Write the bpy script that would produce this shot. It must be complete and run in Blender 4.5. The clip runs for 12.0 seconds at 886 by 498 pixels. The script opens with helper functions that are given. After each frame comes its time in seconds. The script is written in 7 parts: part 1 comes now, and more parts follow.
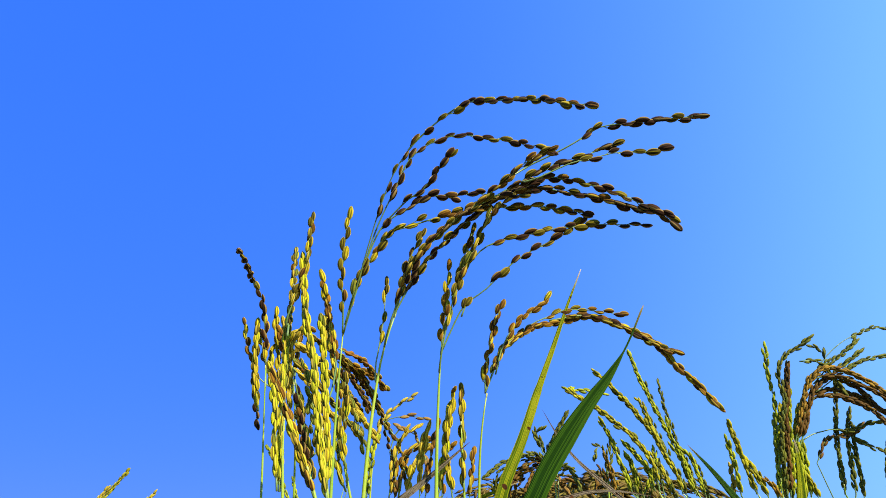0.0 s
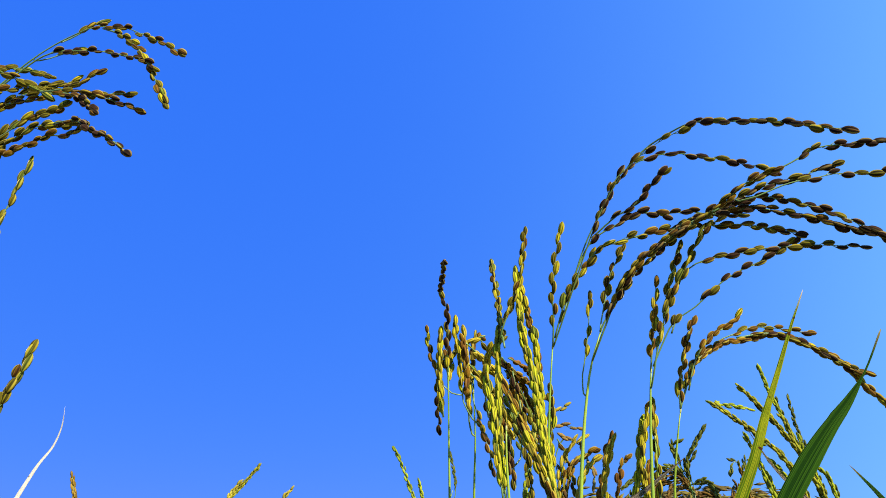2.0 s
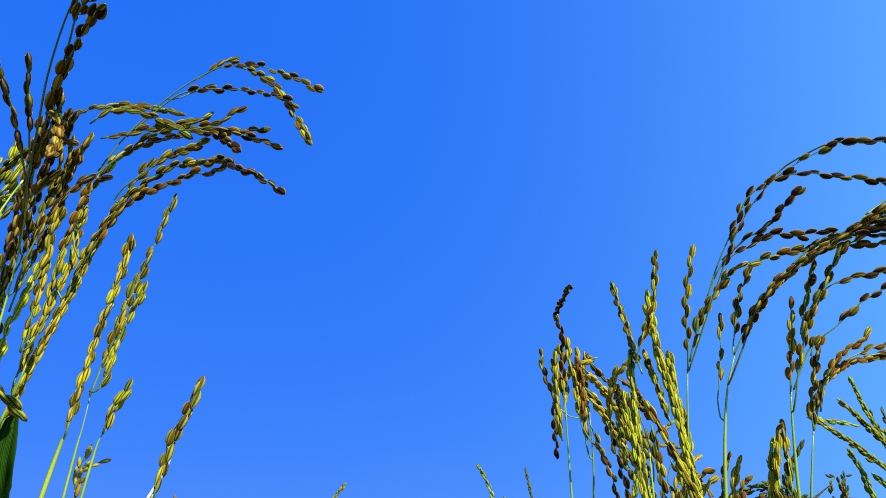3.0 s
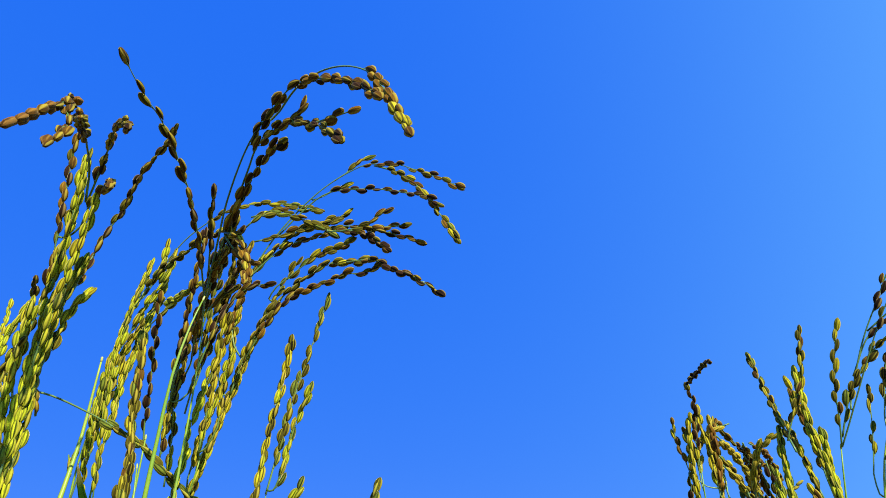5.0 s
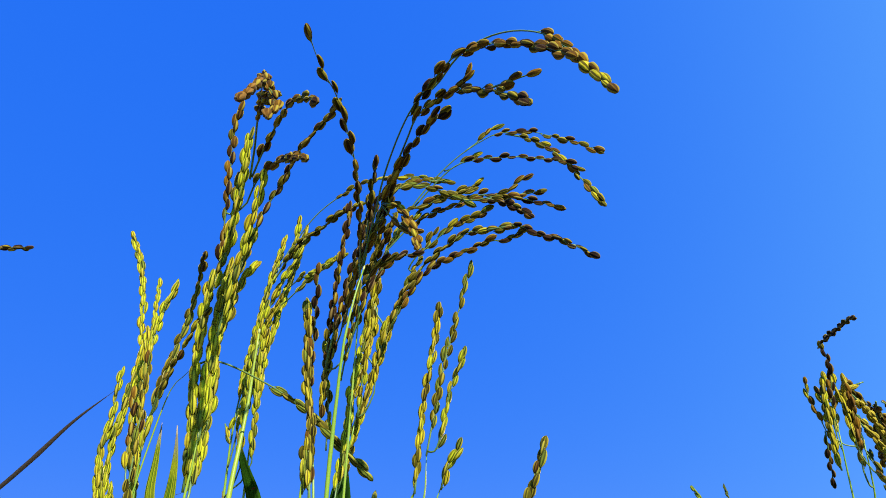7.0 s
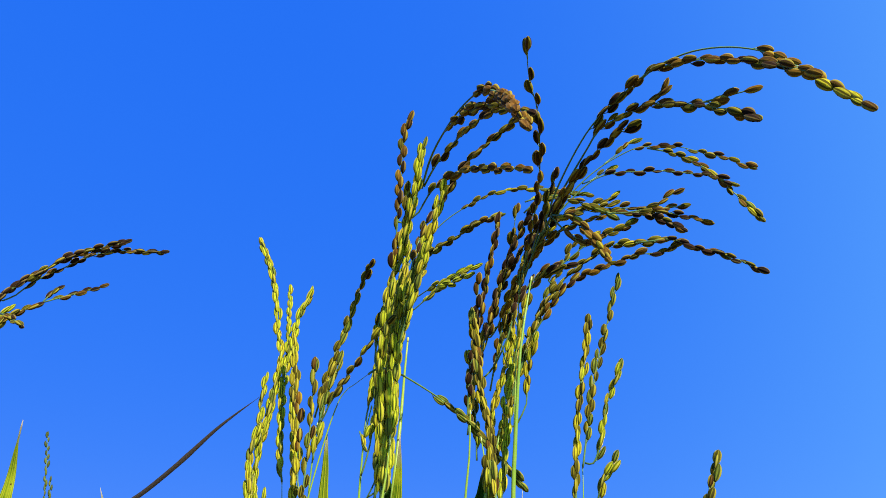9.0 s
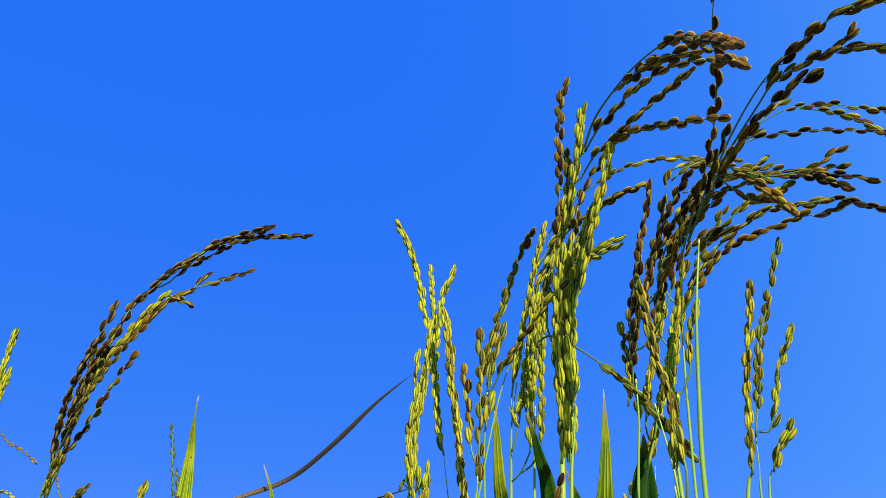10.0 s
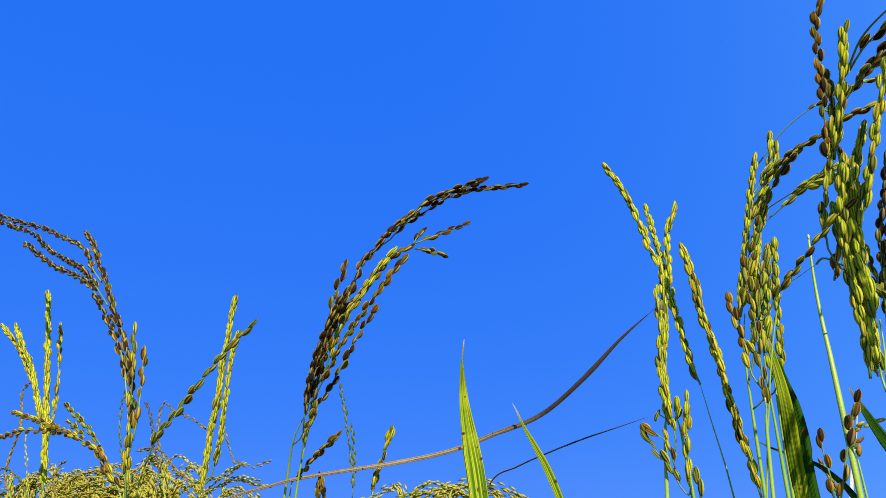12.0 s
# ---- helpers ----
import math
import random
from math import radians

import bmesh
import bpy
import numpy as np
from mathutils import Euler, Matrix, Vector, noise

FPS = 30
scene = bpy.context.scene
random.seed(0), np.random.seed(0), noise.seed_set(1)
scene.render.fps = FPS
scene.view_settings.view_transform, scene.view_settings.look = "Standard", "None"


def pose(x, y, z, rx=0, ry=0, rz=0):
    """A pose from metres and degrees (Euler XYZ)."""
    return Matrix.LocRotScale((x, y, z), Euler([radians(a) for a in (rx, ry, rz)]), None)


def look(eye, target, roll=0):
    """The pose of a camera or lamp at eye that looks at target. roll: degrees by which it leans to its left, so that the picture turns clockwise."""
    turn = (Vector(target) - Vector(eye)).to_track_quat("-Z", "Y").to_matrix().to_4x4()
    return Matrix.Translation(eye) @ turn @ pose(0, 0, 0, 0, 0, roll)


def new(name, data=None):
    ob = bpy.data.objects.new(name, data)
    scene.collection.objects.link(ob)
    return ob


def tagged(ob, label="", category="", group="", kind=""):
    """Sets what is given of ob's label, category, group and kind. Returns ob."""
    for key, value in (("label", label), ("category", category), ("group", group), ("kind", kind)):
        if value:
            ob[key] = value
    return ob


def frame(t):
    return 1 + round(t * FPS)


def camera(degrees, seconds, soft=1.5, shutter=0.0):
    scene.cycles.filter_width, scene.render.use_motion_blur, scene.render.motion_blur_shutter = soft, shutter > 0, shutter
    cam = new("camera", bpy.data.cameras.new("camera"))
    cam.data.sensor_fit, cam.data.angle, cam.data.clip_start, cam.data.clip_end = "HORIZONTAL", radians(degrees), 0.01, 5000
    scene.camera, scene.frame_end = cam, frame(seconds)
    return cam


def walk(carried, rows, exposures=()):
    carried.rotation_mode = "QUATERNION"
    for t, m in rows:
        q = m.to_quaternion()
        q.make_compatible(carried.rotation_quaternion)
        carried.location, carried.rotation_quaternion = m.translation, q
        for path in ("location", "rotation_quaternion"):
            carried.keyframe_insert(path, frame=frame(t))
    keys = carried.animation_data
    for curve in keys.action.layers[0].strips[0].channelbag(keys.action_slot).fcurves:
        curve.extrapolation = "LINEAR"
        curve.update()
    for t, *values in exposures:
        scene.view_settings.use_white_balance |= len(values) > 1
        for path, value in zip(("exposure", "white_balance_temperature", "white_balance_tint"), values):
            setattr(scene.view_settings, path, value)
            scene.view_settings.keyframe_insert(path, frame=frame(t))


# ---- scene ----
cam = camera(64.0, 12.0, soft=0.35)
PATH = [
    (0.0, pose(0.0633, 0.0135, 0.7863, 114.256, 1.908, 5.645)),
    (0.5, pose(0.0433, 0.0093, 0.7859, 113.780, 1.438, 6.422)),
    (1.0, pose(0.0214, 0.0058, 0.7864, 113.421, 0.790, 6.683)),
    (1.5, pose(-0.0029, -0.0012, 0.7875, 113.795, -0.772, 7.302)),
    (2.0, pose(-0.0263, -0.0082, 0.7909, 114.341, -0.712, 8.458)),
    (2.5, pose(-0.0482, -0.0135, 0.7939, 114.632, -1.084, 10.173)),
    (3.0, pose(-0.0809, -0.0232, 0.7992, 114.995, -0.532, 11.131)),
    (3.2, pose(-0.0879, -0.0280, 0.8013, 114.776, -0.301, 11.448)),
    (4.8, pose(-0.1119, -0.0537, 0.8179, 117.776, 0.197, 15.897)),
    (5.0, pose(-0.1231, -0.0602, 0.8238, 117.204, 0.062, 16.103)),
    (5.5, pose(-0.1292, -0.0633, 0.8264, 116.951, -0.127, 17.878)),
    (6.0, pose(-0.1413, -0.0696, 0.8223, 116.194, -0.080, 18.752)),
    (6.5, pose(-0.1660, -0.0762, 0.8195, 115.863, -0.055, 19.123)),
    (7.0, pose(-0.1721, -0.0785, 0.8148, 115.571, 0.262, 20.462)),
    (7.2, pose(-0.1807, -0.0831, 0.8183, 115.344, 0.238, 20.113)),
    (8.8, pose(-0.2419, -0.1056, 0.8097, 117.006, -1.097, 19.495)),
    (9.0, pose(-0.2492, -0.1090, 0.8134, 116.463, -0.786, 20.151)),
    (9.5, pose(-0.2707, -0.1123, 0.8037, 116.988, -1.262, 23.022)),
    (10.0, pose(-0.2988, -0.1199, 0.7979, 116.632, -1.245, 25.444)),
    (10.5, pose(-0.3188, -0.1336, 0.7953, 114.847, -1.012, 26.625)),
    (11.0, pose(-0.3448, -0.1440, 0.7921, 113.902, -0.687, 27.153)),
    (11.5, pose(-0.3606, -0.1554, 0.7904, 112.622, 0.222, 30.182)),
    (12.0, pose(-0.3852, -0.1730, 0.7821, 113.601, 0.299, 31.736)),
]
walk(cam, PATH, exposures=[(0.0, 0.98, 7250, 20), (1.6, 0.89, 7150, 18), (2.5, 0.74, 6700, 12), (3.0, 0.70, 6500, 10), (12.0, 0.69, 6500, 10)])

# ---- world and sun ----
SUN_ELEVATION, SUN_AZIMUTH = radians(34), radians(136)      # azimuth clockwise from +y
PALE_SIDE = radians(114)      # bearing of the hazier side of the sky
world = bpy.data.worlds.new("clear_sky")
scene.world = world
world.use_nodes = True
wn = world.node_tree
sky = wn.nodes.new("ShaderNodeTexSky")
sky.sky_type, sky.sun_disc = "NISHITA", False
sky.sun_elevation, sky.sun_rotation = SUN_ELEVATION, SUN_AZIMUTH
sky.altitude, sky.air_density, sky.dust_density, sky.ozone_density = 50, 1.0, 0.35, 4.0
# a dry, deep blue noon: the model's sky with its haze held back by an even blue, and paler towards the sun
toward = wn.nodes.new("ShaderNodeVectorMath")
toward.operation = "DOT_PRODUCT"
aim = wn.nodes.new("ShaderNodeTexCoord")
wn.links.new(aim.outputs["Generated"], toward.inputs[0])
toward.inputs[1].default_value = (math.sin(PALE_SIDE), math.cos(PALE_SIDE), -0.28)
halo = wn.nodes.new("ShaderNodeMapRange")
halo.inputs["From Min"].default_value, halo.inputs["From Max"].default_value = -1.0, 1.0
wn.links.new(toward.outputs["Value"], halo.inputs["Value"])
spread = wn.nodes.new("ShaderNodeMath")
spread.operation = "POWER"
spread.inputs[1].default_value = 2.6
wn.links.new(halo.outputs["Result"], spread.inputs[0])
pale = wn.nodes.new("ShaderNodeMath")
pale.operation, pale.use_clamp = "MULTIPLY", True
pale.inputs[1].default_value = 3.5
wn.links.new(spread.outputs[0], pale.inputs[0])
high = wn.nodes.new("ShaderNodeSeparateXYZ")
wn.links.new(aim.outputs["Generated"], high.inputs[0])
height = wn.nodes.new("ShaderNodeMapRange")
height.inputs["From Min"].default_value, height.inputs["From Max"].default_value = 0.05, 0.75
wn.links.new(high.outputs["Z"], height.inputs["Value"])
depth = wn.nodes.new("ShaderNodeMix")
depth.data_type = "RGBA"
depth.inputs[6].default_value, depth.inputs[7].default_value = (0.085, 1.23, 6.40, 1), (0.075, 1.09, 6.48, 1)
wn.links.new(height.outputs["Result"], depth.inputs[0])
blue = wn.nodes.new("ShaderNodeMix")
blue.data_type = "RGBA"
blue.inputs[7].default_value = (1.48, 4.6, 8.2, 1)
wn.links.new(depth.outputs[2], blue.inputs[6])
wn.links.new(pale.outputs[0], blue.inputs[0])
deep = wn.nodes.new("ShaderNodeMix")
deep.data_type = "RGBA"
deep.inputs[0].default_value = 0.92
wn.links.new(sky.outputs["Color"], deep.inputs[6])
wn.links.new(blue.outputs[2], deep.inputs[7])
wn.links.new(deep.outputs[2], wn.nodes["Background"].inputs["Color"])
wn.nodes["Background"].inputs["Strength"].default_value = 0.092

sun_data = bpy.data.lights.new("sun", "SUN")
sun_data.energy, sun_data.angle, sun_data.color = 5.0, radians(0.53), (1.0, 0.95, 0.86)
sun = new("sun", sun_data)
sun_way = Vector((math.cos(SUN_ELEVATION) * math.sin(SUN_AZIMUTH), math.cos(SUN_ELEVATION) * math.cos(SUN_AZIMUTH), math.sin(SUN_ELEVATION)))
sun.matrix_world = look(sun_way * 20, (0, 0, 0))


# ---- materials ----
def mix_rgb(nt, fac, a, b):
    n = nt.nodes.new("ShaderNodeMix")
    n.data_type = "RGBA"
    for socket, value in ((n.inputs[0], fac), (n.inputs[6], a), (n.inputs[7], b)):
        if isinstance(value, bpy.types.NodeSocket):
            nt.links.new(value, socket)
        elif isinstance(value, tuple):
            socket.default_value = (*value, 1.0)
        else:
            socket.default_value = value
    return n.outputs[2]


def math_node(nt, op, a, b=None):
    n = nt.nodes.new("ShaderNodeMath")
    n.operation = op
    for socket, value in ((n.inputs[0], a), (n.inputs[1], b)):
        if isinstance(value, bpy.types.NodeSocket):
            nt.links.new(value, socket)
        elif value is not None:
            socket.default_value = value
    return n.outputs[0]


def noise_node(nt, coords, scale, detail=3.0):
    n = nt.nodes.new("ShaderNodeTexNoise")
    n.inputs["Scale"].default_value, n.inputs["Detail"].default_value = scale, detail
    nt.links.new(coords, n.inputs["Vector"])
    return n.outputs["Fac"]


def ramp(nt, fac, low, high):
    n = nt.nodes.new("ShaderNodeMapRange")
    n.inputs["From Min"].default_value, n.inputs["From Max"].default_value = low, high
    nt.links.new(fac, n.inputs["Value"])
    return n.outputs["Result"]


def surface(name, rough, glow=0.0, gloss=0.4):
    """A principled surface; glow: the share of light that a thin blade or husk lets through."""
    mat = bpy.data.materials.new(name)
    mat.use_nodes = True
    nt = mat.node_tree
    bsdf = nt.nodes["Principled BSDF"]
    bsdf.inputs["Roughness"].default_value, bsdf.inputs["Specular IOR Level"].default_value = rough, gloss
    coords = nt.nodes.new("ShaderNodeTexCoord")
    thin = None
    if glow:
        thin = nt.nodes.new("ShaderNodeBsdfTranslucent")
        blend = nt.nodes.new("ShaderNodeMixShader")
        blend.inputs[0].default_value = glow
        nt.links.new(bsdf.outputs[0], blend.inputs[1])
        nt.links.new(thin.outputs[0], blend.inputs[2])
        nt.links.new(blend.outputs[0], nt.nodes["Material Output"].inputs["Surface"])
    return mat, nt, bsdf, thin, coords


def paint(nt, bsdf, thin, colour):
    nt.links.new(colour, bsdf.inputs["Base Color"])
    if thin:
        nt.links.new(colour, thin.inputs["Color"])


def relief(nt, bsdf, height, strength, distance):
    bump = nt.nodes.new("ShaderNodeBump")
    bump.inputs["Strength"].default_value, bump.inputs["Distance"].default_value = strength, distance
    nt.links.new(height, bump.inputs["Height"])
    nt.links.new(bump.outputs[0], bsdf.inputs["Normal"])


def husk(name, furrow, rib, other, glow, green=False, edge=(0.46, 0.36, 0.04)):
    """Ribbed rice husk: streaked along the grain, each grain a little different; ripe ones brown with thin yellow
    ridges, green ones yellow with thin dark furrows, both browner towards one end, with a pale keel along either edge."""
    mat, nt, bsdf, thin, coords = surface(name, 0.75, glow, 0.07)
    xyz = nt.nodes.new("ShaderNodeSeparateXYZ")
    nt.links.new(coords.outputs["Object"], xyz.inputs[0])
    turn = math_node(nt, "ARCTAN2", xyz.outputs["Z"], xyz.outputs["Y"])
    info = nt.nodes.new("ShaderNodeObjectInfo")
    along = nt.nodes.new("ShaderNodeVectorMath")
    along.operation = "MULTIPLY"
    along.inputs[1].default_value = (0.16, 1.0, 1.0)
    nt.links.new(coords.outputs["Object"], along.inputs[0])
    shift = nt.nodes.new("ShaderNodeVectorMath")
    shift.operation = "ADD"
    nt.links.new(along.outputs[0], shift.inputs[0])
    nt.links.new(math_node(nt, "MULTIPLY", info.outputs["Random"], 0.7), shift.inputs[1])
    streak = noise_node(nt, shift.outputs[0], 2300.0, 3.0)
    blotch = noise_node(nt, shift.outputs[0], 620.0, 2.0)
    wave = math_node(nt, "COSINE", math_node(nt, "ADD", math_node(nt, "MULTIPLY", turn, 5.0), math_node(nt, "MULTIPLY", streak, 1.6)))
    ribs = ramp(nt, wave, -0.80, 0.25) if green else math_node(nt, "MULTIPLY", ramp(nt, wave, 0.35, 0.95), 0.40)
    tint = mix_rgb(nt, ramp(nt, info.outputs["Random"], 0.25, 1.0), furrow, other)
    body = mix_rgb(nt, ribs, tint, rib)
    body = mix_rgb(nt, math_node(nt, "MULTIPLY", ramp(nt, blotch, 0.45, 0.70), 0.75), body, other)
    body = mix_rgb(nt, math_node(nt, "MULTIPLY", ramp(nt, streak, 0.48, 0.75), 0.65), body, furrow)
    ends = math_node(nt, "MULTIPLY", ramp(nt, xyz.outputs["X"], 0.0058, 0.0083), 0.55)
    body = mix_rgb(nt, ends, body, furrow)
    keel = ramp(nt, math_node(nt, "ABSOLUTE", math_node(nt, "COSINE", turn)), 0.86, 0.98)
    body = mix_rgb(nt, math_node(nt, "MULTIPLY", keel, 0.55), body, edge)
    paint(nt, bsdf, thin, body)
    relief(nt, bsdf, math_node(nt, "ADD", math_node(nt, "MULTIPLY", wave, 0.5), streak), 0.55, 0.0002)
    bsdf.inputs["Sheen Weight"].default_value, bsdf.inputs["Sheen Roughness"].default_value = 0.18 if not green else 0.30, 0.30     # the husk's fine hairs
    bsdf.inputs["Sheen Tint"].default_value = (1.0, 0.82, 0.38, 1.0)
    return mat


HUSKS = {
    "dk": husk("dark_brown_husk", (0.008, 0.004, 0.002), (0.090, 0.042, 0.009), (0.031, 0.013, 0.005), 0.03, edge=(0.30, 0.21, 0.06)),
    "br": husk("brown_husk", (0.020, 0.009, 0.003), (0.330, 0.185, 0.013), (0.105, 0.048, 0.006), 0.05),
    "ob": husk("olive_brown_husk", (0.014, 0.010, 0.002), (0.420, 0.360, 0.014), (0.090, 0.075, 0.006), 0.06),
    "or": husk("orange_brown_husk", (0.042, 0.016, 0.003), (0.500, 0.290, 0.018), (0.20, 0.096, 0.008), 0.08),
    "go": husk("green_gold_husk", (0.030, 0.025, 0.003), (0.560, 0.490, 0.020), (0.20, 0.150, 0.008), 0.13, True),
    "gn": husk("yellow_green_husk", (0.026, 0.037, 0.003), (0.580, 0.600, 0.022), (0.24, 0.255, 0.011), 0.16, True),
    "ol": husk("olive_green_husk", (0.008, 0.014, 0.003), (0.184, 0.218, 0.021), (0.048, 0.060, 0.008), 0.06, True),
    "pl": husk("pale_yellow_husk", (0.105, 0.071, 0.007), (0.621, 0.494, 0.046), (0.32, 0.24, 0.02), 0.12, True),
    "tn": husk("tan_brown_husk", (0.050, 0.020, 0.004), (0.430, 0.225, 0.026), (0.18, 0.078, 0.010), 0.08, edge=(0.30, 0.15, 0.03)),
}
# ripeness runs unevenly along a branch: the kinds of husk found on each kind of branch
MIXED = {"dk": ("dk", "dk", "dk", "dk", "br", "ob"), "br": ("br", "br", "ob", "ob", "or", "dk"), "ob": ("ob", "ob", "ob", "ob", "br", "go", "ol"),
         "or": ("or", "or", "or", "br", "go"), "go": ("go", "go", "go", "gn", "ob", "ob"), "gn": ("gn", "gn", "gn", "gn", "go", "ol"),
         "ol": ("ol", "ol", "ol", "ob"), "pl": ("pl", "pl", "pl", "go"), "tn": ("tn", "tn", "or", "br")}


def stalk_surface(name, green, yellow, glow):
    mat, nt, bsdf, thin, coords = surface(name, 0.42, glow, 0.5)
    info = nt.nodes.new("ShaderNodeObjectInfo")
    blotch = noise_node(nt, coords.outputs["Object"], 60.0)
    fine = noise_node(nt, coords.outputs["Object"], 900.0)
    mixed = math_node(nt, "ADD", math_node(nt, "MULTIPLY", blotch, 0.8), math_node(nt, "MULTIPLY", info.outputs["Random"], 0.4))
    body = mix_rgb(nt, ramp(nt, mixed, 0.3, 0.9), green, yellow)
    body = mix_rgb(nt, math_node(nt, "MULTIPLY", fine, 0.3), body, (0.10, 0.13, 0.02))
    paint(nt, bsdf, thin, body)
    relief(nt, bsdf, fine, 0.3, 0.0003)
    return mat


CULM = stalk_surface("green_culm", (0.17, 0.33, 0.020), (0.36, 0.46, 0.035), 0.10)
RACHIS = stalk_surface("green_rachis", (0.07, 0.16, 0.035), (0.17, 0.27, 0.07), 0.08)
NODE = stalk_surface("pale_node", (0.34, 0.42, 0.08), (0.50, 0.50, 0.14), 0.05)


def blade_surface(name, green, yellow, dry, glow, gloss=0.05, dry_from=0.91):
    """Leaf blade: fine parallel veins and uneven stripes along it, paler midrib, brown spots, dry tip."""
    mat, nt, bsdf, thin, coords = surface(name, 0.6, glow, gloss)
    uv = nt.nodes.new("ShaderNodeUVMap")
    xyz = nt.nodes.new("ShaderNodeSeparateXYZ")
    nt.links.new(uv.outputs[0], xyz.inputs[0])
    info = nt.nodes.new("ShaderNodeObjectInfo")
    lengthwise = nt.nodes.new("ShaderNodeMapping")
    lengthwise.inputs["Scale"].default_value = (1.0, 0.12, 1.0)
    nt.links.new(uv.outputs[0], lengthwise.inputs["Vector"])
    nt.links.new(math_node(nt, "MULTIPLY", info.outputs["Random"], 9.0), lengthwise.inputs["Location"])
    stripes = noise_node(nt, lengthwise.outputs[0], 9.0, 3.0)
    veins = math_node(nt, "COSINE", math_node(nt, "MULTIPLY", xyz.outputs["X"], 95.0))
    body = mix_rgb(nt, ramp(nt, stripes, 0.44, 0.58), green, yellow)
    body = mix_rgb(nt, math_node(nt, "MULTIPLY", ramp(nt, veins, -0.2, 1.0), 0.28), body, green)
    blotch = noise_node(nt, coords.outputs["Object"], 45.0)
    body = mix_rgb(nt, ramp(nt, blotch, 0.55, 0.8), body, yellow)
    rib = math_node(nt, "ABSOLUTE", math_node(nt, "SUBTRACT", xyz.outputs["X"], 0.5))
    body = mix_rgb(nt, math_node(nt, "MULTIPLY", ramp(nt, rib, 0.035, 0.015), 0.8), body, yellow)
    flecks = noise_node(nt, coords.outputs["Object"], 230.0, 1.0)
    body = mix_rgb(nt, ramp(nt, flecks, 0.70, 0.74), body, (0.09, 0.035, 0.012))
    body = mix_rgb(nt, ramp(nt, xyz.outputs["Y"], dry_from, min(dry_from + 0.35, 0.985)), body, dry)
    paint(nt, bsdf, thin, body)
    relief(nt, bsdf, veins, 0.5, 0.0003)
    return mat


LEAF_GREEN = blade_surface("green_leaf", (0.009, 0.040, 0.003), (0.032, 0.100, 0.006), (0.25, 0.20, 0.06), 0.16)
LEAF_LIME = blade_surface("lime_leaf", (0.070, 0.15, 0.006), (0.46, 0.48, 0.020), (0.55, 0.46, 0.32), 0.34)
LEAF_DRY = blade_surface("dry_leaf", (0.020, 0.015, 0.011), (0.30, 0.255, 0.16), (0.08, 0.05, 0.03), 0.08)
LEAF_TAN = blade_surface("tan_dry_leaf", (0.13, 0.085, 0.045), (0.46, 0.33, 0.16), (0.06, 0.045, 0.032), 0.12, dry_from=0.05)
LEAF_WHITE = blade_surface("bleached_leaf", (0.55, 0.52, 0.40), (0.70, 0.68, 0.58), (0.75, 0.73, 0.66), 0.2)

soil_mat, nt, bsdf, thin, coords = surface("field_soil", 0.9, 0.0, 0.2)
clods = noise_node(nt, coords.outputs["Object"], 9.0, 6.0)
patches = noise_node(nt, coords.outputs["Object"], 0.7, 4.0)
earth = mix_rgb(nt, clods, (0.07, 0.05, 0.028), (0.16, 0.12, 0.07))
paint(nt, bsdf, thin, mix_rgb(nt, ramp(nt, patches, 0.45, 0.65), earth, (0.11, 0.12, 0.035)))
relief(nt, bsdf, clods, 0.6, 0.03)


# ---- building blocks ----
def part(name, bm, material, parent=None, label=""):
    """Links a bmesh as one mesh object under a thing or under a part."""
    mesh = bpy.data.meshes.new(name)
    bm.to_mesh(mesh)
    bm.free()
    mesh.polygons.foreach_set("use_smooth", [True] * len(mesh.polygons))
    mesh.materials.append(material)
    ob = new(name, mesh)
    ob.parent = parent
    if label:
        ob["label"] = label
    return ob


def smooth_line(points, step):
    """Points about a step apart on a smooth curve through the given ones, even where these lie unevenly."""
    pts = [Vector(p) for p in points]
    ends = [pts[0] * 2 - pts[1], *pts, pts[-1] * 2 - pts[-2]]
    out = []
    for a, b, c, d in zip(ends, ends[1:], ends[2:], ends[3:]):
        t1 = max(1e-4, (b - a).length) ** 0.5
        t2 = t1 + max(1e-4, (c - b).length) ** 0.5
        t3 = t2 + max(1e-4, (d - c).length) ** 0.5
        n = max(2, int((c - b).length / step))
        for k in range(n):
            t = t1 + (t2 - t1) * k / n
            ab, bc, cd = a.lerp(b, t / t1), b.lerp(c, (t - t1) / (t2 - t1)), c.lerp(d, (t - t2) / (t3 - t2))
            out.append(ab.lerp(bc, t / t2).lerp(bc.lerp(cd, (t - t1) / (t3 - t1)), (t - t1) / (t2 - t1)))
    return out + [pts[-1]]


def side_of(way, back=(0, 1, 0)):
    """A direction across the way, as level as can be with the field's front, or square to another back."""
    side = Vector(back).cross(way)
    return side.normalized() if side.length > 0.1 else Vector((1, 0, 0))


def tube(bm, line, radius_at, sides=6):
    rings = []
    for k, p in enumerate(line):
        way = (line[min(k + 1, len(line) - 1)] - line[max(k - 1, 0)]).normalized()
        u = side_of(way)
        v = way.cross(u).normalized()
        r = radius_at(k / max(1, len(line) - 1))
        rings.append([bm.verts.new(p + (u * math.cos(a) + v * math.sin(a)) * r) for a in (2 * math.pi * s / sides for s in range(sides))])
    for one, two in zip(rings, rings[1:]):
        for s in range(sides):
            bm.faces.new((one[s], one[(s + 1) % sides], two[(s + 1) % sides], two[s]))
    bm.faces.new(rings[0][::-1])
    bm.faces.new(rings[-1])


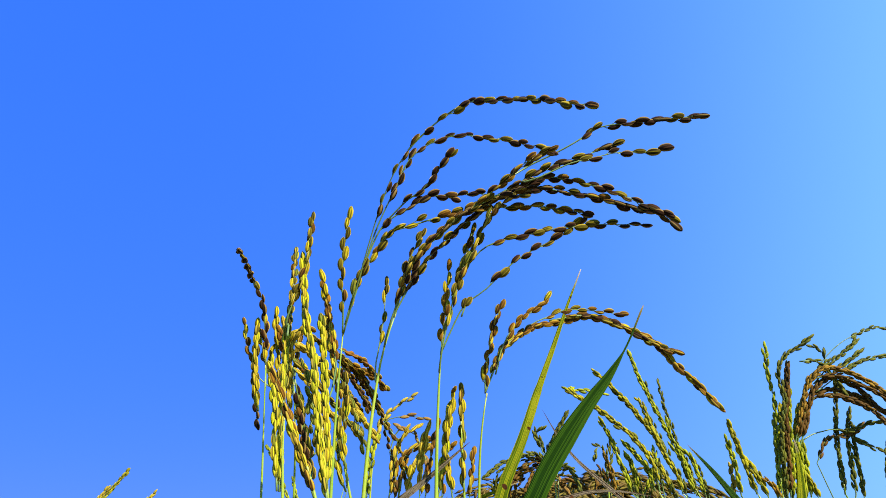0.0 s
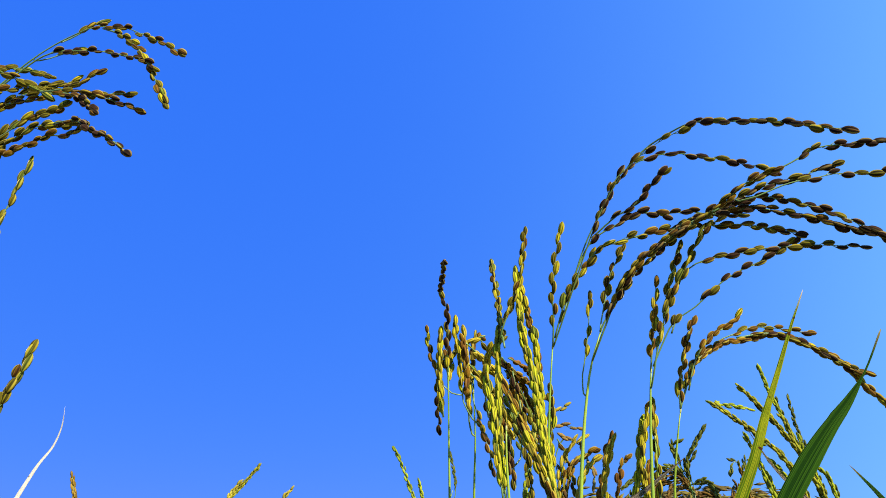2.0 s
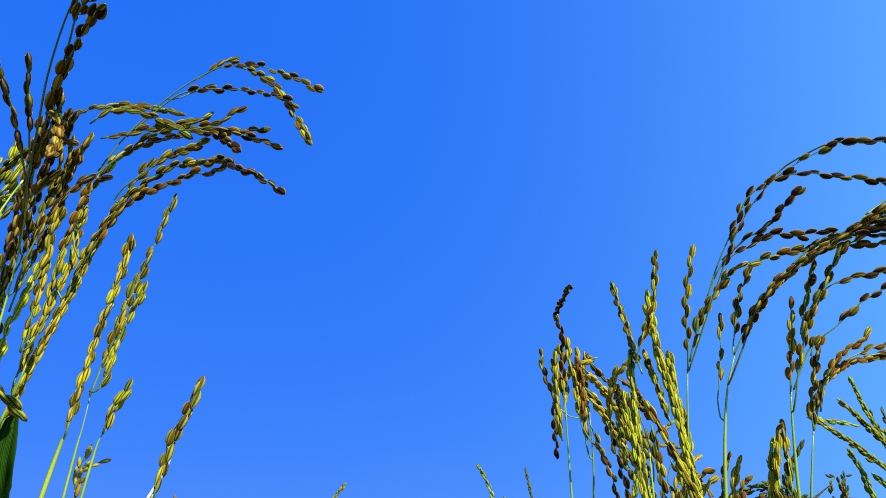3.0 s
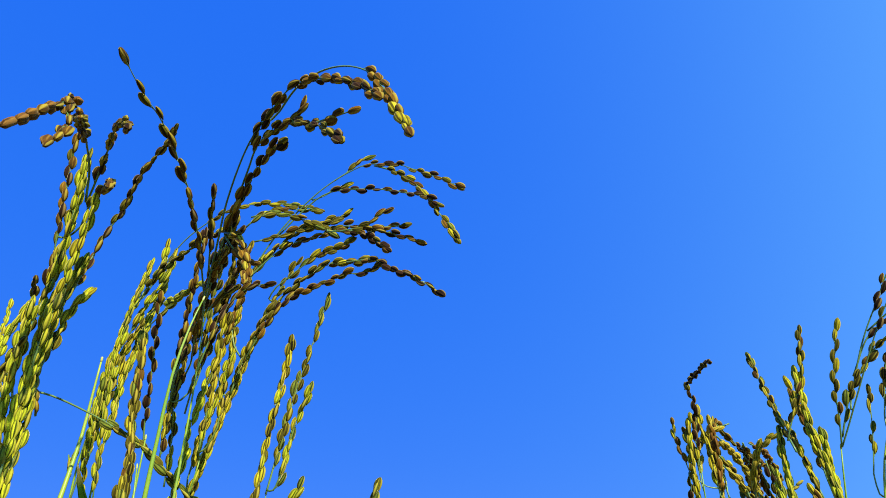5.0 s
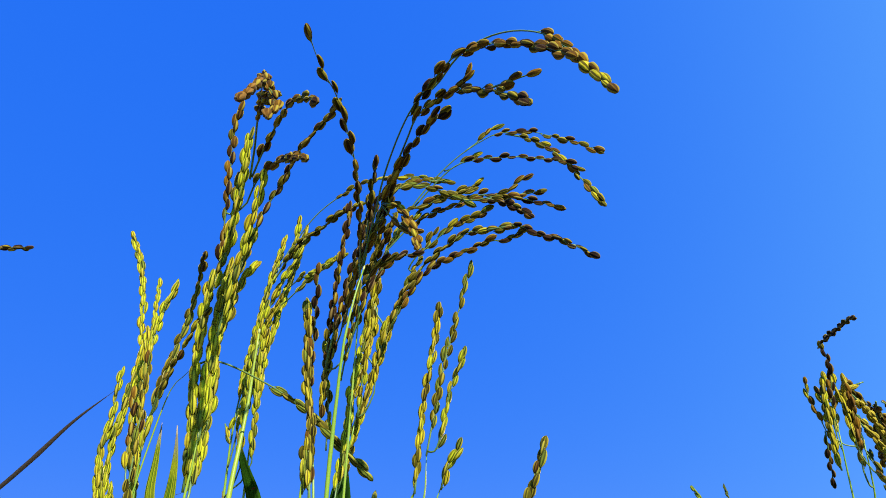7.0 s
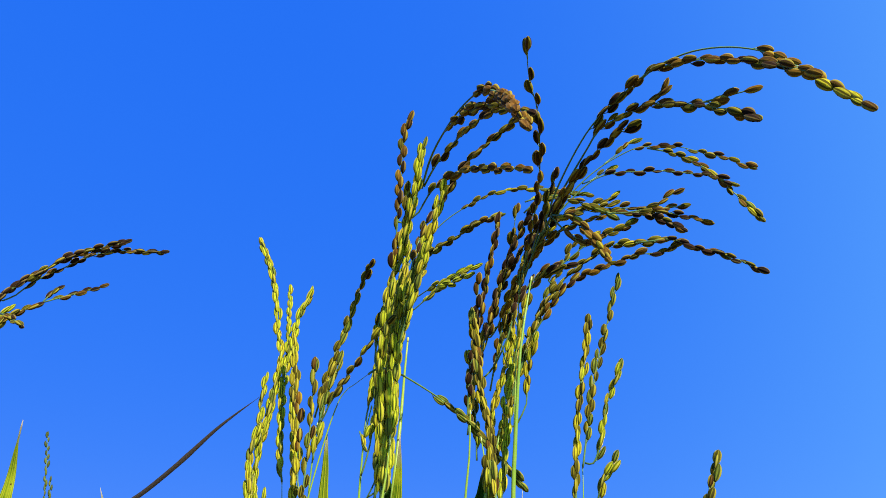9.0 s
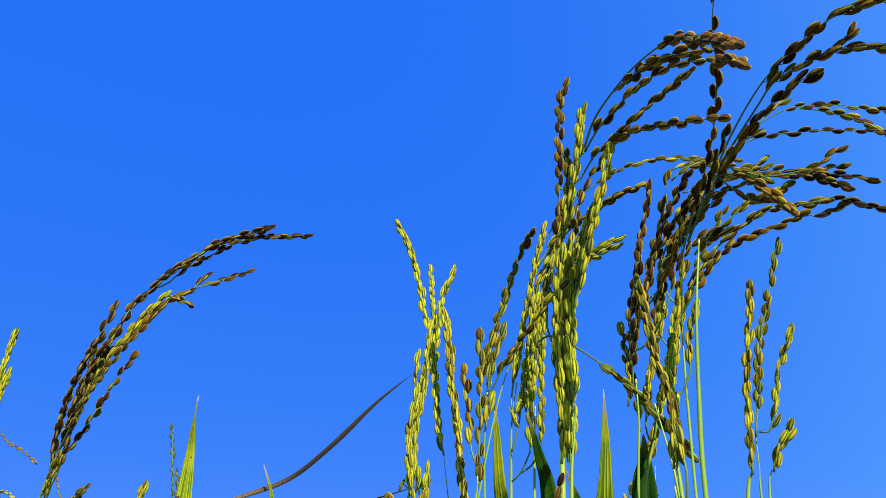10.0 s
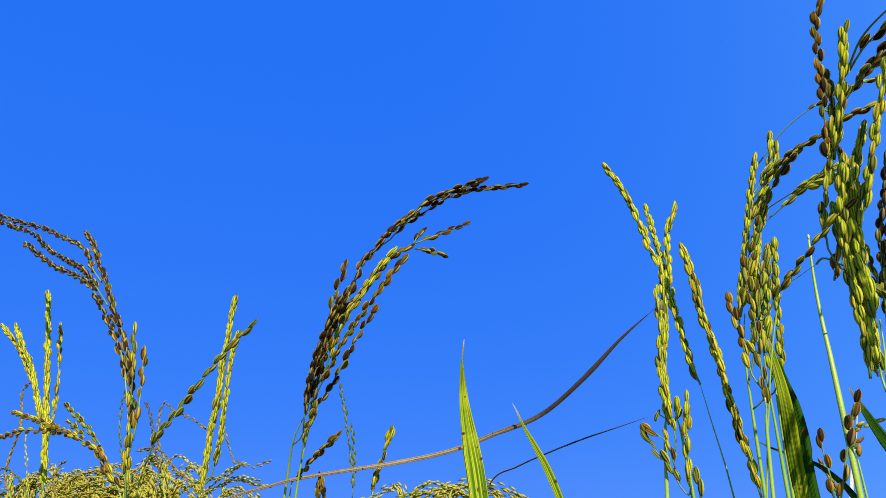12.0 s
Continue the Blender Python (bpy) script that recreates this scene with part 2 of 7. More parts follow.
def grain_mesh(material, plump, bend, slim=False):
    """One spikelet along +x from its foot: a ribbed husk of two halves, a beaked tip, and two small glumes at the foot."""
    bm = bmesh.new()
    L, around = (0.0082 if slim else 0.0071), 12
    half = (0.00150, 0.00128) if slim else (0.00158, 0.00134)
    profile = ((0.0, 0.20), (0.07, 0.46), (0.20, 0.78), (0.36, 0.97), (0.52, 1.0), (0.70, 0.94), (0.86, 0.72), (0.96, 0.38))
    rings = []
    for s, r in profile:
        ring = []
        for k in range(around):
            a = 2 * math.pi * k / around
            rib = 1.05 if k % 2 == 0 else 0.94
            keel = 1.10 if k % 6 == 0 else 1.0
            y = math.cos(a) * r * rib * keel * half[0] * plump
            z = math.sin(a) * r * rib * half[1] * plump
            ring.append(bm.verts.new((s * L, y + bend * math.sin(math.pi * s), z)))
        rings.append(ring)
    for one, two in zip(rings, rings[1:]):
        for k in range(around):
            bm.faces.new((one[k], one[(k + 1) % around], two[(k + 1) % around], two[k]))
    tip = bm.verts.new((L * 1.03, 0.00012, 0))
    for k in range(around):
        bm.faces.new((rings[-1][k], rings[-1][(k + 1) % around], tip))
    bm.faces.new(rings[0][::-1])
    for sign in (1, -1):
        foot = [bm.verts.new(c) for c in ((-0.0006, 0, 0.0003), (-0.0006, 0, -0.0003), (0.0022, sign * 0.0015, 0.0))]
        bm.faces.new(foot)
    mesh = bpy.data.meshes.new("grain")
    bm.to_mesh(mesh)
    bm.free()
    mesh.polygons.foreach_set("use_smooth", [True] * len(mesh.polygons))
    mesh.materials.append(material)
    return mesh


def far_husk(name, low, high):
    """Husks of the plants behind, each one of its own tint between two colours, streaked."""
    mat, nt, bsdf, thin, coords = surface(name, 0.7, 0.12, 0.14)
    island = nt.nodes.new("ShaderNodeNewGeometry")
    streak = noise_node(nt, coords.outputs["Object"], 900.0, 3.0)
    tint = math_node(nt, "ADD", math_node(nt, "MULTIPLY", island.outputs["Random Per Island"], 0.55), math_node(nt, "MULTIPLY", ramp(nt, streak, 0.3, 0.7), 0.5))
    paint(nt, bsdf, thin, mix_rgb(nt, tint, low, high))
    relief(nt, bsdf, streak, 0.5, 0.0003)
    return mat


FAR_HUSKS = {
    "br": far_husk("far_brown_husk", (0.020, 0.010, 0.004), (0.17, 0.092, 0.012)),
    "or": far_husk("far_orange_husk", (0.060, 0.029, 0.006), (0.36, 0.22, 0.022)),
    "go": far_husk("far_gold_husk", (0.065, 0.060, 0.006), (0.40, 0.38, 0.018)),
    "gn": far_husk("far_green_husk", (0.060, 0.085, 0.006), (0.37, 0.42, 0.017)),
    "ol": far_husk("far_olive_husk", (0.018, 0.027, 0.006), (0.15, 0.165, 0.016)),
    "pl": far_husk("far_pale_husk", (0.17, 0.125, 0.012), (0.50, 0.42, 0.05)),
    "tn": far_husk("far_tan_husk", (0.075, 0.040, 0.012), (0.33, 0.21, 0.05)),
}


GRAINS = {key: [grain_mesh(mat, plump, bend, key in ("go", "gn", "ol", "pl")) for plump, bend in ((1.0, 0.0002), (1.12, -0.0001), (0.82, 0.0003))] for key, mat in HUSKS.items()}
dice = random.Random(7)


STANDING = {}                                             # points along the stalk and branches of each plant


def fork(owner, line):
    """Where a branch leaves its plant: a point on what stands already, low enough for a steep thin foot; None if it touches it."""
    start, near = line[0], STANDING[owner.name]
    if min((p - start).length for p in near) < 0.0045:
        return None
    way = (line[min(3, len(line) - 1)] - start).normalized()
    behind = [p for p in near if (start - p).length < 0.036 and (start - p).normalized().dot(way) > 0.72]
    if not behind and start.z < 0.862:
        behind = [p for p in near if start.z - p.z > 0.02 + 1.6 * math.hypot(p.x - start.x, p.y - start.y)]
    return min(behind, key=lambda p: (p - start).length) if behind else None


def stalk(label, group, points, width=1.0, material=None):
    """A rice culm from the ground through the points to the neck of its panicle."""
    low = Vector(points[0])
    lean = (low - Vector(points[1])).normalized()
    foot = Vector((low.x + lean.x * 0.12 + dice.uniform(-0.01, 0.01), low.y + dice.uniform(-0.01, 0.02), 0.0))
    middle = low.lerp(foot, 0.45) + Vector((lean.x * 0.03, 0, 0))
    r = 0.00108 * width
    bm = bmesh.new()
    line = smooth_line([foot, middle, *points], 0.012)
    tube(bm, line, lambda s: r * (1.6 - 0.68 * s) * (1.0 if s < 0.90 else 1.0 - 6.5 * (s - 0.90)), 8)
    ob = part("rice_stalk", bm, material or CULM)
    STANDING[ob.name] = line
    tagged(ob, label, "rice plant", group)
    neck, way = Vector(points[-1]), (Vector(points[-1]) - Vector(points[-2])).normalized()
    bm = bmesh.new()
    tube(bm, [neck - way * 0.0016, neck - way * 0.0006, neck + way * 0.0006, neck + way * 0.0014], lambda s: r * (0.30 + 0.22 * math.sin(math.pi * s)), 8)
    part("neck_node", bm, NODE, ob, "pale swollen node")
    return ob


def branch(owner, husks, points, start=0.0, rows=1.0, size=1.0, far_off=False):
    """A panicle branch with its stalked grains, from start (a share of its length) to its tip."""
    line = smooth_line(points, 0.004)
    bare = start * sum((b - a).length for a, b in zip(line, line[1:]))
    joint = fork(owner, line)
    if joint:                                          # a thin foot that joins the stalk lower down
        foot = smooth_line([joint, joint.lerp(line[0], 0.5) + (line[0] - line[1]) * 0.8, line[0]], 0.006)[:-1]
        bare += sum((b - a).length for a, b in zip(foot, foot[1:] + line[:1]))
        line = foot + line
    STANDING.setdefault(owner.name, []).extend(line)
    far = [0.0]
    for a, b in zip(line, line[1:]):
        far.append(far[-1] + (b - a).length)
    total = far[-1]
    r = 0.00042 + 0.00012 * min(rows, 2.0)
    bm = bmesh.new()
    tube(bm, line, lambda s: r * (1.0 - 0.65 * s), 5)
    seats = []
    pace = 0.0052 / rows * size * (1.08 if far_off else 0.80 if husks in ("gn", "go", "pl") else 0.88 if rows >= 1.1 else 1.0)
    s, i = bare, dice.randint(0, 1)
    while s < total - 0.0075 * size:
        k = max(j for j, d in enumerate(far) if d <= s)
        k = min(k, len(line) - 2)
        p = line[k].lerp(line[k + 1], (s - far[k]) / max(1e-6, far[k + 1] - far[k]))
        way = (line[k + 1] - line[k]).normalized()
        across = side_of(way)
        if rows > 1.15:
            angle = i * 2.4 + dice.uniform(-0.4, 0.4)
        else:
            angle = (i % 2) * math.pi + dice.uniform(-0.7, 0.7)
        out = across * math.cos(angle) + way.cross(across) * math.sin(angle)
        reach = (0.0012 if far_off else 0.0008 if rows <= 1.15 else 0.0011) * size * dice.uniform(0.7, 1.35)
        seat = p + out * reach + way * 0.0012
        axis = (way + out * (dice.uniform(-0.04, 0.20) if far_off else dice.uniform(-0.06, 0.12) if rows <= 1.15 else dice.uniform(-0.10, 0.06))).normalized()
        flat = axis.cross(out).normalized()
        spin = dice.uniform(-0.5, 0.5)
        y_axis = (out * math.cos(spin) + flat * math.sin(spin))
        y_axis = (y_axis - axis * y_axis.dot(axis)).normalized()
        z_axis = axis.cross(y_axis)
        scale = size * dice.uniform(0.80, 1.12)
        seats.append((Matrix((axis, y_axis, z_axis)).transposed().to_4x4(), seat, scale))
        tube(bm, [p - way * 0.001, seat], lambda s: 0.00022, 3)
        s += pace * dice.uniform(0.75, 1.2) * (1.9 if dice.random() < 0.05 else 1.0)      # here and there a grain has dropped
        i += 1
    axis = (line[-1] - line[-2]).normalized()           # the last grain sits on the tip
    y_axis = side_of(axis)
    seats.append((Matrix((axis, y_axis, axis.cross(y_axis))).transposed().to_4x4(), line[-1] - axis * 0.0055 * size, size * dice.uniform(0.85, 1.0)))
    twig = part("panicle_branch", bm, RACHIS, owner)
    if far_off:                                        # too small to pick apart: one spike of husks
        bm = bmesh.new()
        for turn, seat, scale in seats:
            place = Matrix.Translation(seat) @ turn @ Matrix.Scale(scale, 4)
            foot, tip = bm.verts.new(place @ Vector((-0.0005, 0, 0))), bm.verts.new(place @ Vector((0.0082, 0, 0)))
            belts = [[bm.verts.new(place @ Vector((x, math.cos(a) * r, math.sin(a) * r * 0.8))) for a in (0, 1.26, 2.51, 3.77, 5.03)] for x, r in ((0.0015, 0.0012), (0.0040, 0.00165), (0.0066, 0.0011))]
            for k in range(5):
                j = (k + 1) % 5
                bm.faces.new((foot, belts[0][j], belts[0][k]))
                bm.faces.new((belts[0][k], belts[0][j], belts[1][j], belts[1][k]))
                bm.faces.new((belts[1][k], belts[1][j], belts[2][j], belts[2][k]))
                bm.faces.new((belts[2][k], belts[2][j], tip))
        tagged(part("grain_spike", bm, FAR_HUSKS[husks], twig), kind="stuff")
        return twig
    for turn, seat, scale in seats:
        grain = new("grain", dice.choice(GRAINS[dice.choice(MIXED[husks])]))
        grain.parent = twig
        grain.matrix_basis = Matrix.Translation(seat) @ turn @ Matrix.Scale(scale, 4)
    return twig


def leaf(name, label, points, width, material, fold=0.25, twist=0.0, group="rice leaves", taper=0.08, thread=0.0, back=(0, 1, 0)):
    """A long leaf blade with thickness, folded along its midrib, widest low down and running out to a point."""
    line = smooth_line(points, 0.003)
    far = [0.0]
    for a, b in zip(line, line[1:]):
        far.append(far[-1] + (b - a).length)
    bm = bmesh.new()
    uv = bm.loops.layers.uv.new("UVMap")
    rows = []
    n = len(line) - 1
    for k, p in enumerate(line):
        s = k / n
        left = far[-1] - far[k]                       # length from here to the tip
        way = (line[min(k + 1, n)] - line[max(k - 1, 0)]).normalized()
        side = Matrix.Rotation(twist * s, 3, way) @ side_of(way, back)
        up = side.cross(way).normalized()
        half = 0.5 * width * max(0.09 if left > 0.002 else 0.03, min(1.0, max(0.0, left - thread) / taper) ** 0.75)
        ragged = [1 + 0.05 * noise.noise(Vector((k * 0.19, width * 900, turn))) - (0.13 if noise.noise(Vector((k * 0.045, width * 700, turn * 3))) > 0.16 else 0.0) for turn in (1.7, 5.3)]
        ring = []
        for x in (-1, -0.5, 0, 0.5, 1):
            ring.append((x, max(0.0, 1 - left / 0.15), bm.verts.new(p + side * x * half * ragged[x > 0] + up * fold * half * abs(x))))
        for x in (1, 0.5, 0, -0.5, -1):
            ring.append((x, max(0.0, 1 - left / 0.15), bm.verts.new(p + side * x * half * ragged[x > 0] * 0.98 + up * (fold * half * abs(x) - 0.00022))))
        rows.append(ring)
    for one, two in zip(rows, rows[1:]):
        for k in range(10):
            quad = (one[k], one[(k + 1) % 10], two[(k + 1) % 10], two[k])
            face = bm.faces.new([c[2] for c in quad])
            for loop, c in zip(face.loops, quad):
                loop[uv].uv = (c[0] * 0.5 + 0.5, c[1])
    bm.faces.new([c[2] for c in rows[0]][::-1])
    bm.faces.new([c[2] for c in rows[-1]])
    ob = part(name, bm, material)
    return tagged(ob, label, "leaf", group)


# ---- ground ----
bm = bmesh.new()
size, cells = 400.0, 48
edges = [size * math.copysign(abs(2 * k / cells - 1) ** 3, 2 * k / cells - 1) for k in range(cells + 1)]
grid = [[bm.verts.new((x, y, -0.012 + 0.012 * noise.noise(Vector((x * 3, y * 3, 0))))) for x in edges] for y in edges]
for j in range(cells):
    for i in range(cells):
        bm.faces.new((grid[j][i], grid[j][i + 1], grid[j + 1][i + 1], grid[j + 1][i]))
tagged(part("ground", bm, soil_mat), "damp brown soil of the rice field", "ground", kind="structure")

# ---- rice stalks ----
plant = stalk("arching rice stalk with sparse dark brown grains among tall arching stalks", "arching rice stalks", [(-0.0300, 0.3872, 0.8210), (-0.0266, 0.3821, 0.8756), (-0.0235, 0.3777, 0.9046)], 1.00)
branch(plant, "dk", [(-0.0232, 0.3769, 0.9040), (0.0094, 0.3377, 0.9744), (0.0233, 0.3273, 0.9894), (0.0348, 0.3209, 0.9957), (0.0535, 0.3114, 1.0012)], 0.45, 0.60)
branch(plant, "dk", [(0.0335, 0.3278, 0.9999), (0.0417, 0.3218, 1.0020), (0.0527, 0.3141, 1.0030), (0.0657, 0.3058, 0.9970), (0.0818, 0.2950, 0.9885), (0.0953, 0.2850, 0.9789), (0.1100, 0.2725, 0.9653)], 0.22, 1.00)
branch(plant, "dk", [(-0.0142, 0.3706, 0.9287), (-0.0028, 0.3625, 0.9581), (0.0094, 0.3563, 0.9806), (0.0182, 0.3519, 0.9956), (0.0299, 0.3487, 1.0025), (0.0462, 0.3449, 1.0042), (0.0637, 0.3409, 0.9979), (0.0795, 0.3374, 0.9912), (0.0976, 0.3332, 0.9801)], 0.30, 1.00)
branch(plant, "dk", [(-0.0107, 0.3686, 0.9402), (0.0012, 0.3632, 0.9611), (0.0127, 0.3608, 0.9678), (0.0298, 0.3571, 0.9744), (0.0404, 0.3550, 0.9714), (0.0512, 0.3526, 0.9716), (0.0632, 0.3499, 0.9678), (0.0817, 0.3458, 0.9637)], 0.20, 1.00)
branch(plant, "dk", [(0.0017, 0.3660, 0.9644), (0.0160, 0.3592, 0.9742), (0.0251, 0.3551, 0.9778), (0.0305, 0.3516, 0.9830), (0.0359, 0.3480, 0.9880), (0.0452, 0.3429, 0.9933)], 0.25, 1.00)
branch(plant, "ob", [(-0.0234, 0.3762, 0.9044), (-0.0223, 0.3708, 0.9192), (-0.0222, 0.3661, 0.9315), (-0.0207, 0.3622, 0.9421), (-0.0189, 0.3584, 0.9530), (-0.0153, 0.3536, 0.9670)], 0.15, 0.90)
branch(plant, "ob", [(-0.0221, 0.3760, 0.9090), (-0.0156, 0.3707, 0.9277), (-0.0098, 0.3678, 0.9381), (-0.0044, 0.3660, 0.9451), (0.0046, 0.3632, 0.9557), (0.0154, 0.3613, 0.9591), (0.0254, 0.3592, 0.9634)], 0.10, 1.10)
branch(plant, "br", [(0.0160, 0.3671, 0.9617), (0.0339, 0.3672, 0.9662), (0.0454, 0.3669, 0.9681), (0.0609, 0.3666, 0.9687), (0.0869, 0.3660, 0.9674), (0.0995, 0.3660, 0.9643), (0.1169, 0.3659, 0.9600)], 0.10, 1.10)
plant = stalk("arching rice stalk with spaced dark brown grains among tall arching stalks", "arching rice stalks", [(-0.0134, 0.3886, 0.8204), (-0.0063, 0.3866, 0.8786), (-0.0021, 0.3855, 0.8979), (0.0041, 0.3841, 0.9153)], 1.00)
branch(plant, "br", [(0.0040, 0.3739, 0.9103), (0.0164, 0.3648, 0.9354), (0.0341, 0.3561, 0.9518), (0.0523, 0.3479, 0.9608), (0.0701, 0.3394, 0.9701), (0.0808, 0.3344, 0.9769), (0.0977, 0.3282, 0.9815)], 0.05, 1.60)
branch(plant, "dk", [(0.0850, 0.3510, 0.9855), (0.0991, 0.3482, 0.9901), (0.1097, 0.3462, 0.9945), (0.1232, 0.3439, 1.0011), (0.1389, 0.3417, 1.0007), (0.1580, 0.3390, 0.9996), (0.1779, 0.3360, 0.9976)], 0.30, 1.20)
branch(plant, "dk", [(0.0539, 0.3608, 0.9678), (0.0721, 0.3564, 0.9743), (0.0904, 0.3522, 0.9823), (0.1036, 0.3500, 0.9846), (0.1108, 0.3488, 0.9857), (0.1220, 0.3470, 0.9889), (0.1343, 0.3452, 0.9921)], 0.20, 1.20)
branch(plant, "dk", [(0.0893, 0.3488, 0.9762), (0.1063, 0.3468, 0.9820), (0.1192, 0.3457, 0.9835), (0.1283, 0.3450, 0.9850), (0.1442, 0.3439, 0.9836), (0.1584, 0.3430, 0.9844)], 0.30, 0.85)
branch(plant, "dk", [(0.0657, 0.3575, 0.9718), (0.0817, 0.3561, 0.9790), (0.0961, 0.3555, 0.9789), (0.1050, 0.3555, 0.9762), (0.1208, 0.3553, 0.9705), (0.1565, 0.3550, 0.9492)], 0.25, 1.10)
branch(plant, "dk", [(0.0351, 0.3668, 0.9567), (0.0525, 0.3639, 0.9698), (0.0700, 0.3616, 0.9736), (0.0909, 0.3595, 0.9744), (0.1051, 0.3588, 0.9702), (0.1211, 0.3580, 0.9650), (0.1364, 0.3573, 0.9582), (0.1484, 0.3566, 0.9542), (0.1584, 0.3558, 0.9427)], 0.10, 1.50)
branch(plant, "ob", [(0.0050, 0.3887, 0.9227), (0.0123, 0.3877, 0.9501), (0.0179, 0.3871, 0.9613), (0.0218, 0.3866, 0.9682)], 0.10, 1.00)
branch(plant, "dk", [(0.0063, 0.3822, 0.9197), (0.0190, 0.3790, 0.9396), (0.0342, 0.3753, 0.9541), (0.0493, 0.3713, 0.9650), (0.0657, 0.3668, 0.9747), (0.0816, 0.3633, 0.9799), (0.0914, 0.3614, 0.9814)], 0.05, 1.40)
branch(plant, "ob", [(-0.0077, 0.3914, 0.8916), (-0.0054, 0.3901, 0.9023), (-0.0035, 0.3886, 0.9131), (-0.0021, 0.3871, 0.9225), (-0.0006, 0.3845, 0.9383)], 0.20, 0.80, 0.90)
plant = stalk("arching rice stalk with spaced dark brown grains among tall arching stalks", "arching rice stalks", [(0.0236, 0.3913, 0.8192), (0.0279, 0.3859, 0.8821), (0.0291, 0.3851, 0.8916)], 1.00)
branch(plant, "ob", [(0.0297, 0.3783, 0.8894), (0.0331, 0.3756, 0.9035), (0.0414, 0.3703, 0.9272), (0.0496, 0.3662, 0.9419), (0.0612, 0.3600, 0.9616), (0.0739, 0.3557, 0.9702)], 0.12, 1.40)
branch(plant, "dk", [(0.0398, 0.3754, 0.9289), (0.0500, 0.3737, 0.9422), (0.0579, 0.3724, 0.9483), (0.0781, 0.3698, 0.9521), (0.0906, 0.3683, 0.9535), (0.1034, 0.3670, 0.9538), (0.1183, 0.3656, 0.9533), (0.1308, 0.3645, 0.9518), (0.1461, 0.3631, 0.9494)], 0.25, 0.90)
branch(plant, "dk", [(0.0300, 0.3819, 0.8931), (0.0357, 0.3809, 0.9044), (0.0431, 0.3795, 0.9167), (0.0557, 0.3776, 0.9250), (0.0650, 0.3757, 0.9330), (0.0739, 0.3739, 0.9396), (0.0854, 0.3718, 0.9450), (0.0953, 0.3701, 0.9488), (0.1127, 0.3672, 0.9584)], 0.42, 0.80)
branch(plant, "ob", [(0.0413, 0.3795, 0.9106), (0.0436, 0.3791, 0.9157), (0.0470, 0.3786, 0.9206)], 0.30, 1.00)
branch(plant, "or", [(0.0289, 0.3851, 0.8916), (0.0362, 0.3753, 0.9420)], 0.12, 1.00)
branch(plant, "ob", [(0.0396, 0.3774, 0.9274), (0.0515, 0.3726, 0.9624)], 0.10, 1.20)
plant = stalk("rice stalk with long tan panicle arching over leaves", "arching rice stalks", [(0.0426, 0.4481, 0.8230), (0.0468, 0.4384, 0.8602), (0.0508, 0.4360, 0.8796)], 1.00)
branch(plant, "or", [(0.0502, 0.4325, 0.8799), (0.0511, 0.4306, 0.8936), (0.0542, 0.4296, 0.9056), (0.0591, 0.4283, 0.9226), (0.0650, 0.4271, 0.9350)], 0.05, 1.20)
branch(plant, "or", [(0.0502, 0.4317, 0.8804), (0.0557, 0.4351, 0.8935), (0.0620, 0.4391, 0.9081), (0.0728, 0.4437, 0.9178), (0.0832, 0.4477, 0.9238), (0.0978, 0.4527, 0.9274), (0.1156, 0.4584, 0.9319), (0.1296, 0.4625, 0.9299), (0.1469, 0.4669, 0.9232), (0.1601, 0.4693, 0.9159), (0.1694, 0.4704, 0.9027), (0.1806, 0.4708, 0.8901), (0.1897, 0.4708, 0.8778), (0.1965, 0.4708, 0.8691)], 0.06, 2.30)
branch(plant, "or", [(0.0569, 0.4350, 0.8916), (0.0633, 0.4344, 0.9103), (0.0762, 0.4342, 0.9264), (0.0863, 0.4340, 0.9318), (0.0936, 0.4332, 0.9403)], 0.35, 1.10)
branch(plant, "br", [(0.0671, 0.4446, 0.9114), (0.0808, 0.4482, 0.9254), (0.0941, 0.4509, 0.9316), (0.1032, 0.4527, 0.9354), (0.1188, 0.4555, 0.9355), (0.1290, 0.4573, 0.9341), (0.1443, 0.4593, 0.9324)], 0.35, 0.90)
branch(plant, "br", [(0.0930, 0.4491, 0.9279), (0.1180, 0.4558, 0.9319), (0.1402, 0.4612, 0.9243), (0.1601, 0.4645, 0.9123), (0.1767, 0.4658, 0.9057)], 0.10, 1.60)
plant = stalk("rice stalk with blackish-brown bent tip", "crowded green-gold rice stalks", [(-0.0924, 0.4619, 0.8298), (-0.0930, 0.4604, 0.8640), (-0.0929, 0.4549, 0.9102)], 1.00)
branch(plant, "dk", [(-0.0941, 0.4593, 0.9112), (-0.0921, 0.4370, 0.9512), (-0.0954, 0.4315, 0.9606)], 0.05, 1.00, 0.95)
branch(plant, "dk", [(-0.0961, 0.4371, 0.9584), (-0.0947, 0.4261, 0.9589), (-0.0889, 0.3986, 0.9588), (-0.0862, 0.3833, 0.9577), (-0.0838, 0.3695, 0.9561)], 0.10, 1.20, 0.85)
branch(plant, "or", [(-0.0941, 0.4586, 0.9118), (-0.0980, 0.4590, 0.9279), (-0.1004, 0.4596, 0.9382)], 0.10, 1.00)
branch(plant, "or", [(-0.0931, 0.4560, 0.9106), (-0.0934, 0.4537, 0.9273), (-0.0946, 0.4518, 0.9445)], 0.10, 1.00)
plant = stalk("rice stalk with pale drooping panicle and brown end", "crowded green-gold rice stalks", [(-0.0799, 0.4892, 0.8316), (-0.0774, 0.4760, 0.8729), (-0.0776, 0.4686, 0.9014)], 1.00)
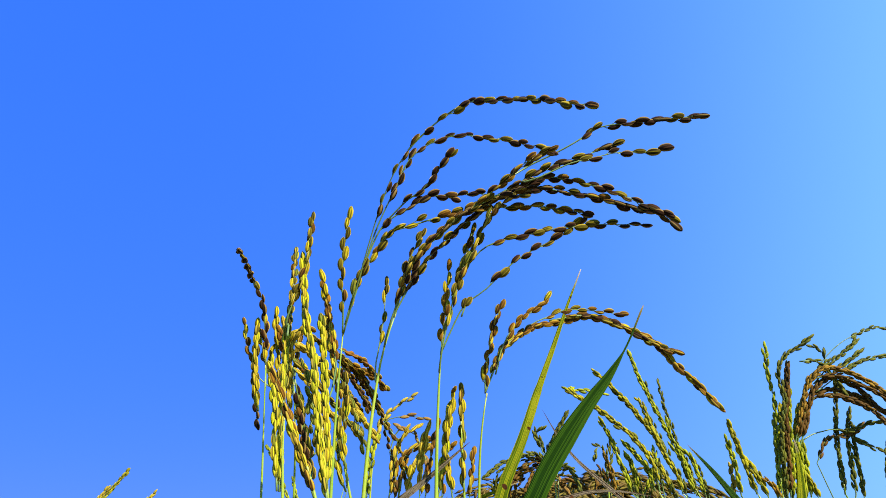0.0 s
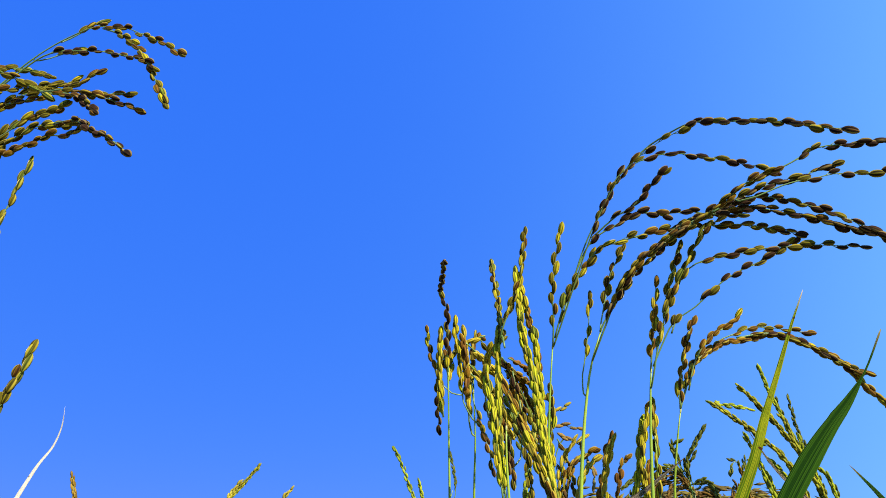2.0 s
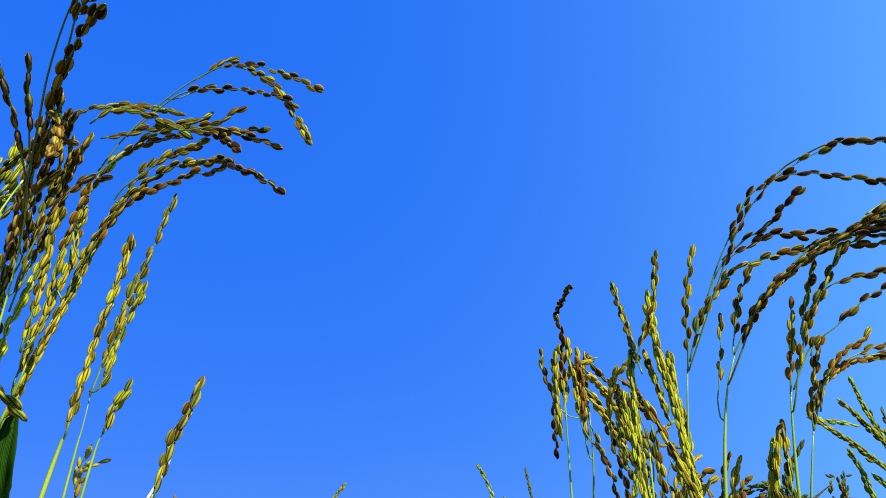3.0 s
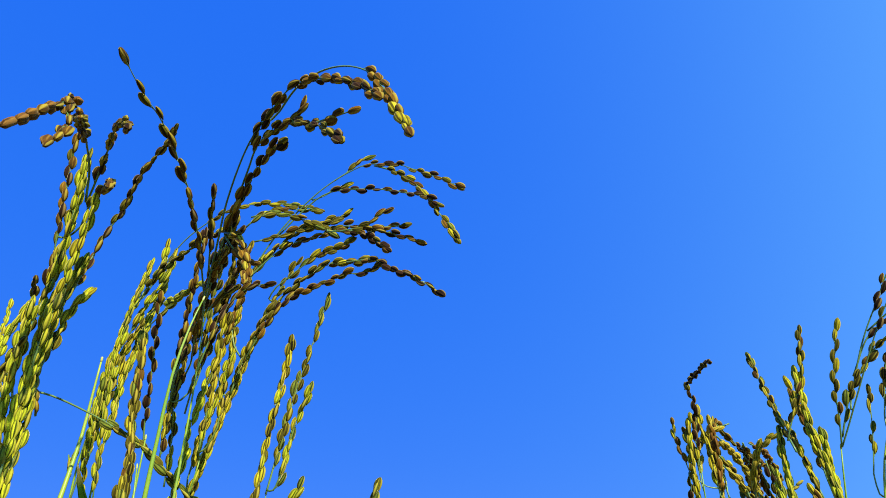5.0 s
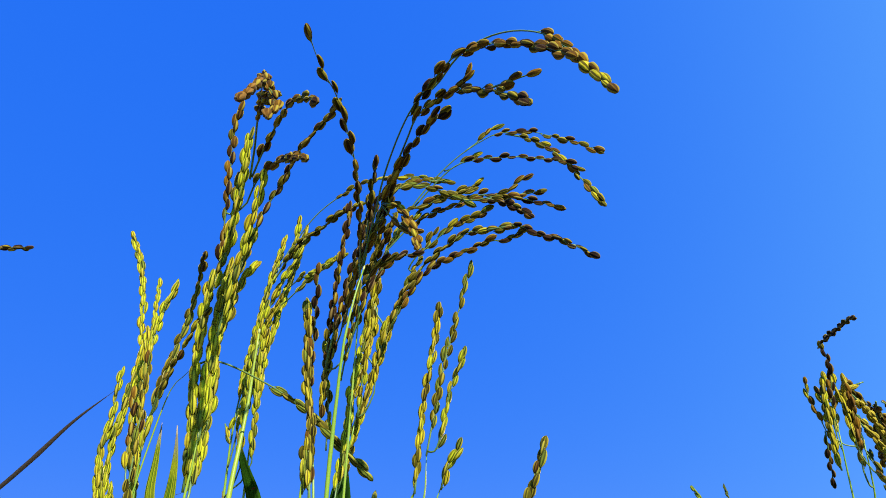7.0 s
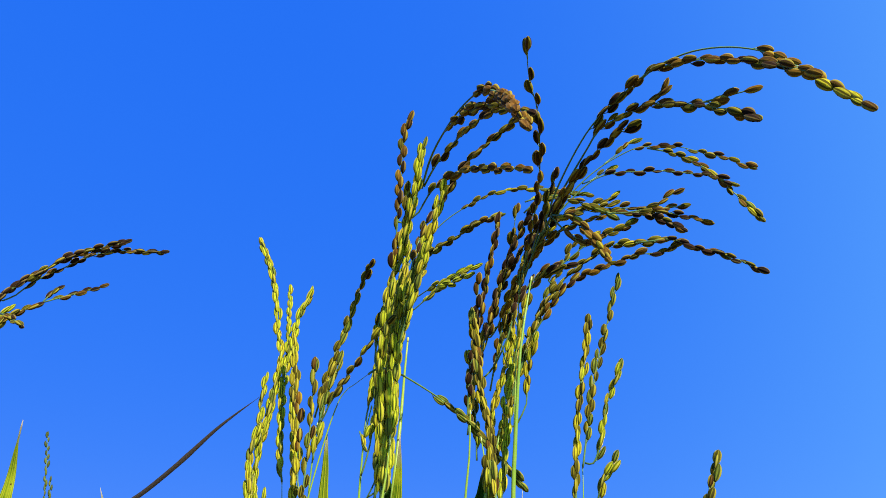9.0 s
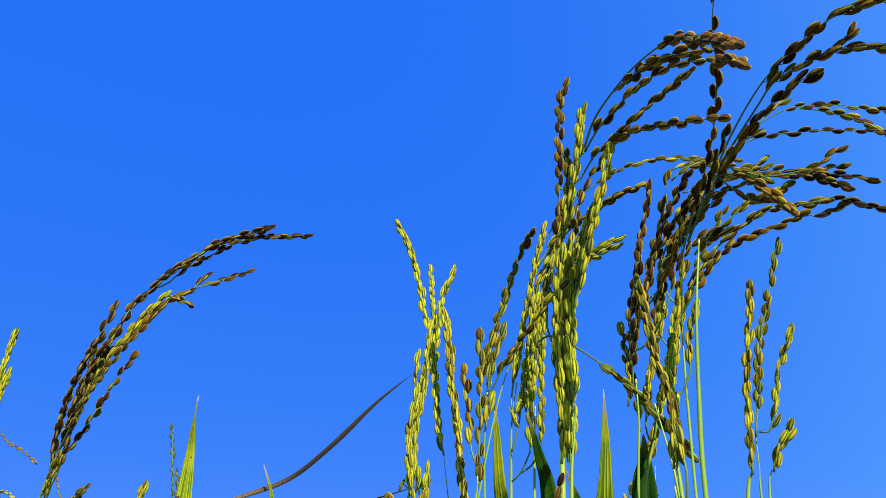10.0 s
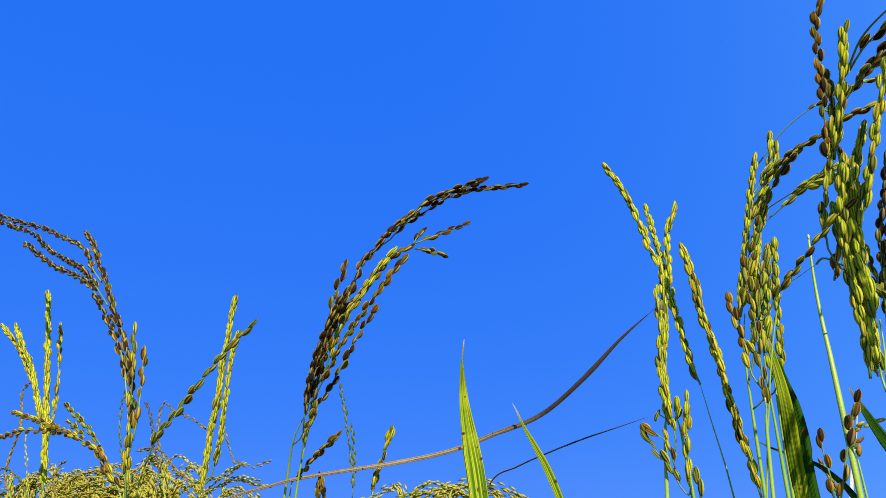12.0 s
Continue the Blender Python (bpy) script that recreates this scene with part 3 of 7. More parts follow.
branch(plant, "br", [(-0.0776, 0.4686, 0.9014), (-0.0786, 0.4753, 0.9186), (-0.0791, 0.4814, 0.9345), (-0.0772, 0.4867, 0.9464), (-0.0710, 0.4956, 0.9403), (-0.0620, 0.5108, 0.9335), (-0.0494, 0.5313, 0.9275), (-0.0392, 0.5458, 0.9226), (-0.0290, 0.5590, 0.9154)], 0.05, 1.80)
branch(plant, "br", [(-0.0596, 0.4943, 0.9321), (-0.0532, 0.5313, 0.9274), (-0.0473, 0.5696, 0.9174), (-0.0410, 0.5991, 0.9045), (-0.0375, 0.6210, 0.8916)], 0.05, 2.20)
branch(plant, "br", [(-0.0568, 0.5081, 0.9302), (-0.0545, 0.5475, 0.9206), (-0.0504, 0.5721, 0.9126), (-0.0469, 0.5899, 0.9047)], 0.02, 2.20)
branch(plant, "br", [(-0.0592, 0.5095, 0.9325), (-0.0523, 0.5283, 0.9286), (-0.0459, 0.5484, 0.9219), (-0.0409, 0.5651, 0.9102), (-0.0401, 0.5804, 0.9007)], 0.02, 1.80)
branch(plant, "tn", [(-0.0550, 0.4988, 0.9326), (-0.0448, 0.5171, 0.9304), (-0.0367, 0.5373, 0.9239), (-0.0307, 0.5532, 0.9141)], 0.02, 1.60)
branch(plant, "dk", [(-0.0588, 0.5119, 0.9272), (-0.0519, 0.5273, 0.9188), (-0.0483, 0.5482, 0.9096), (-0.0460, 0.5639, 0.8996)], 0.02, 1.40)
branch(plant, "br", [(-0.0516, 0.4878, 0.9160), (-0.0546, 0.5239, 0.9084), (-0.0525, 0.5511, 0.9034), (-0.0516, 0.5689, 0.8981)], 0.02, 2.20)
branch(plant, "dk", [(-0.0507, 0.4665, 0.9145), (-0.0486, 0.4688, 0.9016), (-0.0473, 0.4714, 0.8871), (-0.0464, 0.4742, 0.8712)], 0.05, 1.00)
branch(plant, "dk", [(-0.0419, 0.5509, 0.9141), (-0.0384, 0.5639, 0.9034), (-0.0354, 0.5787, 0.8882), (-0.0330, 0.5922, 0.8724), (-0.0304, 0.6051, 0.8562)], 0.02, 1.00)
branch(plant, "ol", [(-0.0420, 0.4808, 0.8945), (-0.0344, 0.4880, 0.8582)], 0.02, 0.90)
branch(plant, "dk", [(-0.0676, 0.4464, 0.8919), (-0.0559, 0.4475, 0.8387)], 0.02, 0.80)
branch(plant, "ol", [(-0.0614, 0.4464, 0.8916), (-0.0587, 0.4459, 0.8737), (-0.0550, 0.4458, 0.8565)], 0.02, 0.80)
branch(plant, "pl", [(-0.0776, 0.4686, 0.9014), (-0.0830, 0.4636, 0.9215), (-0.0869, 0.4617, 0.9311), (-0.0918, 0.4613, 0.9195), (-0.0929, 0.4606, 0.9097)], 0.10, 1.20)
branch(plant, "pl", [(-0.0689, 0.4680, 0.9406), (-0.0784, 0.4692, 0.9380), (-0.0857, 0.4704, 0.9334), (-0.0911, 0.4711, 0.9304)], 0.10, 1.20)
branch(plant, "pl", [(-0.0657, 0.4305, 0.8844), (-0.0648, 0.4177, 0.8996), (-0.0606, 0.4073, 0.9117), (-0.0508, 0.3998, 0.9175)], 0.10, 1.50)
branch(plant, "br", [(-0.0774, 0.4695, 0.8940), (-0.0725, 0.4658, 0.8782), (-0.0674, 0.4622, 0.8630), (-0.0633, 0.4582, 0.8451)], 0.10, 1.00)
branch(plant, "go", [(-0.0834, 0.4582, 0.8924), (-0.0857, 0.4578, 0.9188), (-0.0882, 0.4577, 0.9343), (-0.0888, 0.4572, 0.9506)], 0.10, 1.20)
branch(plant, "pl", [(-0.0814, 0.4732, 0.8835), (-0.0811, 0.4692, 0.9030), (-0.0821, 0.4664, 0.9193), (-0.0828, 0.4591, 0.9331), (-0.0831, 0.4540, 0.9427)], 0.02, 2.00)
branch(plant, "tn", [(-0.0821, 0.4623, 0.8929), (-0.0814, 0.4594, 0.9105), (-0.0818, 0.4515, 0.9257), (-0.0836, 0.4462, 0.9348)], 0.02, 1.60)
branch(plant, "pl", [(-0.0782, 0.4621, 0.9303), (-0.0696, 0.4800, 0.9242), (-0.0605, 0.5000, 0.9142), (-0.0523, 0.5212, 0.9014), (-0.0439, 0.5431, 0.8874), (-0.0379, 0.5625, 0.8765)], 0.02, 2.40)
branch(plant, "ob", [(-0.0794, 0.4620, 0.9183), (-0.0705, 0.4811, 0.9099), (-0.0624, 0.4951, 0.8996), (-0.0541, 0.5155, 0.8884), (-0.0463, 0.5364, 0.8758)], 0.02, 2.00)
branch(plant, "pl", [(-0.0790, 0.4594, 0.9122), (-0.0708, 0.4719, 0.9047), (-0.0625, 0.4870, 0.8925), (-0.0534, 0.5097, 0.8771)], 0.05, 1.50)
branch(plant, "or", [(-0.1003, 0.4546, 0.9071), (-0.1040, 0.4520, 0.9210), (-0.1064, 0.4523, 0.9303), (-0.1071, 0.4461, 0.9420)], 0.15, 0.90, 0.90)
branch(plant, "dk", [(-0.1010, 0.4543, 0.9071), (-0.1009, 0.4596, 0.8970), (-0.1011, 0.4647, 0.8869), (-0.1007, 0.4717, 0.8734)], 0.05, 1.00, 0.90)
branch(plant, "go", [(-0.0964, 0.4570, 0.8822), (-0.0981, 0.4517, 0.9028), (-0.0982, 0.4484, 0.9206), (-0.0969, 0.4454, 0.9387)], 0.02, 2.08)
plant = stalk("upright rice stalk with dense yellow-green grains in a crowded clump", "crowded green-gold rice stalks", [(-0.0490, 0.3679, 0.8203), (-0.0498, 0.3663, 0.8416), (-0.0495, 0.3650, 0.8580)], 1.00)
branch(plant, "gn", [(-0.0507, 0.3679, 0.8230), (-0.0523, 0.3704, 0.8435), (-0.0536, 0.3728, 0.8666), (-0.0537, 0.3748, 0.9152)], 0.03, 2.21, 0.88)
branch(plant, "ob", [(-0.0491, 0.3611, 0.8999), (-0.0517, 0.3710, 0.9166), (-0.0532, 0.3782, 0.9297), (-0.0560, 0.3877, 0.9483), (-0.0585, 0.3968, 0.9666)], 0.10, 1.60, 0.88)
branch(plant, "ob", [(-0.0500, 0.3625, 0.9115), (-0.0453, 0.3598, 0.9232), (-0.0405, 0.3572, 0.9350), (-0.0354, 0.3511, 0.9656)], 0.05, 1.40, 0.88)
branch(plant, "gn", [(-0.0521, 0.3681, 0.8233), (-0.0543, 0.3691, 0.8423), (-0.0560, 0.3698, 0.8622), (-0.0595, 0.3699, 0.8831), (-0.0595, 0.3697, 0.8922)], 0.05, 1.44, 0.88)
plant = stalk("upright rice stalk with dense yellow-green grains in a crowded clump", "crowded green-gold rice stalks", [(-0.0289, 0.3768, 0.8201), (-0.0304, 0.3752, 0.8365), (-0.0321, 0.3736, 0.8531)], 1.00)
branch(plant, "gn", [(-0.0245, 0.3593, 0.8159), (-0.0286, 0.3611, 0.8372), (-0.0357, 0.3625, 0.8896), (-0.0394, 0.3610, 0.9084), (-0.0408, 0.3589, 0.9278), (-0.0419, 0.3572, 0.9445)], 0.02, 2.34, 0.88)
branch(plant, "gn", [(-0.0296, 0.3769, 0.8231), (-0.0293, 0.3757, 0.8420), (-0.0306, 0.3745, 0.8618), (-0.0314, 0.3726, 0.8822), (-0.0324, 0.3704, 0.9001), (-0.0336, 0.3683, 0.9121)], 0.02, 2.08, 0.88)
branch(plant, "or", [(-0.0308, 0.3941, 0.8907), (-0.0329, 0.3941, 0.9073), (-0.0411, 0.3920, 0.9480)], 0.05, 1.80, 0.88)
branch(plant, "go", [(-0.0322, 0.4069, 0.8810), (-0.0424, 0.4109, 0.9262)], 0.05, 1.82, 0.88)
plant = stalk("upright rice stalk with dense orange-brown grains in a crowded clump", "crowded green-gold rice stalks", [(-0.0253, 0.3403, 0.8170), (-0.0276, 0.3400, 0.8245), (-0.0291, 0.3398, 0.8294)], 1.00)
branch(plant, "or", [(-0.0258, 0.3403, 0.8170), (-0.0414, 0.3403, 0.8583), (-0.0462, 0.3401, 0.8693), (-0.0505, 0.3395, 0.8792)], 0.02, 1.80, 0.88)
branch(plant, "go", [(-0.0290, 0.3409, 0.8217), (-0.0335, 0.3402, 0.8372), (-0.0390, 0.3398, 0.8515)], 0.02, 1.44, 0.88)
plant = stalk("upright rice stalk with sparse dull olive grains in a crowded clump", "crowded green-gold rice stalks", [(-0.0237, 0.4050, 0.8222), (-0.0260, 0.4028, 0.8340), (-0.0270, 0.4006, 0.8454)], 1.00)
branch(plant, "go", [(-0.0255, 0.4004, 0.8365), (-0.0275, 0.3993, 0.8513), (-0.0263, 0.3985, 0.8632), (-0.0258, 0.3979, 0.8755), (-0.0263, 0.3970, 0.8879)], 0.05, 1.08, 0.88)
branch(plant, "gn", [(-0.0261, 0.4043, 0.8251), (-0.0297, 0.4025, 0.8365), (-0.0305, 0.4006, 0.8510), (-0.0295, 0.3990, 0.8628)], 0.05, 1.20, 0.88)
branch(plant, "dk", [(-0.0554, 0.3986, 0.8862), (-0.0537, 0.4058, 0.8707), (-0.0514, 0.4088, 0.8524), (-0.0489, 0.4122, 0.8330)], 0.04, 1.10)
branch(plant, "ob", [(-0.0438, 0.4022, 0.8806), (-0.0419, 0.4051, 0.8621), (-0.0406, 0.4079, 0.8441), (-0.0394, 0.4104, 0.8266)], 0.04, 1.10)
branch(plant, "ol", [(-0.0483, 0.4151, 0.8413), (-0.0548, 0.4056, 0.8799)], 0.05, 1.00, 0.88)
branch(plant, "ol", [(-0.0440, 0.4178, 0.8616), (-0.0491, 0.4159, 0.8746), (-0.0526, 0.4139, 0.8876), (-0.0561, 0.4116, 0.9007)], 0.05, 1.00, 0.88)
plant = stalk("arching rice stalk with spaced yellow-green grains in a crowded clump", "crowded green-gold rice stalks", [(-0.0489, 0.5885, 0.8385), (-0.0464, 0.5857, 0.8640), (-0.0424, 0.5835, 0.8875)], 1.00)
branch(plant, "pl", [(-0.0451, 0.5825, 0.8719), (-0.0410, 0.5837, 0.8917), (-0.0307, 0.5848, 0.9049), (-0.0214, 0.5855, 0.9114), (-0.0108, 0.5863, 0.9175)], 0.20, 1.20, far_off=True)
branch(plant, "tn", [(-0.0406, 0.5835, 0.8918), (-0.0325, 0.5848, 0.8976), (-0.0212, 0.5864, 0.8995), (-0.0099, 0.5878, 0.8987), (-0.0009, 0.5891, 0.8967)], 0.40, 0.80, far_off=True)
branch(plant, "gn", [(-0.0501, 0.5789, 0.8377), (-0.0472, 0.5785, 0.8588), (-0.0442, 0.5785, 0.8758), (-0.0415, 0.5785, 0.8844)], 0.02, 2.40, far_off=True)
branch(plant, "ol", [(-0.0476, 0.5686, 0.8702), (-0.0521, 0.5685, 0.8833), (-0.0558, 0.5682, 0.8966), (-0.0578, 0.5679, 0.9100)], 0.05, 1.00, far_off=True)
plant = stalk("arching rice stalk with spaced tan grains in a crowded clump", "crowded green-gold rice stalks", [(-0.0194, 0.5421, 0.8334), (-0.0161, 0.5404, 0.8490), (-0.0126, 0.5394, 0.8645)], 1.00)
branch(plant, "or", [(-0.0181, 0.5416, 0.8375), (-0.0148, 0.5399, 0.8547), (-0.0092, 0.5393, 0.8643), (-0.0021, 0.5390, 0.8679)], 0.05, 1.60, far_off=True)
branch(plant, "tn", [(-0.0021, 0.5390, 0.8679), (-0.0060, 0.5390, 0.8761), (-0.0123, 0.5391, 0.8797), (-0.0207, 0.5391, 0.8843)], 0.05, 1.30, far_off=True)
branch(plant, "tn", [(-0.0021, 0.5390, 0.8679), (0.0025, 0.5333, 0.8550), (0.0008, 0.5286, 0.8431)], 0.05, 1.30, far_off=True)
branch(plant, "br", [(-0.0251, 0.5397, 0.8651), (-0.0222, 0.5347, 0.8486), (-0.0196, 0.5309, 0.8347)], 0.05, 1.00, far_off=True)
branch(plant, "or", [(-0.0213, 0.5361, 0.8319), (-0.0171, 0.5312, 0.8557), (-0.0075, 0.5330, 0.8657), (0.0076, 0.5315, 0.8719)], 0.05, 1.40)
branch(plant, "pl", [(-0.0126, 0.5263, 0.8307), (-0.0073, 0.5242, 0.8486), (-0.0009, 0.5253, 0.8596), (0.0067, 0.5234, 0.8652)], 0.05, 1.50)
branch(plant, "tn", [(0.0026, 0.5172, 0.8294), (0.0068, 0.5127, 0.8522), (0.0115, 0.5107, 0.8699), (0.0154, 0.5062, 0.8804)], 0.05, 1.30)
branch(plant, "br", [(-0.0227, 0.5258, 0.8788), (-0.0173, 0.5305, 0.8694), (-0.0139, 0.5367, 0.8562), (-0.0119, 0.5331, 0.8403)], 0.05, 1.00)
branch(plant, "tn", [(0.0151, 0.5078, 0.8281), (0.0173, 0.5041, 0.8488), (0.0214, 0.5050, 0.8598), (0.0267, 0.5035, 0.8642)], 0.05, 1.30)
branch(plant, "or", [(0.0333, 0.5096, 0.8275), (0.0363, 0.5068, 0.8465), (0.0386, 0.5063, 0.8603)], 0.05, 1.30)
branch(plant, "pl", [(-0.0253, 0.5357, 0.8320), (-0.0225, 0.5340, 0.8485), (-0.0190, 0.5329, 0.8638), (-0.0124, 0.5285, 0.8748), (-0.0008, 0.5317, 0.8820)], 0.05, 1.20)
plant = stalk("arching rice stalk with spaced olive-brown grains in a crowded clump", "crowded green-gold rice stalks", [(0.0344, 0.4435, 0.8230), (0.0345, 0.4405, 0.8482), (0.0347, 0.4390, 0.8643)], 1.00)
branch(plant, "ob", [(0.0343, 0.4420, 0.8262), (0.0355, 0.4396, 0.8882)], 0.03, 1.40)
branch(plant, "go", [(0.0276, 0.4411, 0.8233), (0.0257, 0.4369, 0.8482), (0.0284, 0.4343, 0.8673), (0.0306, 0.4330, 0.8771)], 0.05, 1.56)
branch(plant, "gn", [(0.0193, 0.4431, 0.8238), (0.0239, 0.4410, 0.8490), (0.0265, 0.4398, 0.8686), (0.0290, 0.4394, 0.8768)], 0.05, 1.44)
branch(plant, "pl", [(0.0039, 0.4776, 0.8265), (0.0062, 0.4710, 0.8459), (0.0098, 0.4659, 0.8622), (0.0132, 0.4634, 0.8704)], 0.05, 1.20)
branch(plant, "or", [(0.0298, 0.4372, 0.8759), (0.0308, 0.4326, 0.8819), (0.0330, 0.4294, 0.8841)], 0.10, 0.80)
plant = stalk("upright rice stalk with spaced yellow-green grains far behind leaves", "distant rice stalks", [(0.2535, 0.8067, 0.8439), (0.2519, 0.8067, 0.8473), (0.2509, 0.8066, 0.8512)], 1.00)
branch(plant, "gn", [(0.2503, 0.8066, 0.8451), (0.2456, 0.8040, 0.8641), (0.2392, 0.8008, 0.8878), (0.2279, 0.7970, 0.9128), (0.2185, 0.7939, 0.9354), (0.2068, 0.7897, 0.9663), (0.1980, 0.7858, 0.9979)], 0.02, 3.20, 0.88, far_off=True)
branch(plant, "ol", [(0.2478, 0.8065, 0.8502), (0.2432, 0.8065, 0.8672), (0.2394, 0.8065, 0.8962), (0.2371, 0.8065, 0.9111), (0.2316, 0.8065, 0.9397), (0.2295, 0.8066, 0.9691)], 0.02, 2.00, 0.88, far_off=True)
branch(plant, "gn", [(0.2484, 0.8065, 0.8474), (0.2414, 0.8025, 0.8782), (0.2321, 0.7998, 0.8956), (0.2302, 0.7964, 0.9245)], 0.02, 2.40, 0.88, far_off=True)
branch(plant, "ol", [(0.2562, 0.8168, 0.8424), (0.2512, 0.8137, 0.8609), (0.2449, 0.8093, 0.8870), (0.2312, 0.8050, 0.9093), (0.2225, 0.8009, 0.9342), (0.2117, 0.7960, 0.9638)], 0.02, 1.60, 0.88, far_off=True)
branch(plant, "ol", [(0.2556, 0.8168, 0.8458), (0.2471, 0.8107, 0.8744), (0.2364, 0.8064, 0.8923)], 0.02, 1.20, 0.88, far_off=True)
plant = stalk("upright rice stalk with spaced green-gold grains far behind leaves", "distant rice stalks", [(0.2169, 0.7055, 0.8371), (0.2162, 0.7055, 0.8386), (0.2149, 0.7054, 0.8396)], 1.00)
branch(plant, "go", [(0.2145, 0.7054, 0.8401), (0.2098, 0.6996, 0.8582), (0.2024, 0.6949, 0.8708), (0.1954, 0.6893, 0.8874), (0.1819, 0.6820, 0.9061), (0.1684, 0.6752, 0.9229), (0.1562, 0.6697, 0.9354), (0.1422, 0.6637, 0.9484)], 0.02, 3.00, 0.88, far_off=True)
branch(plant, "go", [(0.2050, 0.7053, 0.8716), (0.1992, 0.7023, 0.8876), (0.1934, 0.6994, 0.9030), (0.1877, 0.6962, 0.9211), (0.1825, 0.6949, 0.9263)], 0.05, 2.80, 0.88, far_off=True)
branch(plant, "ol", [(0.2206, 0.7156, 0.8373), (0.2149, 0.7080, 0.8575), (0.2077, 0.7033, 0.8687), (0.1998, 0.6969, 0.8843), (0.1859, 0.6885, 0.9025), (0.1713, 0.6804, 0.9197), (0.1588, 0.6742, 0.9316)], 0.02, 1.50, 0.88, far_off=True)
branch(plant, "ol", [(0.2103, 0.7155, 0.8707), (0.2054, 0.7123, 0.8858), (0.1984, 0.7088, 0.9018), (0.1921, 0.7051, 0.9200)], 0.05, 1.40, 0.88, far_off=True)
plant = stalk("arching rice stalk with sparse yellow-green grains far behind leaves", "distant rice stalks", [(0.1916, 0.6847, 0.8364), (0.1909, 0.6847, 0.8378), (0.1902, 0.6847, 0.8397)], 1.00)
branch(plant, "go", [(0.1902, 0.6847, 0.8463), (0.1878, 0.6800, 0.8612), (0.1790, 0.6741, 0.8774), (0.1690, 0.6692, 0.8893), (0.1574, 0.6643, 0.8994), (0.1432, 0.6586, 0.9101), (0.1269, 0.6524, 0.9203), (0.1151, 0.6478, 0.9285)], 0.02, 2.80, 0.88, far_off=True)
branch(plant, "gn", [(0.1270, 0.6531, 0.9204), (0.1222, 0.6544, 0.9261), (0.1165, 0.6555, 0.9292), (0.1349, 0.6596, 0.9281), (0.1540, 0.6640, 0.9243)], 0.10, 1.80, 0.88, far_off=True)
branch(plant, "gn", [(0.1667, 0.6840, 0.8402), (0.1637, 0.6821, 0.8525), (0.1575, 0.6792, 0.8708), (0.1528, 0.6767, 0.8874), (0.1443, 0.6736, 0.9064)], 0.02, 2.40, 0.88, far_off=True)
branch(plant, "gn", [(0.1866, 0.6846, 0.8418), (0.1821, 0.6845, 0.8611), (0.1719, 0.6843, 0.8763), (0.1632, 0.6841, 0.8866)], 0.02, 3.20, 0.88, far_off=True)
branch(plant, "gn", [(0.1778, 0.6943, 0.8383), (0.1850, 0.6946, 0.8524), (0.1930, 0.6949, 0.8717), (0.1920, 0.6949, 0.8818)], 0.05, 2.40, 0.88, far_off=True)
branch(plant, "ol", [(0.1956, 0.6949, 0.8432), (0.1930, 0.6897, 0.8578), (0.1838, 0.6832, 0.8740), (0.1735, 0.6770, 0.8884), (0.1614, 0.6720, 0.8961), (0.1471, 0.6654, 0.9082), (0.1303, 0.6582, 0.9193)], 0.02, 1.40, 0.88, far_off=True)
branch(plant, "ol", [(0.1715, 0.6941, 0.8394), (0.1691, 0.6921, 0.8490), (0.1606, 0.6877, 0.8679), (0.1561, 0.6839, 0.8864)], 0.02, 1.20, 0.88, far_off=True)
branch(plant, "ol", [(0.1927, 0.6948, 0.8410), (0.1872, 0.6947, 0.8607), (0.1767, 0.6944, 0.8750)], 0.02, 1.60, 0.88, far_off=True)
branch(plant, "ol", [(0.1828, 0.7044, 0.8346), (0.1896, 0.7047, 0.8518), (0.1977, 0.7051, 0.8714)], 0.05, 1.20, 0.88, far_off=True)
plant = stalk("arching rice stalk with spaced dull olive grains far behind leaves", "distant rice stalks", [(0.1022, 0.7220, 0.8432), (0.1021, 0.7221, 0.8590), (0.1010, 0.7221, 0.8692)], 1.00)
branch(plant, "ol", [(0.1010, 0.7221, 0.8692), (0.0991, 0.7193, 0.8846), (0.1077, 0.7163, 0.9023), (0.1203, 0.7130, 0.9211)], 0.05, 3.20, 0.88, far_off=True)
branch(plant, "ol", [(0.1005, 0.7221, 0.8641), (0.0870, 0.7158, 0.8821), (0.0734, 0.7121, 0.8812), (0.0599, 0.7082, 0.8771), (0.0462, 0.7037, 0.8695), (0.0353, 0.6996, 0.8605)], 0.05, 2.40, 0.88, far_off=True)
branch(plant, "br", [(0.1005, 0.7221, 0.8641), (0.0892, 0.7165, 0.8769), (0.0754, 0.7118, 0.8718), (0.0612, 0.7058, 0.8590), (0.0525, 0.7004, 0.8450)], 0.05, 3.60, 0.88, far_off=True)
branch(plant, "br", [(0.1013, 0.7221, 0.8615), (0.0913, 0.7150, 0.8714), (0.0826, 0.7096, 0.8635), (0.0734, 0.7011, 0.8481)], 0.05, 3.60, 0.88, far_off=True)
branch(plant, "ol", [(0.1008, 0.7221, 0.8666), (0.1125, 0.7164, 0.8706), (0.1192, 0.7111, 0.8621), (0.1246, 0.7027, 0.8461)], 0.05, 2.40, 0.88, far_off=True)
branch(plant, "ol", [(0.0928, 0.7219, 0.8854), (0.0907, 0.7190, 0.8930), (0.0875, 0.7159, 0.9007), (0.0972, 0.7122, 0.9075)], 0.05, 2.40, 0.88, far_off=True)
branch(plant, "ol", [(0.1056, 0.7322, 0.8681), (0.1018, 0.7279, 0.8815), (0.1104, 0.7225, 0.8984)], 0.05, 1.60, 0.88, far_off=True)
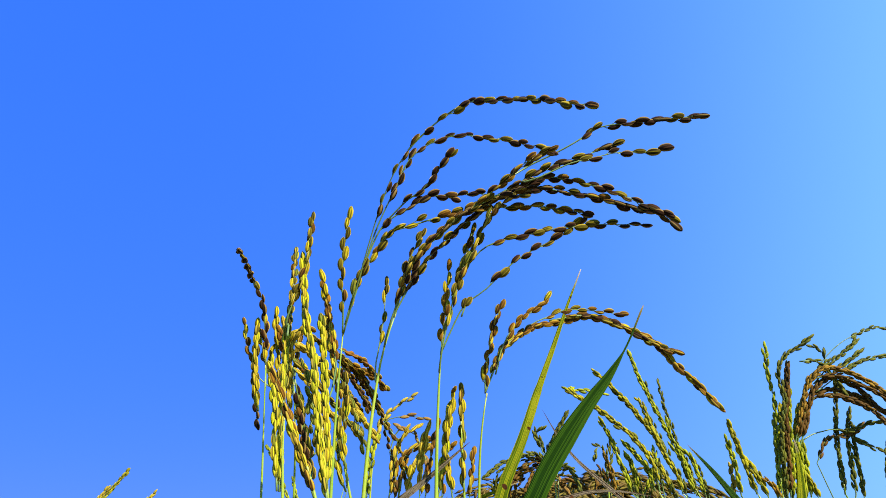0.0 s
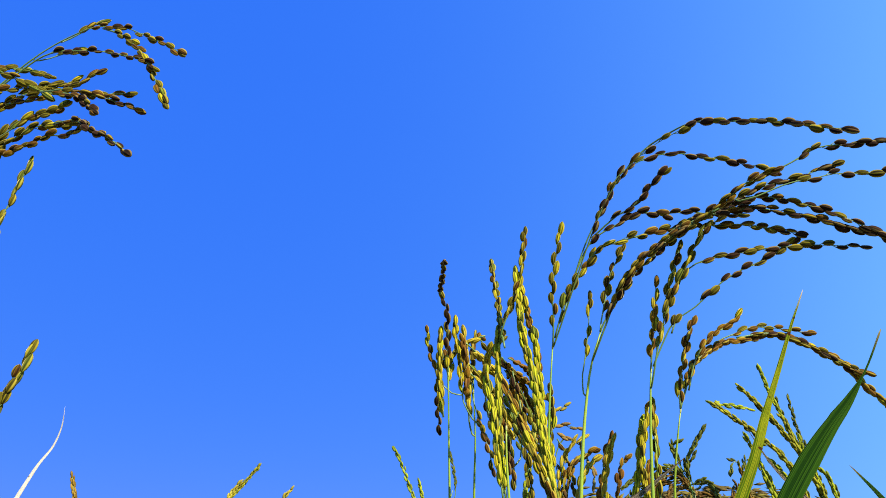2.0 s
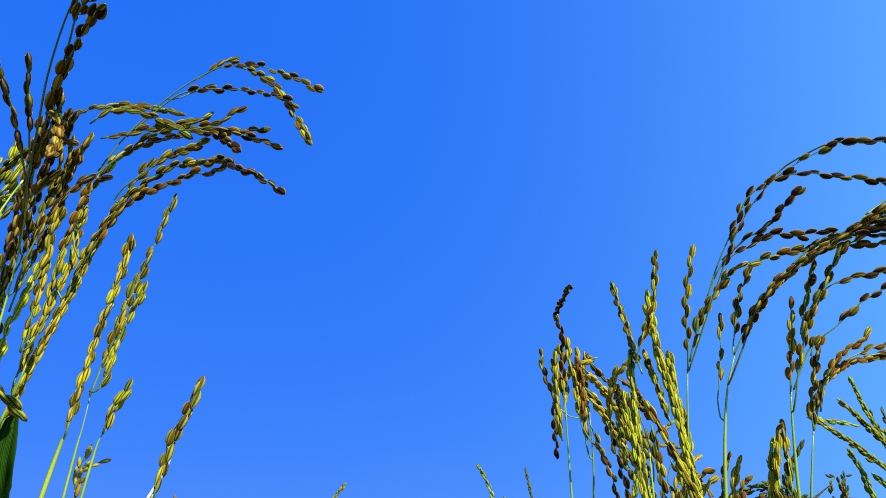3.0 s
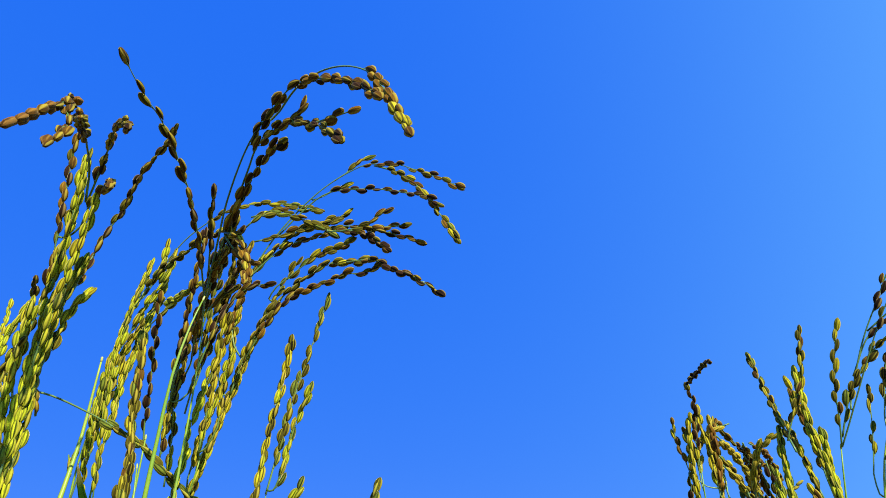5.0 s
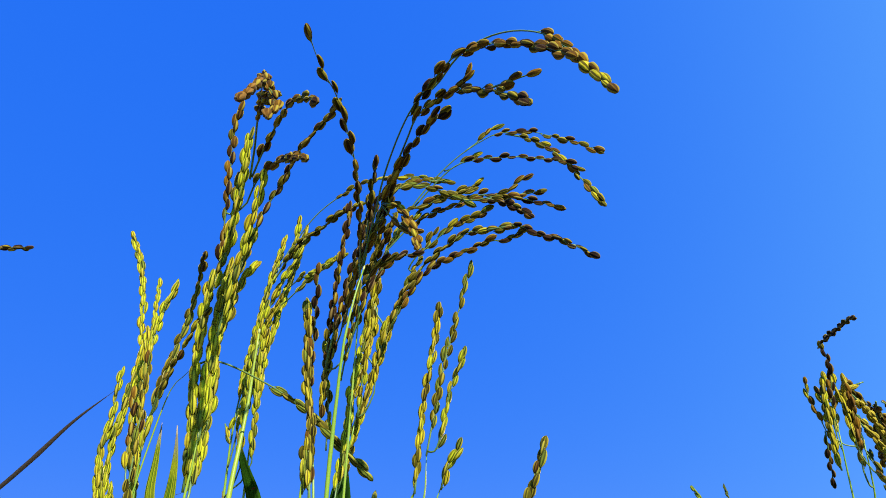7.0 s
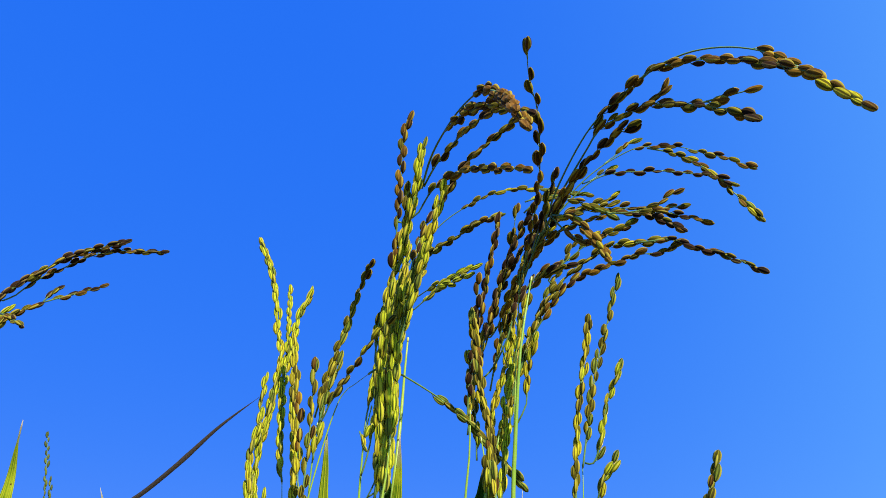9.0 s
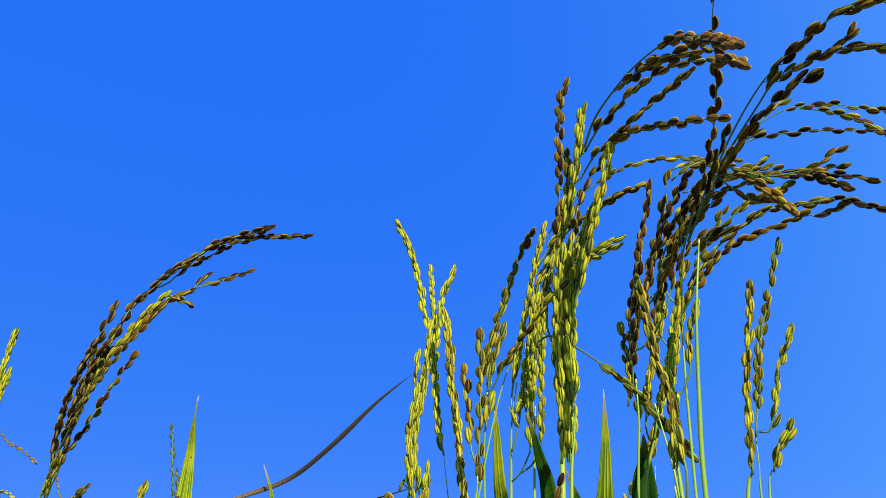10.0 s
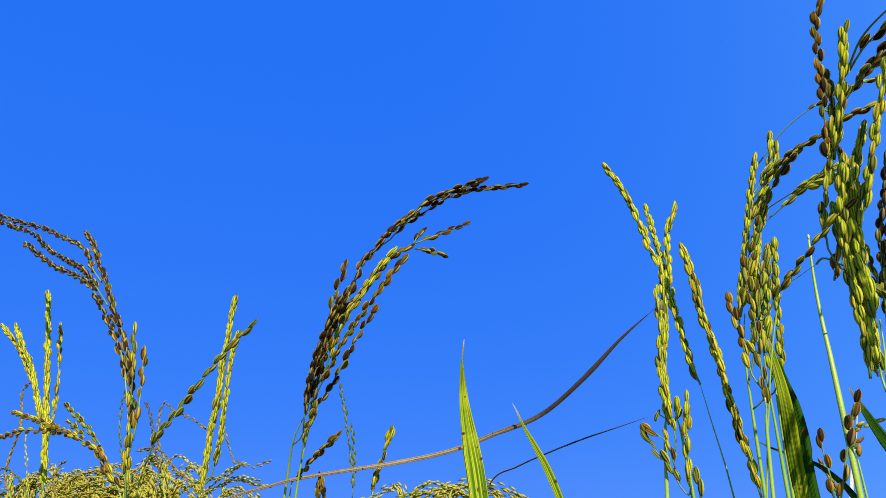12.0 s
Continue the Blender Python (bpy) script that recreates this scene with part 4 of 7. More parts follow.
branch(plant, "ol", [(0.1050, 0.7322, 0.8619), (0.0913, 0.7250, 0.8794), (0.0771, 0.7204, 0.8785), (0.0639, 0.7161, 0.8748), (0.0485, 0.7104, 0.8666)], 0.05, 1.20, 0.88, far_off=True)
branch(plant, "br", [(0.1061, 0.7322, 0.8618), (0.0931, 0.7246, 0.8762), (0.0784, 0.7186, 0.8694), (0.0631, 0.7108, 0.8560)], 0.05, 1.80, 0.88, far_off=True)
branch(plant, "br", [(0.1064, 0.7322, 0.8592), (0.0956, 0.7207, 0.8693), (0.0860, 0.7116, 0.8601)], 0.05, 1.80, 0.88, far_off=True)
branch(plant, "ol", [(0.1057, 0.7322, 0.8629), (0.1158, 0.7220, 0.8681), (0.1222, 0.7127, 0.8596)], 0.05, 1.20, 0.88, far_off=True)
branch(plant, "ol", [(0.0967, 0.7320, 0.8829), (0.0941, 0.7270, 0.8914), (0.0914, 0.7220, 0.8998)], 0.05, 1.20, 0.88, far_off=True)
plant = stalk("arching rice stalk with spaced dull olive grains far behind leaves", "distant rice stalks", [(0.1544, 0.7536, 0.8437), (0.1554, 0.7537, 0.8599), (0.1557, 0.7538, 0.8706)], 1.00)
branch(plant, "ol", [(0.1550, 0.7538, 0.8653), (0.1549, 0.7489, 0.8862), (0.1498, 0.7470, 0.8916), (0.1434, 0.7435, 0.8779)], 0.05, 2.00, 0.88, far_off=True)
branch(plant, "ol", [(0.1550, 0.7538, 0.8653), (0.1615, 0.7540, 0.8811), (0.1607, 0.7541, 0.8921), (0.1678, 0.7543, 0.8946)], 0.05, 2.00, 0.88, far_off=True)
branch(plant, "br", [(0.1536, 0.7537, 0.8547), (0.1513, 0.7506, 0.8651), (0.1474, 0.7486, 0.8703), (0.1419, 0.7433, 0.8516)], 0.05, 2.80, 0.88, far_off=True)
branch(plant, "br", [(0.1584, 0.7638, 0.8534), (0.1563, 0.7578, 0.8635), (0.1503, 0.7536, 0.8675)], 0.05, 1.40, 0.88, far_off=True)
plant = stalk("upright rice stalk with dense dull olive grains in a nodding clump", "nodding rice stalks", [(0.2834, 0.6556, 0.8302), (0.2828, 0.6535, 0.8349), (0.2827, 0.6499, 0.8434)], 1.00)
branch(plant, "gn", [(0.2846, 0.6561, 0.8349), (0.2859, 0.6516, 0.8632), (0.2885, 0.6479, 0.8887), (0.2900, 0.6450, 0.9126), (0.2888, 0.6428, 0.9320), (0.2906, 0.6401, 0.9575)], 0.02, 2.00, 0.88, far_off=True)
branch(plant, "ol", [(0.2870, 0.6552, 0.8294), (0.2879, 0.6500, 0.8553), (0.2904, 0.6452, 0.8819), (0.2968, 0.6409, 0.9089), (0.2957, 0.6377, 0.9300), (0.3042, 0.6357, 0.9437), (0.3165, 0.6340, 0.9504), (0.3294, 0.6322, 0.9596)], 0.03, 2.60, 0.88, far_off=True)
branch(plant, "br", [(0.2897, 0.6557, 0.8299), (0.2938, 0.6506, 0.8657), (0.2966, 0.6472, 0.8931), (0.3023, 0.6448, 0.9163), (0.3070, 0.6430, 0.9354)], 0.03, 3.60, 0.88, far_off=True)
plant = stalk("arching rice stalk with dense brown grains in a nodding clump", "nodding rice stalks", [(0.3022, 0.6680, 0.8304), (0.3028, 0.6656, 0.8487), (0.3043, 0.6629, 0.8669)], 1.00)
branch(plant, "or", [(0.3048, 0.6628, 0.8716), (0.3161, 0.6580, 0.9027), (0.3254, 0.6546, 0.9237), (0.3409, 0.6529, 0.9345), (0.3574, 0.6522, 0.9313), (0.3719, 0.6521, 0.9224), (0.3843, 0.6520, 0.9115), (0.4005, 0.6510, 0.8969)], 0.05, 4.40, 0.88, far_off=True)
branch(plant, "br", [(0.3062, 0.6628, 0.8715), (0.3168, 0.6585, 0.8970), (0.3264, 0.6561, 0.9097), (0.3416, 0.6549, 0.9115), (0.3590, 0.6540, 0.9055), (0.3714, 0.6535, 0.8970), (0.3788, 0.6528, 0.8870), (0.3875, 0.6507, 0.8681)], 0.05, 3.60, 0.88, far_off=True)
branch(plant, "br", [(0.3061, 0.6630, 0.8669), (0.3160, 0.6617, 0.8851), (0.3298, 0.6583, 0.9179), (0.3485, 0.6579, 0.9267), (0.3675, 0.6590, 0.9160), (0.3813, 0.6600, 0.8959)], 0.10, 3.20, 0.88, far_off=True)
branch(plant, "ol", [(0.3259, 0.6604, 0.9186), (0.3442, 0.6614, 0.9431), (0.3653, 0.6637, 0.9597), (0.3870, 0.6669, 0.9694), (0.4029, 0.6694, 0.9735), (0.4263, 0.6722, 0.9675)], 0.55, 1.60, 0.88, far_off=True)
branch(plant, "ol", [(0.3317, 0.6603, 0.9233), (0.3495, 0.6584, 0.9394), (0.3668, 0.6576, 0.9521), (0.3786, 0.6575, 0.9607)], 0.30, 2.40, 0.88, far_off=True)
branch(plant, "ol", [(0.3366, 0.6605, 0.9230), (0.3803, 0.6577, 0.9518)], 0.30, 2.40, 0.88, far_off=True)
branch(plant, "ol", [(0.3355, 0.6608, 0.9181), (0.3577, 0.6598, 0.9317), (0.3721, 0.6598, 0.9395), (0.3975, 0.6609, 0.9444), (0.4129, 0.6612, 0.9390)], 0.30, 2.00, 0.88, far_off=True)
branch(plant, "gn", [(0.3020, 0.6680, 0.8354), (0.3049, 0.6653, 0.8579), (0.3063, 0.6627, 0.8762)], 0.02, 3.60, 0.88, far_off=True)
branch(plant, "go", [(0.2878, 0.6626, 0.8274), (0.2976, 0.6556, 0.9067)], 0.02, 3.20, 0.88, far_off=True)
branch(plant, "gn", [(0.2955, 0.6678, 0.8276), (0.2999, 0.6645, 0.8580), (0.3031, 0.6606, 0.8856), (0.3076, 0.6550, 0.9184)], 0.02, 3.20, 0.88, far_off=True)
branch(plant, "go", [(0.3006, 0.6680, 0.8273), (0.3042, 0.6664, 0.8535), (0.3079, 0.6641, 0.8812), (0.3156, 0.6609, 0.9068)], 0.02, 3.20, 0.88, far_off=True)
branch(plant, "gn", [(0.3061, 0.6681, 0.8272), (0.3075, 0.6654, 0.8532), (0.3087, 0.6628, 0.8737)], 0.02, 3.60, 0.88, far_off=True)
branch(plant, "gn", [(0.2797, 0.6573, 0.8274), (0.2839, 0.6558, 0.8485), (0.2865, 0.6542, 0.8688), (0.2883, 0.6514, 0.8918)], 0.02, 3.00, 0.88, far_off=True)
branch(plant, "ol", [(0.3318, 0.6548, 0.9319), (0.3447, 0.6550, 0.9414), (0.3423, 0.6547, 0.9517), (0.3326, 0.6544, 0.9564)], 0.05, 2.00, 0.88, far_off=True)
branch(plant, "ol", [(0.3221, 0.6543, 0.9426), (0.3366, 0.6547, 0.9418), (0.3478, 0.6557, 0.9272), (0.3562, 0.6573, 0.9112)], 0.05, 2.40, 0.88, far_off=True)
branch(plant, "br", [(0.3043, 0.6502, 0.9126), (0.3049, 0.6470, 0.9265), (0.3091, 0.6441, 0.9405)], 0.02, 4.00, 0.88, far_off=True)
plant = stalk("arching rice stalk with spaced dull olive grains in a nodding clump", "nodding rice stalks", [(0.3483, 0.6895, 0.8303), (0.3469, 0.6881, 0.8326), (0.3459, 0.6844, 0.8397)], 1.00)
branch(plant, "ol", [(0.3470, 0.6894, 0.8326), (0.3485, 0.6869, 0.8572), (0.3498, 0.6842, 0.8818), (0.3556, 0.6800, 0.9112), (0.3585, 0.6772, 0.9308)], 0.02, 2.60, 0.88, far_off=True)
branch(plant, "ol", [(0.3560, 0.6897, 0.8323), (0.3576, 0.6864, 0.8567), (0.3580, 0.6834, 0.8774), (0.3651, 0.6790, 0.9044)], 0.02, 2.40, 0.88, far_off=True)
branch(plant, "br", [(0.3258, 0.6788, 0.8586), (0.3386, 0.6789, 0.8776), (0.3574, 0.6795, 0.8812), (0.3798, 0.6803, 0.8924)], 0.05, 2.00, 0.88, far_off=True)
plant = stalk("upright rice stalk with spaced green-gold grains beside a nodding clump", "distant rice stalks", [(0.2559, 0.6266, 0.8289), (0.2553, 0.6266, 0.8302), (0.2545, 0.6266, 0.8328)], 1.00)
branch(plant, "go", [(0.2542, 0.6266, 0.8315), (0.2368, 0.6061, 0.8862)], 0.02, 3.00, 0.88, far_off=True)
branch(plant, "gn", [(0.2418, 0.6262, 0.8308), (0.2400, 0.6192, 0.8464), (0.2373, 0.6137, 0.8583), (0.2324, 0.6060, 0.8749)], 0.02, 2.40, 0.88, far_off=True)
branch(plant, "go", [(0.2625, 0.6268, 0.8291), (0.2553, 0.6216, 0.8438), (0.2481, 0.6165, 0.8586)], 0.02, 2.60, 0.88, far_off=True)
plant = stalk("upright rice stalk with spaced yellow-green grains just topping the field", "distant rice stalks", [(-0.1522, 0.7927, 0.8377), (-0.1549, 0.7926, 0.8434), (-0.1575, 0.7925, 0.8480)], 1.00)
branch(plant, "gn", [(-0.1595, 0.7926, 0.8377), (-0.1664, 0.7922, 0.8549), (-0.1739, 0.7917, 0.8814)], 0.05, 2.40, 0.88, far_off=True)
branch(plant, "gn", [(-0.1714, 0.7922, 0.8465), (-0.1835, 0.7872, 0.8755), (-0.1910, 0.7838, 0.8962), (-0.2005, 0.7807, 0.9142)], 0.05, 2.00, 0.88, far_off=True)
plant = stalk("upright rice stalk with dense straw-yellow grains just topping the field", "distant rice stalks", [(-0.3906, 0.7747, 0.8354), (-0.3896, 0.7750, 0.8401), (-0.3877, 0.7754, 0.8435)], 1.00)
branch(plant, "go", [(-0.3878, 0.7760, 0.8420), (-0.3829, 0.7774, 0.8588), (-0.3708, 0.7788, 0.8737), (-0.3524, 0.7800, 0.8968)], 0.02, 3.00, 0.79, far_off=True)
branch(plant, "pl", [(-0.3885, 0.7752, 0.8413), (-0.3828, 0.7765, 0.8619), (-0.3708, 0.7774, 0.8795)], 0.02, 3.60, 0.79, far_off=True)
branch(plant, "pl", [(-0.3888, 0.7752, 0.8424), (-0.3842, 0.7763, 0.8590), (-0.3797, 0.7769, 0.8698)], 0.02, 3.60, 0.79, far_off=True)
plant = stalk("upright rice stalk with spaced straw-yellow grains just topping the field", "distant rice stalks", [(-0.3137, 0.7267, 0.8300), (-0.3126, 0.7269, 0.8337), (-0.3113, 0.7272, 0.8371)], 0.80)
branch(plant, "pl", [(-0.3124, 0.7271, 0.8365), (-0.3069, 0.7278, 0.8475), (-0.3010, 0.7281, 0.8574), (-0.2931, 0.7279, 0.8668)], 0.02, 2.60, 0.79, far_off=True)
plant = stalk("upright rice stalk with dense orange-brown grains just topping the field", "distant rice stalks", [(-0.4340, 0.5876, 0.8208), (-0.4348, 0.5875, 0.8240), (-0.4355, 0.5875, 0.8267)], 0.80)
branch(plant, "or", [(-0.4354, 0.5875, 0.8263), (-0.4382, 0.5873, 0.8414), (-0.4423, 0.5871, 0.8531), (-0.4464, 0.5869, 0.8649)], 0.02, 3.20, 0.79, far_off=True)
plant = stalk("upright rice stalk with spaced dull olive grains just topping the field", "distant rice stalks", [(-0.1666, 0.9923, 0.8767), (-0.1650, 0.9922, 0.8825), (-0.1634, 0.9922, 0.8875)], 1.00)
branch(plant, "ol", [(-0.1589, 0.9923, 0.8840), (-0.1602, 0.9921, 0.9058), (-0.1663, 0.9916, 0.9391)], 0.05, 2.40, 0.79, far_off=True)
plant = stalk("arching rice stalk with spaced brown grains in the tallest clump", "tall rice stalks", [(-0.3337, 0.2095, 0.8560), (-0.3319, 0.2079, 0.8751), (-0.3302, 0.2068, 0.8924), (-0.3270, 0.2050, 0.9202), (-0.3234, 0.2069, 0.9439), (-0.3214, 0.2107, 0.9591)], 0.95)
branch(plant, "br", [(-0.3271, 0.2194, 0.9642), (-0.3121, 0.2014, 0.9823), (-0.2997, 0.1866, 0.9971), (-0.2801, 0.1685, 1.0133), (-0.2630, 0.1568, 1.0193), (-0.2521, 0.1493, 1.0215), (-0.2377, 0.1414, 1.0173), (-0.2239, 0.1340, 1.0086), (-0.2113, 0.1266, 0.9974), (-0.2002, 0.1188, 0.9842), (-0.1957, 0.1153, 0.9783)], 0.42, 1.30)
branch(plant, "or", [(-0.2618, 0.1608, 1.0212), (-0.2506, 0.1535, 1.0257), (-0.2359, 0.1461, 1.0251), (-0.2220, 0.1396, 1.0191), (-0.2094, 0.1336, 1.0086), (-0.2016, 0.1287, 0.9966), (-0.1943, 0.1232, 0.9821), (-0.1896, 0.1192, 0.9727), (-0.1836, 0.1131, 0.9590)], 0.50, 1.10)
branch(plant, "br", [(-0.3196, 0.2125, 0.9764), (-0.3007, 0.1937, 0.9923), (-0.2867, 0.1820, 1.0009), (-0.2773, 0.1752, 1.0047), (-0.2687, 0.1690, 1.0074), (-0.2586, 0.1633, 1.0068)], 0.20, 1.50, 1.10)
branch(plant, "br", [(-0.3053, 0.1986, 0.9926), (-0.2839, 0.1769, 1.0071), (-0.2768, 0.1696, 1.0113), (-0.2671, 0.1633, 1.0113), (-0.2550, 0.1556, 1.0095), (-0.2376, 0.1454, 0.9980), (-0.2296, 0.1401, 0.9911), (-0.2218, 0.1344, 0.9819), (-0.2149, 0.1289, 0.9735)], 0.30, 1.30)
branch(plant, "br", [(-0.2601, 0.1587, 1.0097), (-0.2522, 0.1555, 1.0111), (-0.2470, 0.1528, 1.0137), (-0.2440, 0.1506, 1.0171)], 0.30, 1.00)
branch(plant, "or", [(-0.2366, 0.1437, 0.9961), (-0.2119, 0.1343, 0.9915)], 0.25, 1.00)
branch(plant, "br", [(-0.3206, 0.2099, 0.9728), (-0.2981, 0.1729, 0.9963)], 0.25, 1.00)
branch(plant, "dk", [(-0.3273, 0.2217, 0.9658), (-0.3195, 0.2131, 0.9768), (-0.3081, 0.2047, 0.9866), (-0.3008, 0.1982, 0.9944)], 0.10, 1.40, 1.10)
plant = stalk("thin rice shoot with sparse brown grains and upright tip", "tall rice stalks", [(-0.3380, 0.2374, 0.9200), (-0.3339, 0.2313, 0.9481), (-0.3301, 0.2216, 0.9694)], 0.60)
branch(plant, "br", [(-0.3277, 0.2186, 0.9662), (-0.3171, 0.1958, 0.9774), (-0.3116, 0.1831, 0.9829), (-0.3058, 0.1679, 0.9891), (-0.3026, 0.1558, 0.9939), (-0.2996, 0.1429, 0.9990), (-0.2978, 0.1300, 1.0035), (-0.2979, 0.1221, 1.0055), (-0.2963, 0.1105, 1.0082), (-0.2930, 0.0986, 1.0098)], 0.10, 0.88, 1.05)
plant = stalk("arching rice stalk with spaced olive-brown grains in the tallest clump", "tall rice stalks", [(-0.3723, 0.2878, 0.8601), (-0.3649, 0.2858, 0.8824), (-0.3603, 0.2842, 0.9005)], 1.00)
branch(plant, "go", [(-0.3713, 0.2891, 0.8652), (-0.3493, 0.2876, 0.9345), (-0.3411, 0.2857, 0.9527), (-0.3344, 0.2838, 0.9656)], 0.03, 2.08)
branch(plant, "br", [(-0.3348, 0.2796, 0.9583), (-0.3231, 0.2753, 0.9721), (-0.3122, 0.2719, 0.9810), (-0.2969, 0.2687, 0.9857), (-0.2842, 0.2661, 0.9874), (-0.2722, 0.2635, 0.9891), (-0.2603, 0.2611, 0.9881), (-0.2477, 0.2583, 0.9910)], 0.05, 1.10)
branch(plant, "ob", [(-0.3479, 0.2850, 0.9336), (-0.3391, 0.2812, 0.9563), (-0.3269, 0.2772, 0.9745), (-0.3131, 0.2738, 0.9872), (-0.3003, 0.2715, 0.9943), (-0.2898, 0.2697, 0.9995), (-0.2776, 0.2679, 0.9995), (-0.2659, 0.2662, 0.9976), (-0.2544, 0.2645, 0.9968)], 0.05, 1.30)
branch(plant, "dk", [(-0.2655, 0.2600, 0.9948), (-0.2520, 0.2561, 0.9920), (-0.2430, 0.2535, 0.9848), (-0.2325, 0.2505, 0.9789), (-0.2225, 0.2477, 0.9714), (-0.2106, 0.2442, 0.9614)], 0.05, 1.20, 0.95)
branch(plant, "ob", [(-0.3362, 0.2828, 0.9672), (-0.3227, 0.2797, 0.9894), (-0.3143, 0.2782, 1.0021), (-0.3072, 0.2773, 1.0109)], 0.20, 1.00)
branch(plant, "ob", [(-0.3512, 0.2805, 0.9769), (-0.3384, 0.2799, 1.0087), (-0.3230, 0.2811, 1.0251), (-0.3130, 0.2820, 1.0323), (-0.2991, 0.2830, 1.0360), (-0.2867, 0.2835, 1.0396), (-0.2807, 0.2837, 1.0431)], 0.20, 1.20)
branch(plant, "br", [(-0.3359, 0.2699, 0.9989), (-0.3208, 0.2708, 1.0128), (-0.3092, 0.2717, 1.0184), (-0.2989, 0.2724, 1.0204), (-0.2891, 0.2728, 1.0235), (-0.2792, 0.2730, 1.0256), (-0.2674, 0.2731, 1.0233), (-0.2299, 0.2740, 1.0084)], 0.15, 1.20)
branch(plant, "ob", [(-0.3342, 0.2551, 1.0228), (-0.3250, 0.2549, 1.0295), (-0.3120, 0.2585, 1.0313), (-0.2977, 0.2635, 1.0267), (-0.2835, 0.2681, 1.0205), (-0.2703, 0.2680, 1.0181)], 0.06, 1.10)
branch(plant, "ob", [(-0.3296, 0.2601, 1.0162), (-0.3171, 0.2629, 1.0192), (-0.3038, 0.2655, 1.0232), (-0.2907, 0.2687, 1.0259), (-0.2797, 0.2706, 1.0295)], 0.06, 1.00)
branch(plant, "ob", [(-0.3347, 0.2611, 1.0339), (-0.3184, 0.2643, 1.0385), (-0.3054, 0.2687, 1.0388), (-0.2946, 0.2731, 1.0376)], 0.06, 1.00)
branch(plant, "br", [(-0.2755, 0.2599, 1.0149), (-0.2613, 0.2583, 1.0152), (-0.2511, 0.2569, 1.0198), (-0.2435, 0.2559, 1.0219)], 0.20, 1.00)
branch(plant, "ob", [(-0.2745, 0.2752, 1.0230), (-0.2404, 0.2794, 1.0246)], 0.30, 1.00)
branch(plant, "dk", [(-0.2775, 0.2689, 1.0208), (-0.2672, 0.2661, 1.0161), (-0.2569, 0.2631, 1.0087), (-0.2445, 0.2594, 0.9977)], 0.10, 1.10)
branch(plant, "ob", [(-0.3205, 0.2749, 0.9926), (-0.3074, 0.2736, 1.0009), (-0.2963, 0.2726, 1.0078), (-0.2819, 0.2714, 1.0104), (-0.2701, 0.2701, 1.0150)], 0.15, 1.10)
branch(plant, "br", [(-0.3359, 0.2715, 1.0030), (-0.3237, 0.2699, 1.0211), (-0.3072, 0.2690, 1.0393), (-0.2921, 0.2681, 1.0512), (-0.2770, 0.2669, 1.0583), (-0.2645, 0.2656, 1.0613), (-0.2566, 0.2648, 1.0597), (-0.2426, 0.2633, 1.0556), (-0.2317, 0.2622, 1.0491), (-0.2191, 0.2612, 1.0418), (-0.2037, 0.2601, 1.0301)], 0.56, 0.95, 0.90)
branch(plant, "ob", [(-0.2827, 0.2708, 1.0595), (-0.2774, 0.2712, 1.0631), (-0.2733, 0.2717, 1.0677), (-0.2637, 0.2723, 1.0713)], 0.20, 1.00)
branch(plant, "ob", [(-0.2592, 0.2655, 1.0595), (-0.2469, 0.2636, 1.0525), (-0.2357, 0.2619, 1.0432), (-0.2270, 0.2604, 1.0327), (-0.2052, 0.2575, 0.9958)], 0.10, 1.10, 0.90)
branch(plant, "dk", [(-0.3208, 0.2691, 1.0221), (-0.3073, 0.2680, 1.0345), (-0.2921, 0.2665, 1.0448), (-0.2794, 0.2652, 1.0460), (-0.2713, 0.2642, 1.0444), (-0.2550, 0.2621, 1.0405), (-0.2398, 0.2601, 1.0347), (-0.2287, 0.2587, 1.0303), (-0.2144, 0.2572, 1.0196)], 0.35, 0.95, 0.95)
branch(plant, "ob", [(-0.2941, 0.2735, 1.0493), (-0.2865, 0.2769, 1.0554), (-0.2802, 0.2795, 1.0592)], 0.20, 1.00)
branch(plant, "or", [(-0.3575, 0.2823, 0.9516), (-0.3390, 0.2719, 0.9958)], 0.05, 1.40)
branch(plant, "go", [(-0.3697, 0.2890, 0.8898), (-0.3655, 0.2895, 0.9143), (-0.3602, 0.2893, 0.9321), (-0.3537, 0.2881, 0.9545), (-0.3518, 0.2861, 0.9737), (-0.3489, 0.2844, 0.9882)], 0.05, 1.56)
branch(plant, "or", [(-0.3063, 0.1982, 0.9863), (-0.2976, 0.1940, 0.9815), (-0.2904, 0.1899, 0.9719), (-0.2849, 0.1860, 0.9624), (-0.2811, 0.1818, 0.9536), (-0.2790, 0.1774, 0.9475)], 0.05, 2.00, 0.95)
branch(plant, "tn", [(-0.3036, 0.1992, 0.9806), (-0.2982, 0.1987, 0.9739), (-0.2916, 0.1976, 0.9690), (-0.2839, 0.1960, 0.9658)], 0.05, 1.50, 0.90)
branch(plant, "br", [(-0.3252, 0.2213, 0.9574), (-0.3193, 0.2202, 0.9633), (-0.3113, 0.2165, 0.9646), (-0.3042, 0.2130, 0.9649)], 0.05, 1.60, 0.95)
plant = stalk("arching rice stalk with spaced dark brown grains in the tallest clump", "tall rice stalks", [(-0.3688, 0.2443, 0.8477), (-0.3646, 0.2415, 0.8792), (-0.3639, 0.2412, 0.9018)], 1.00)
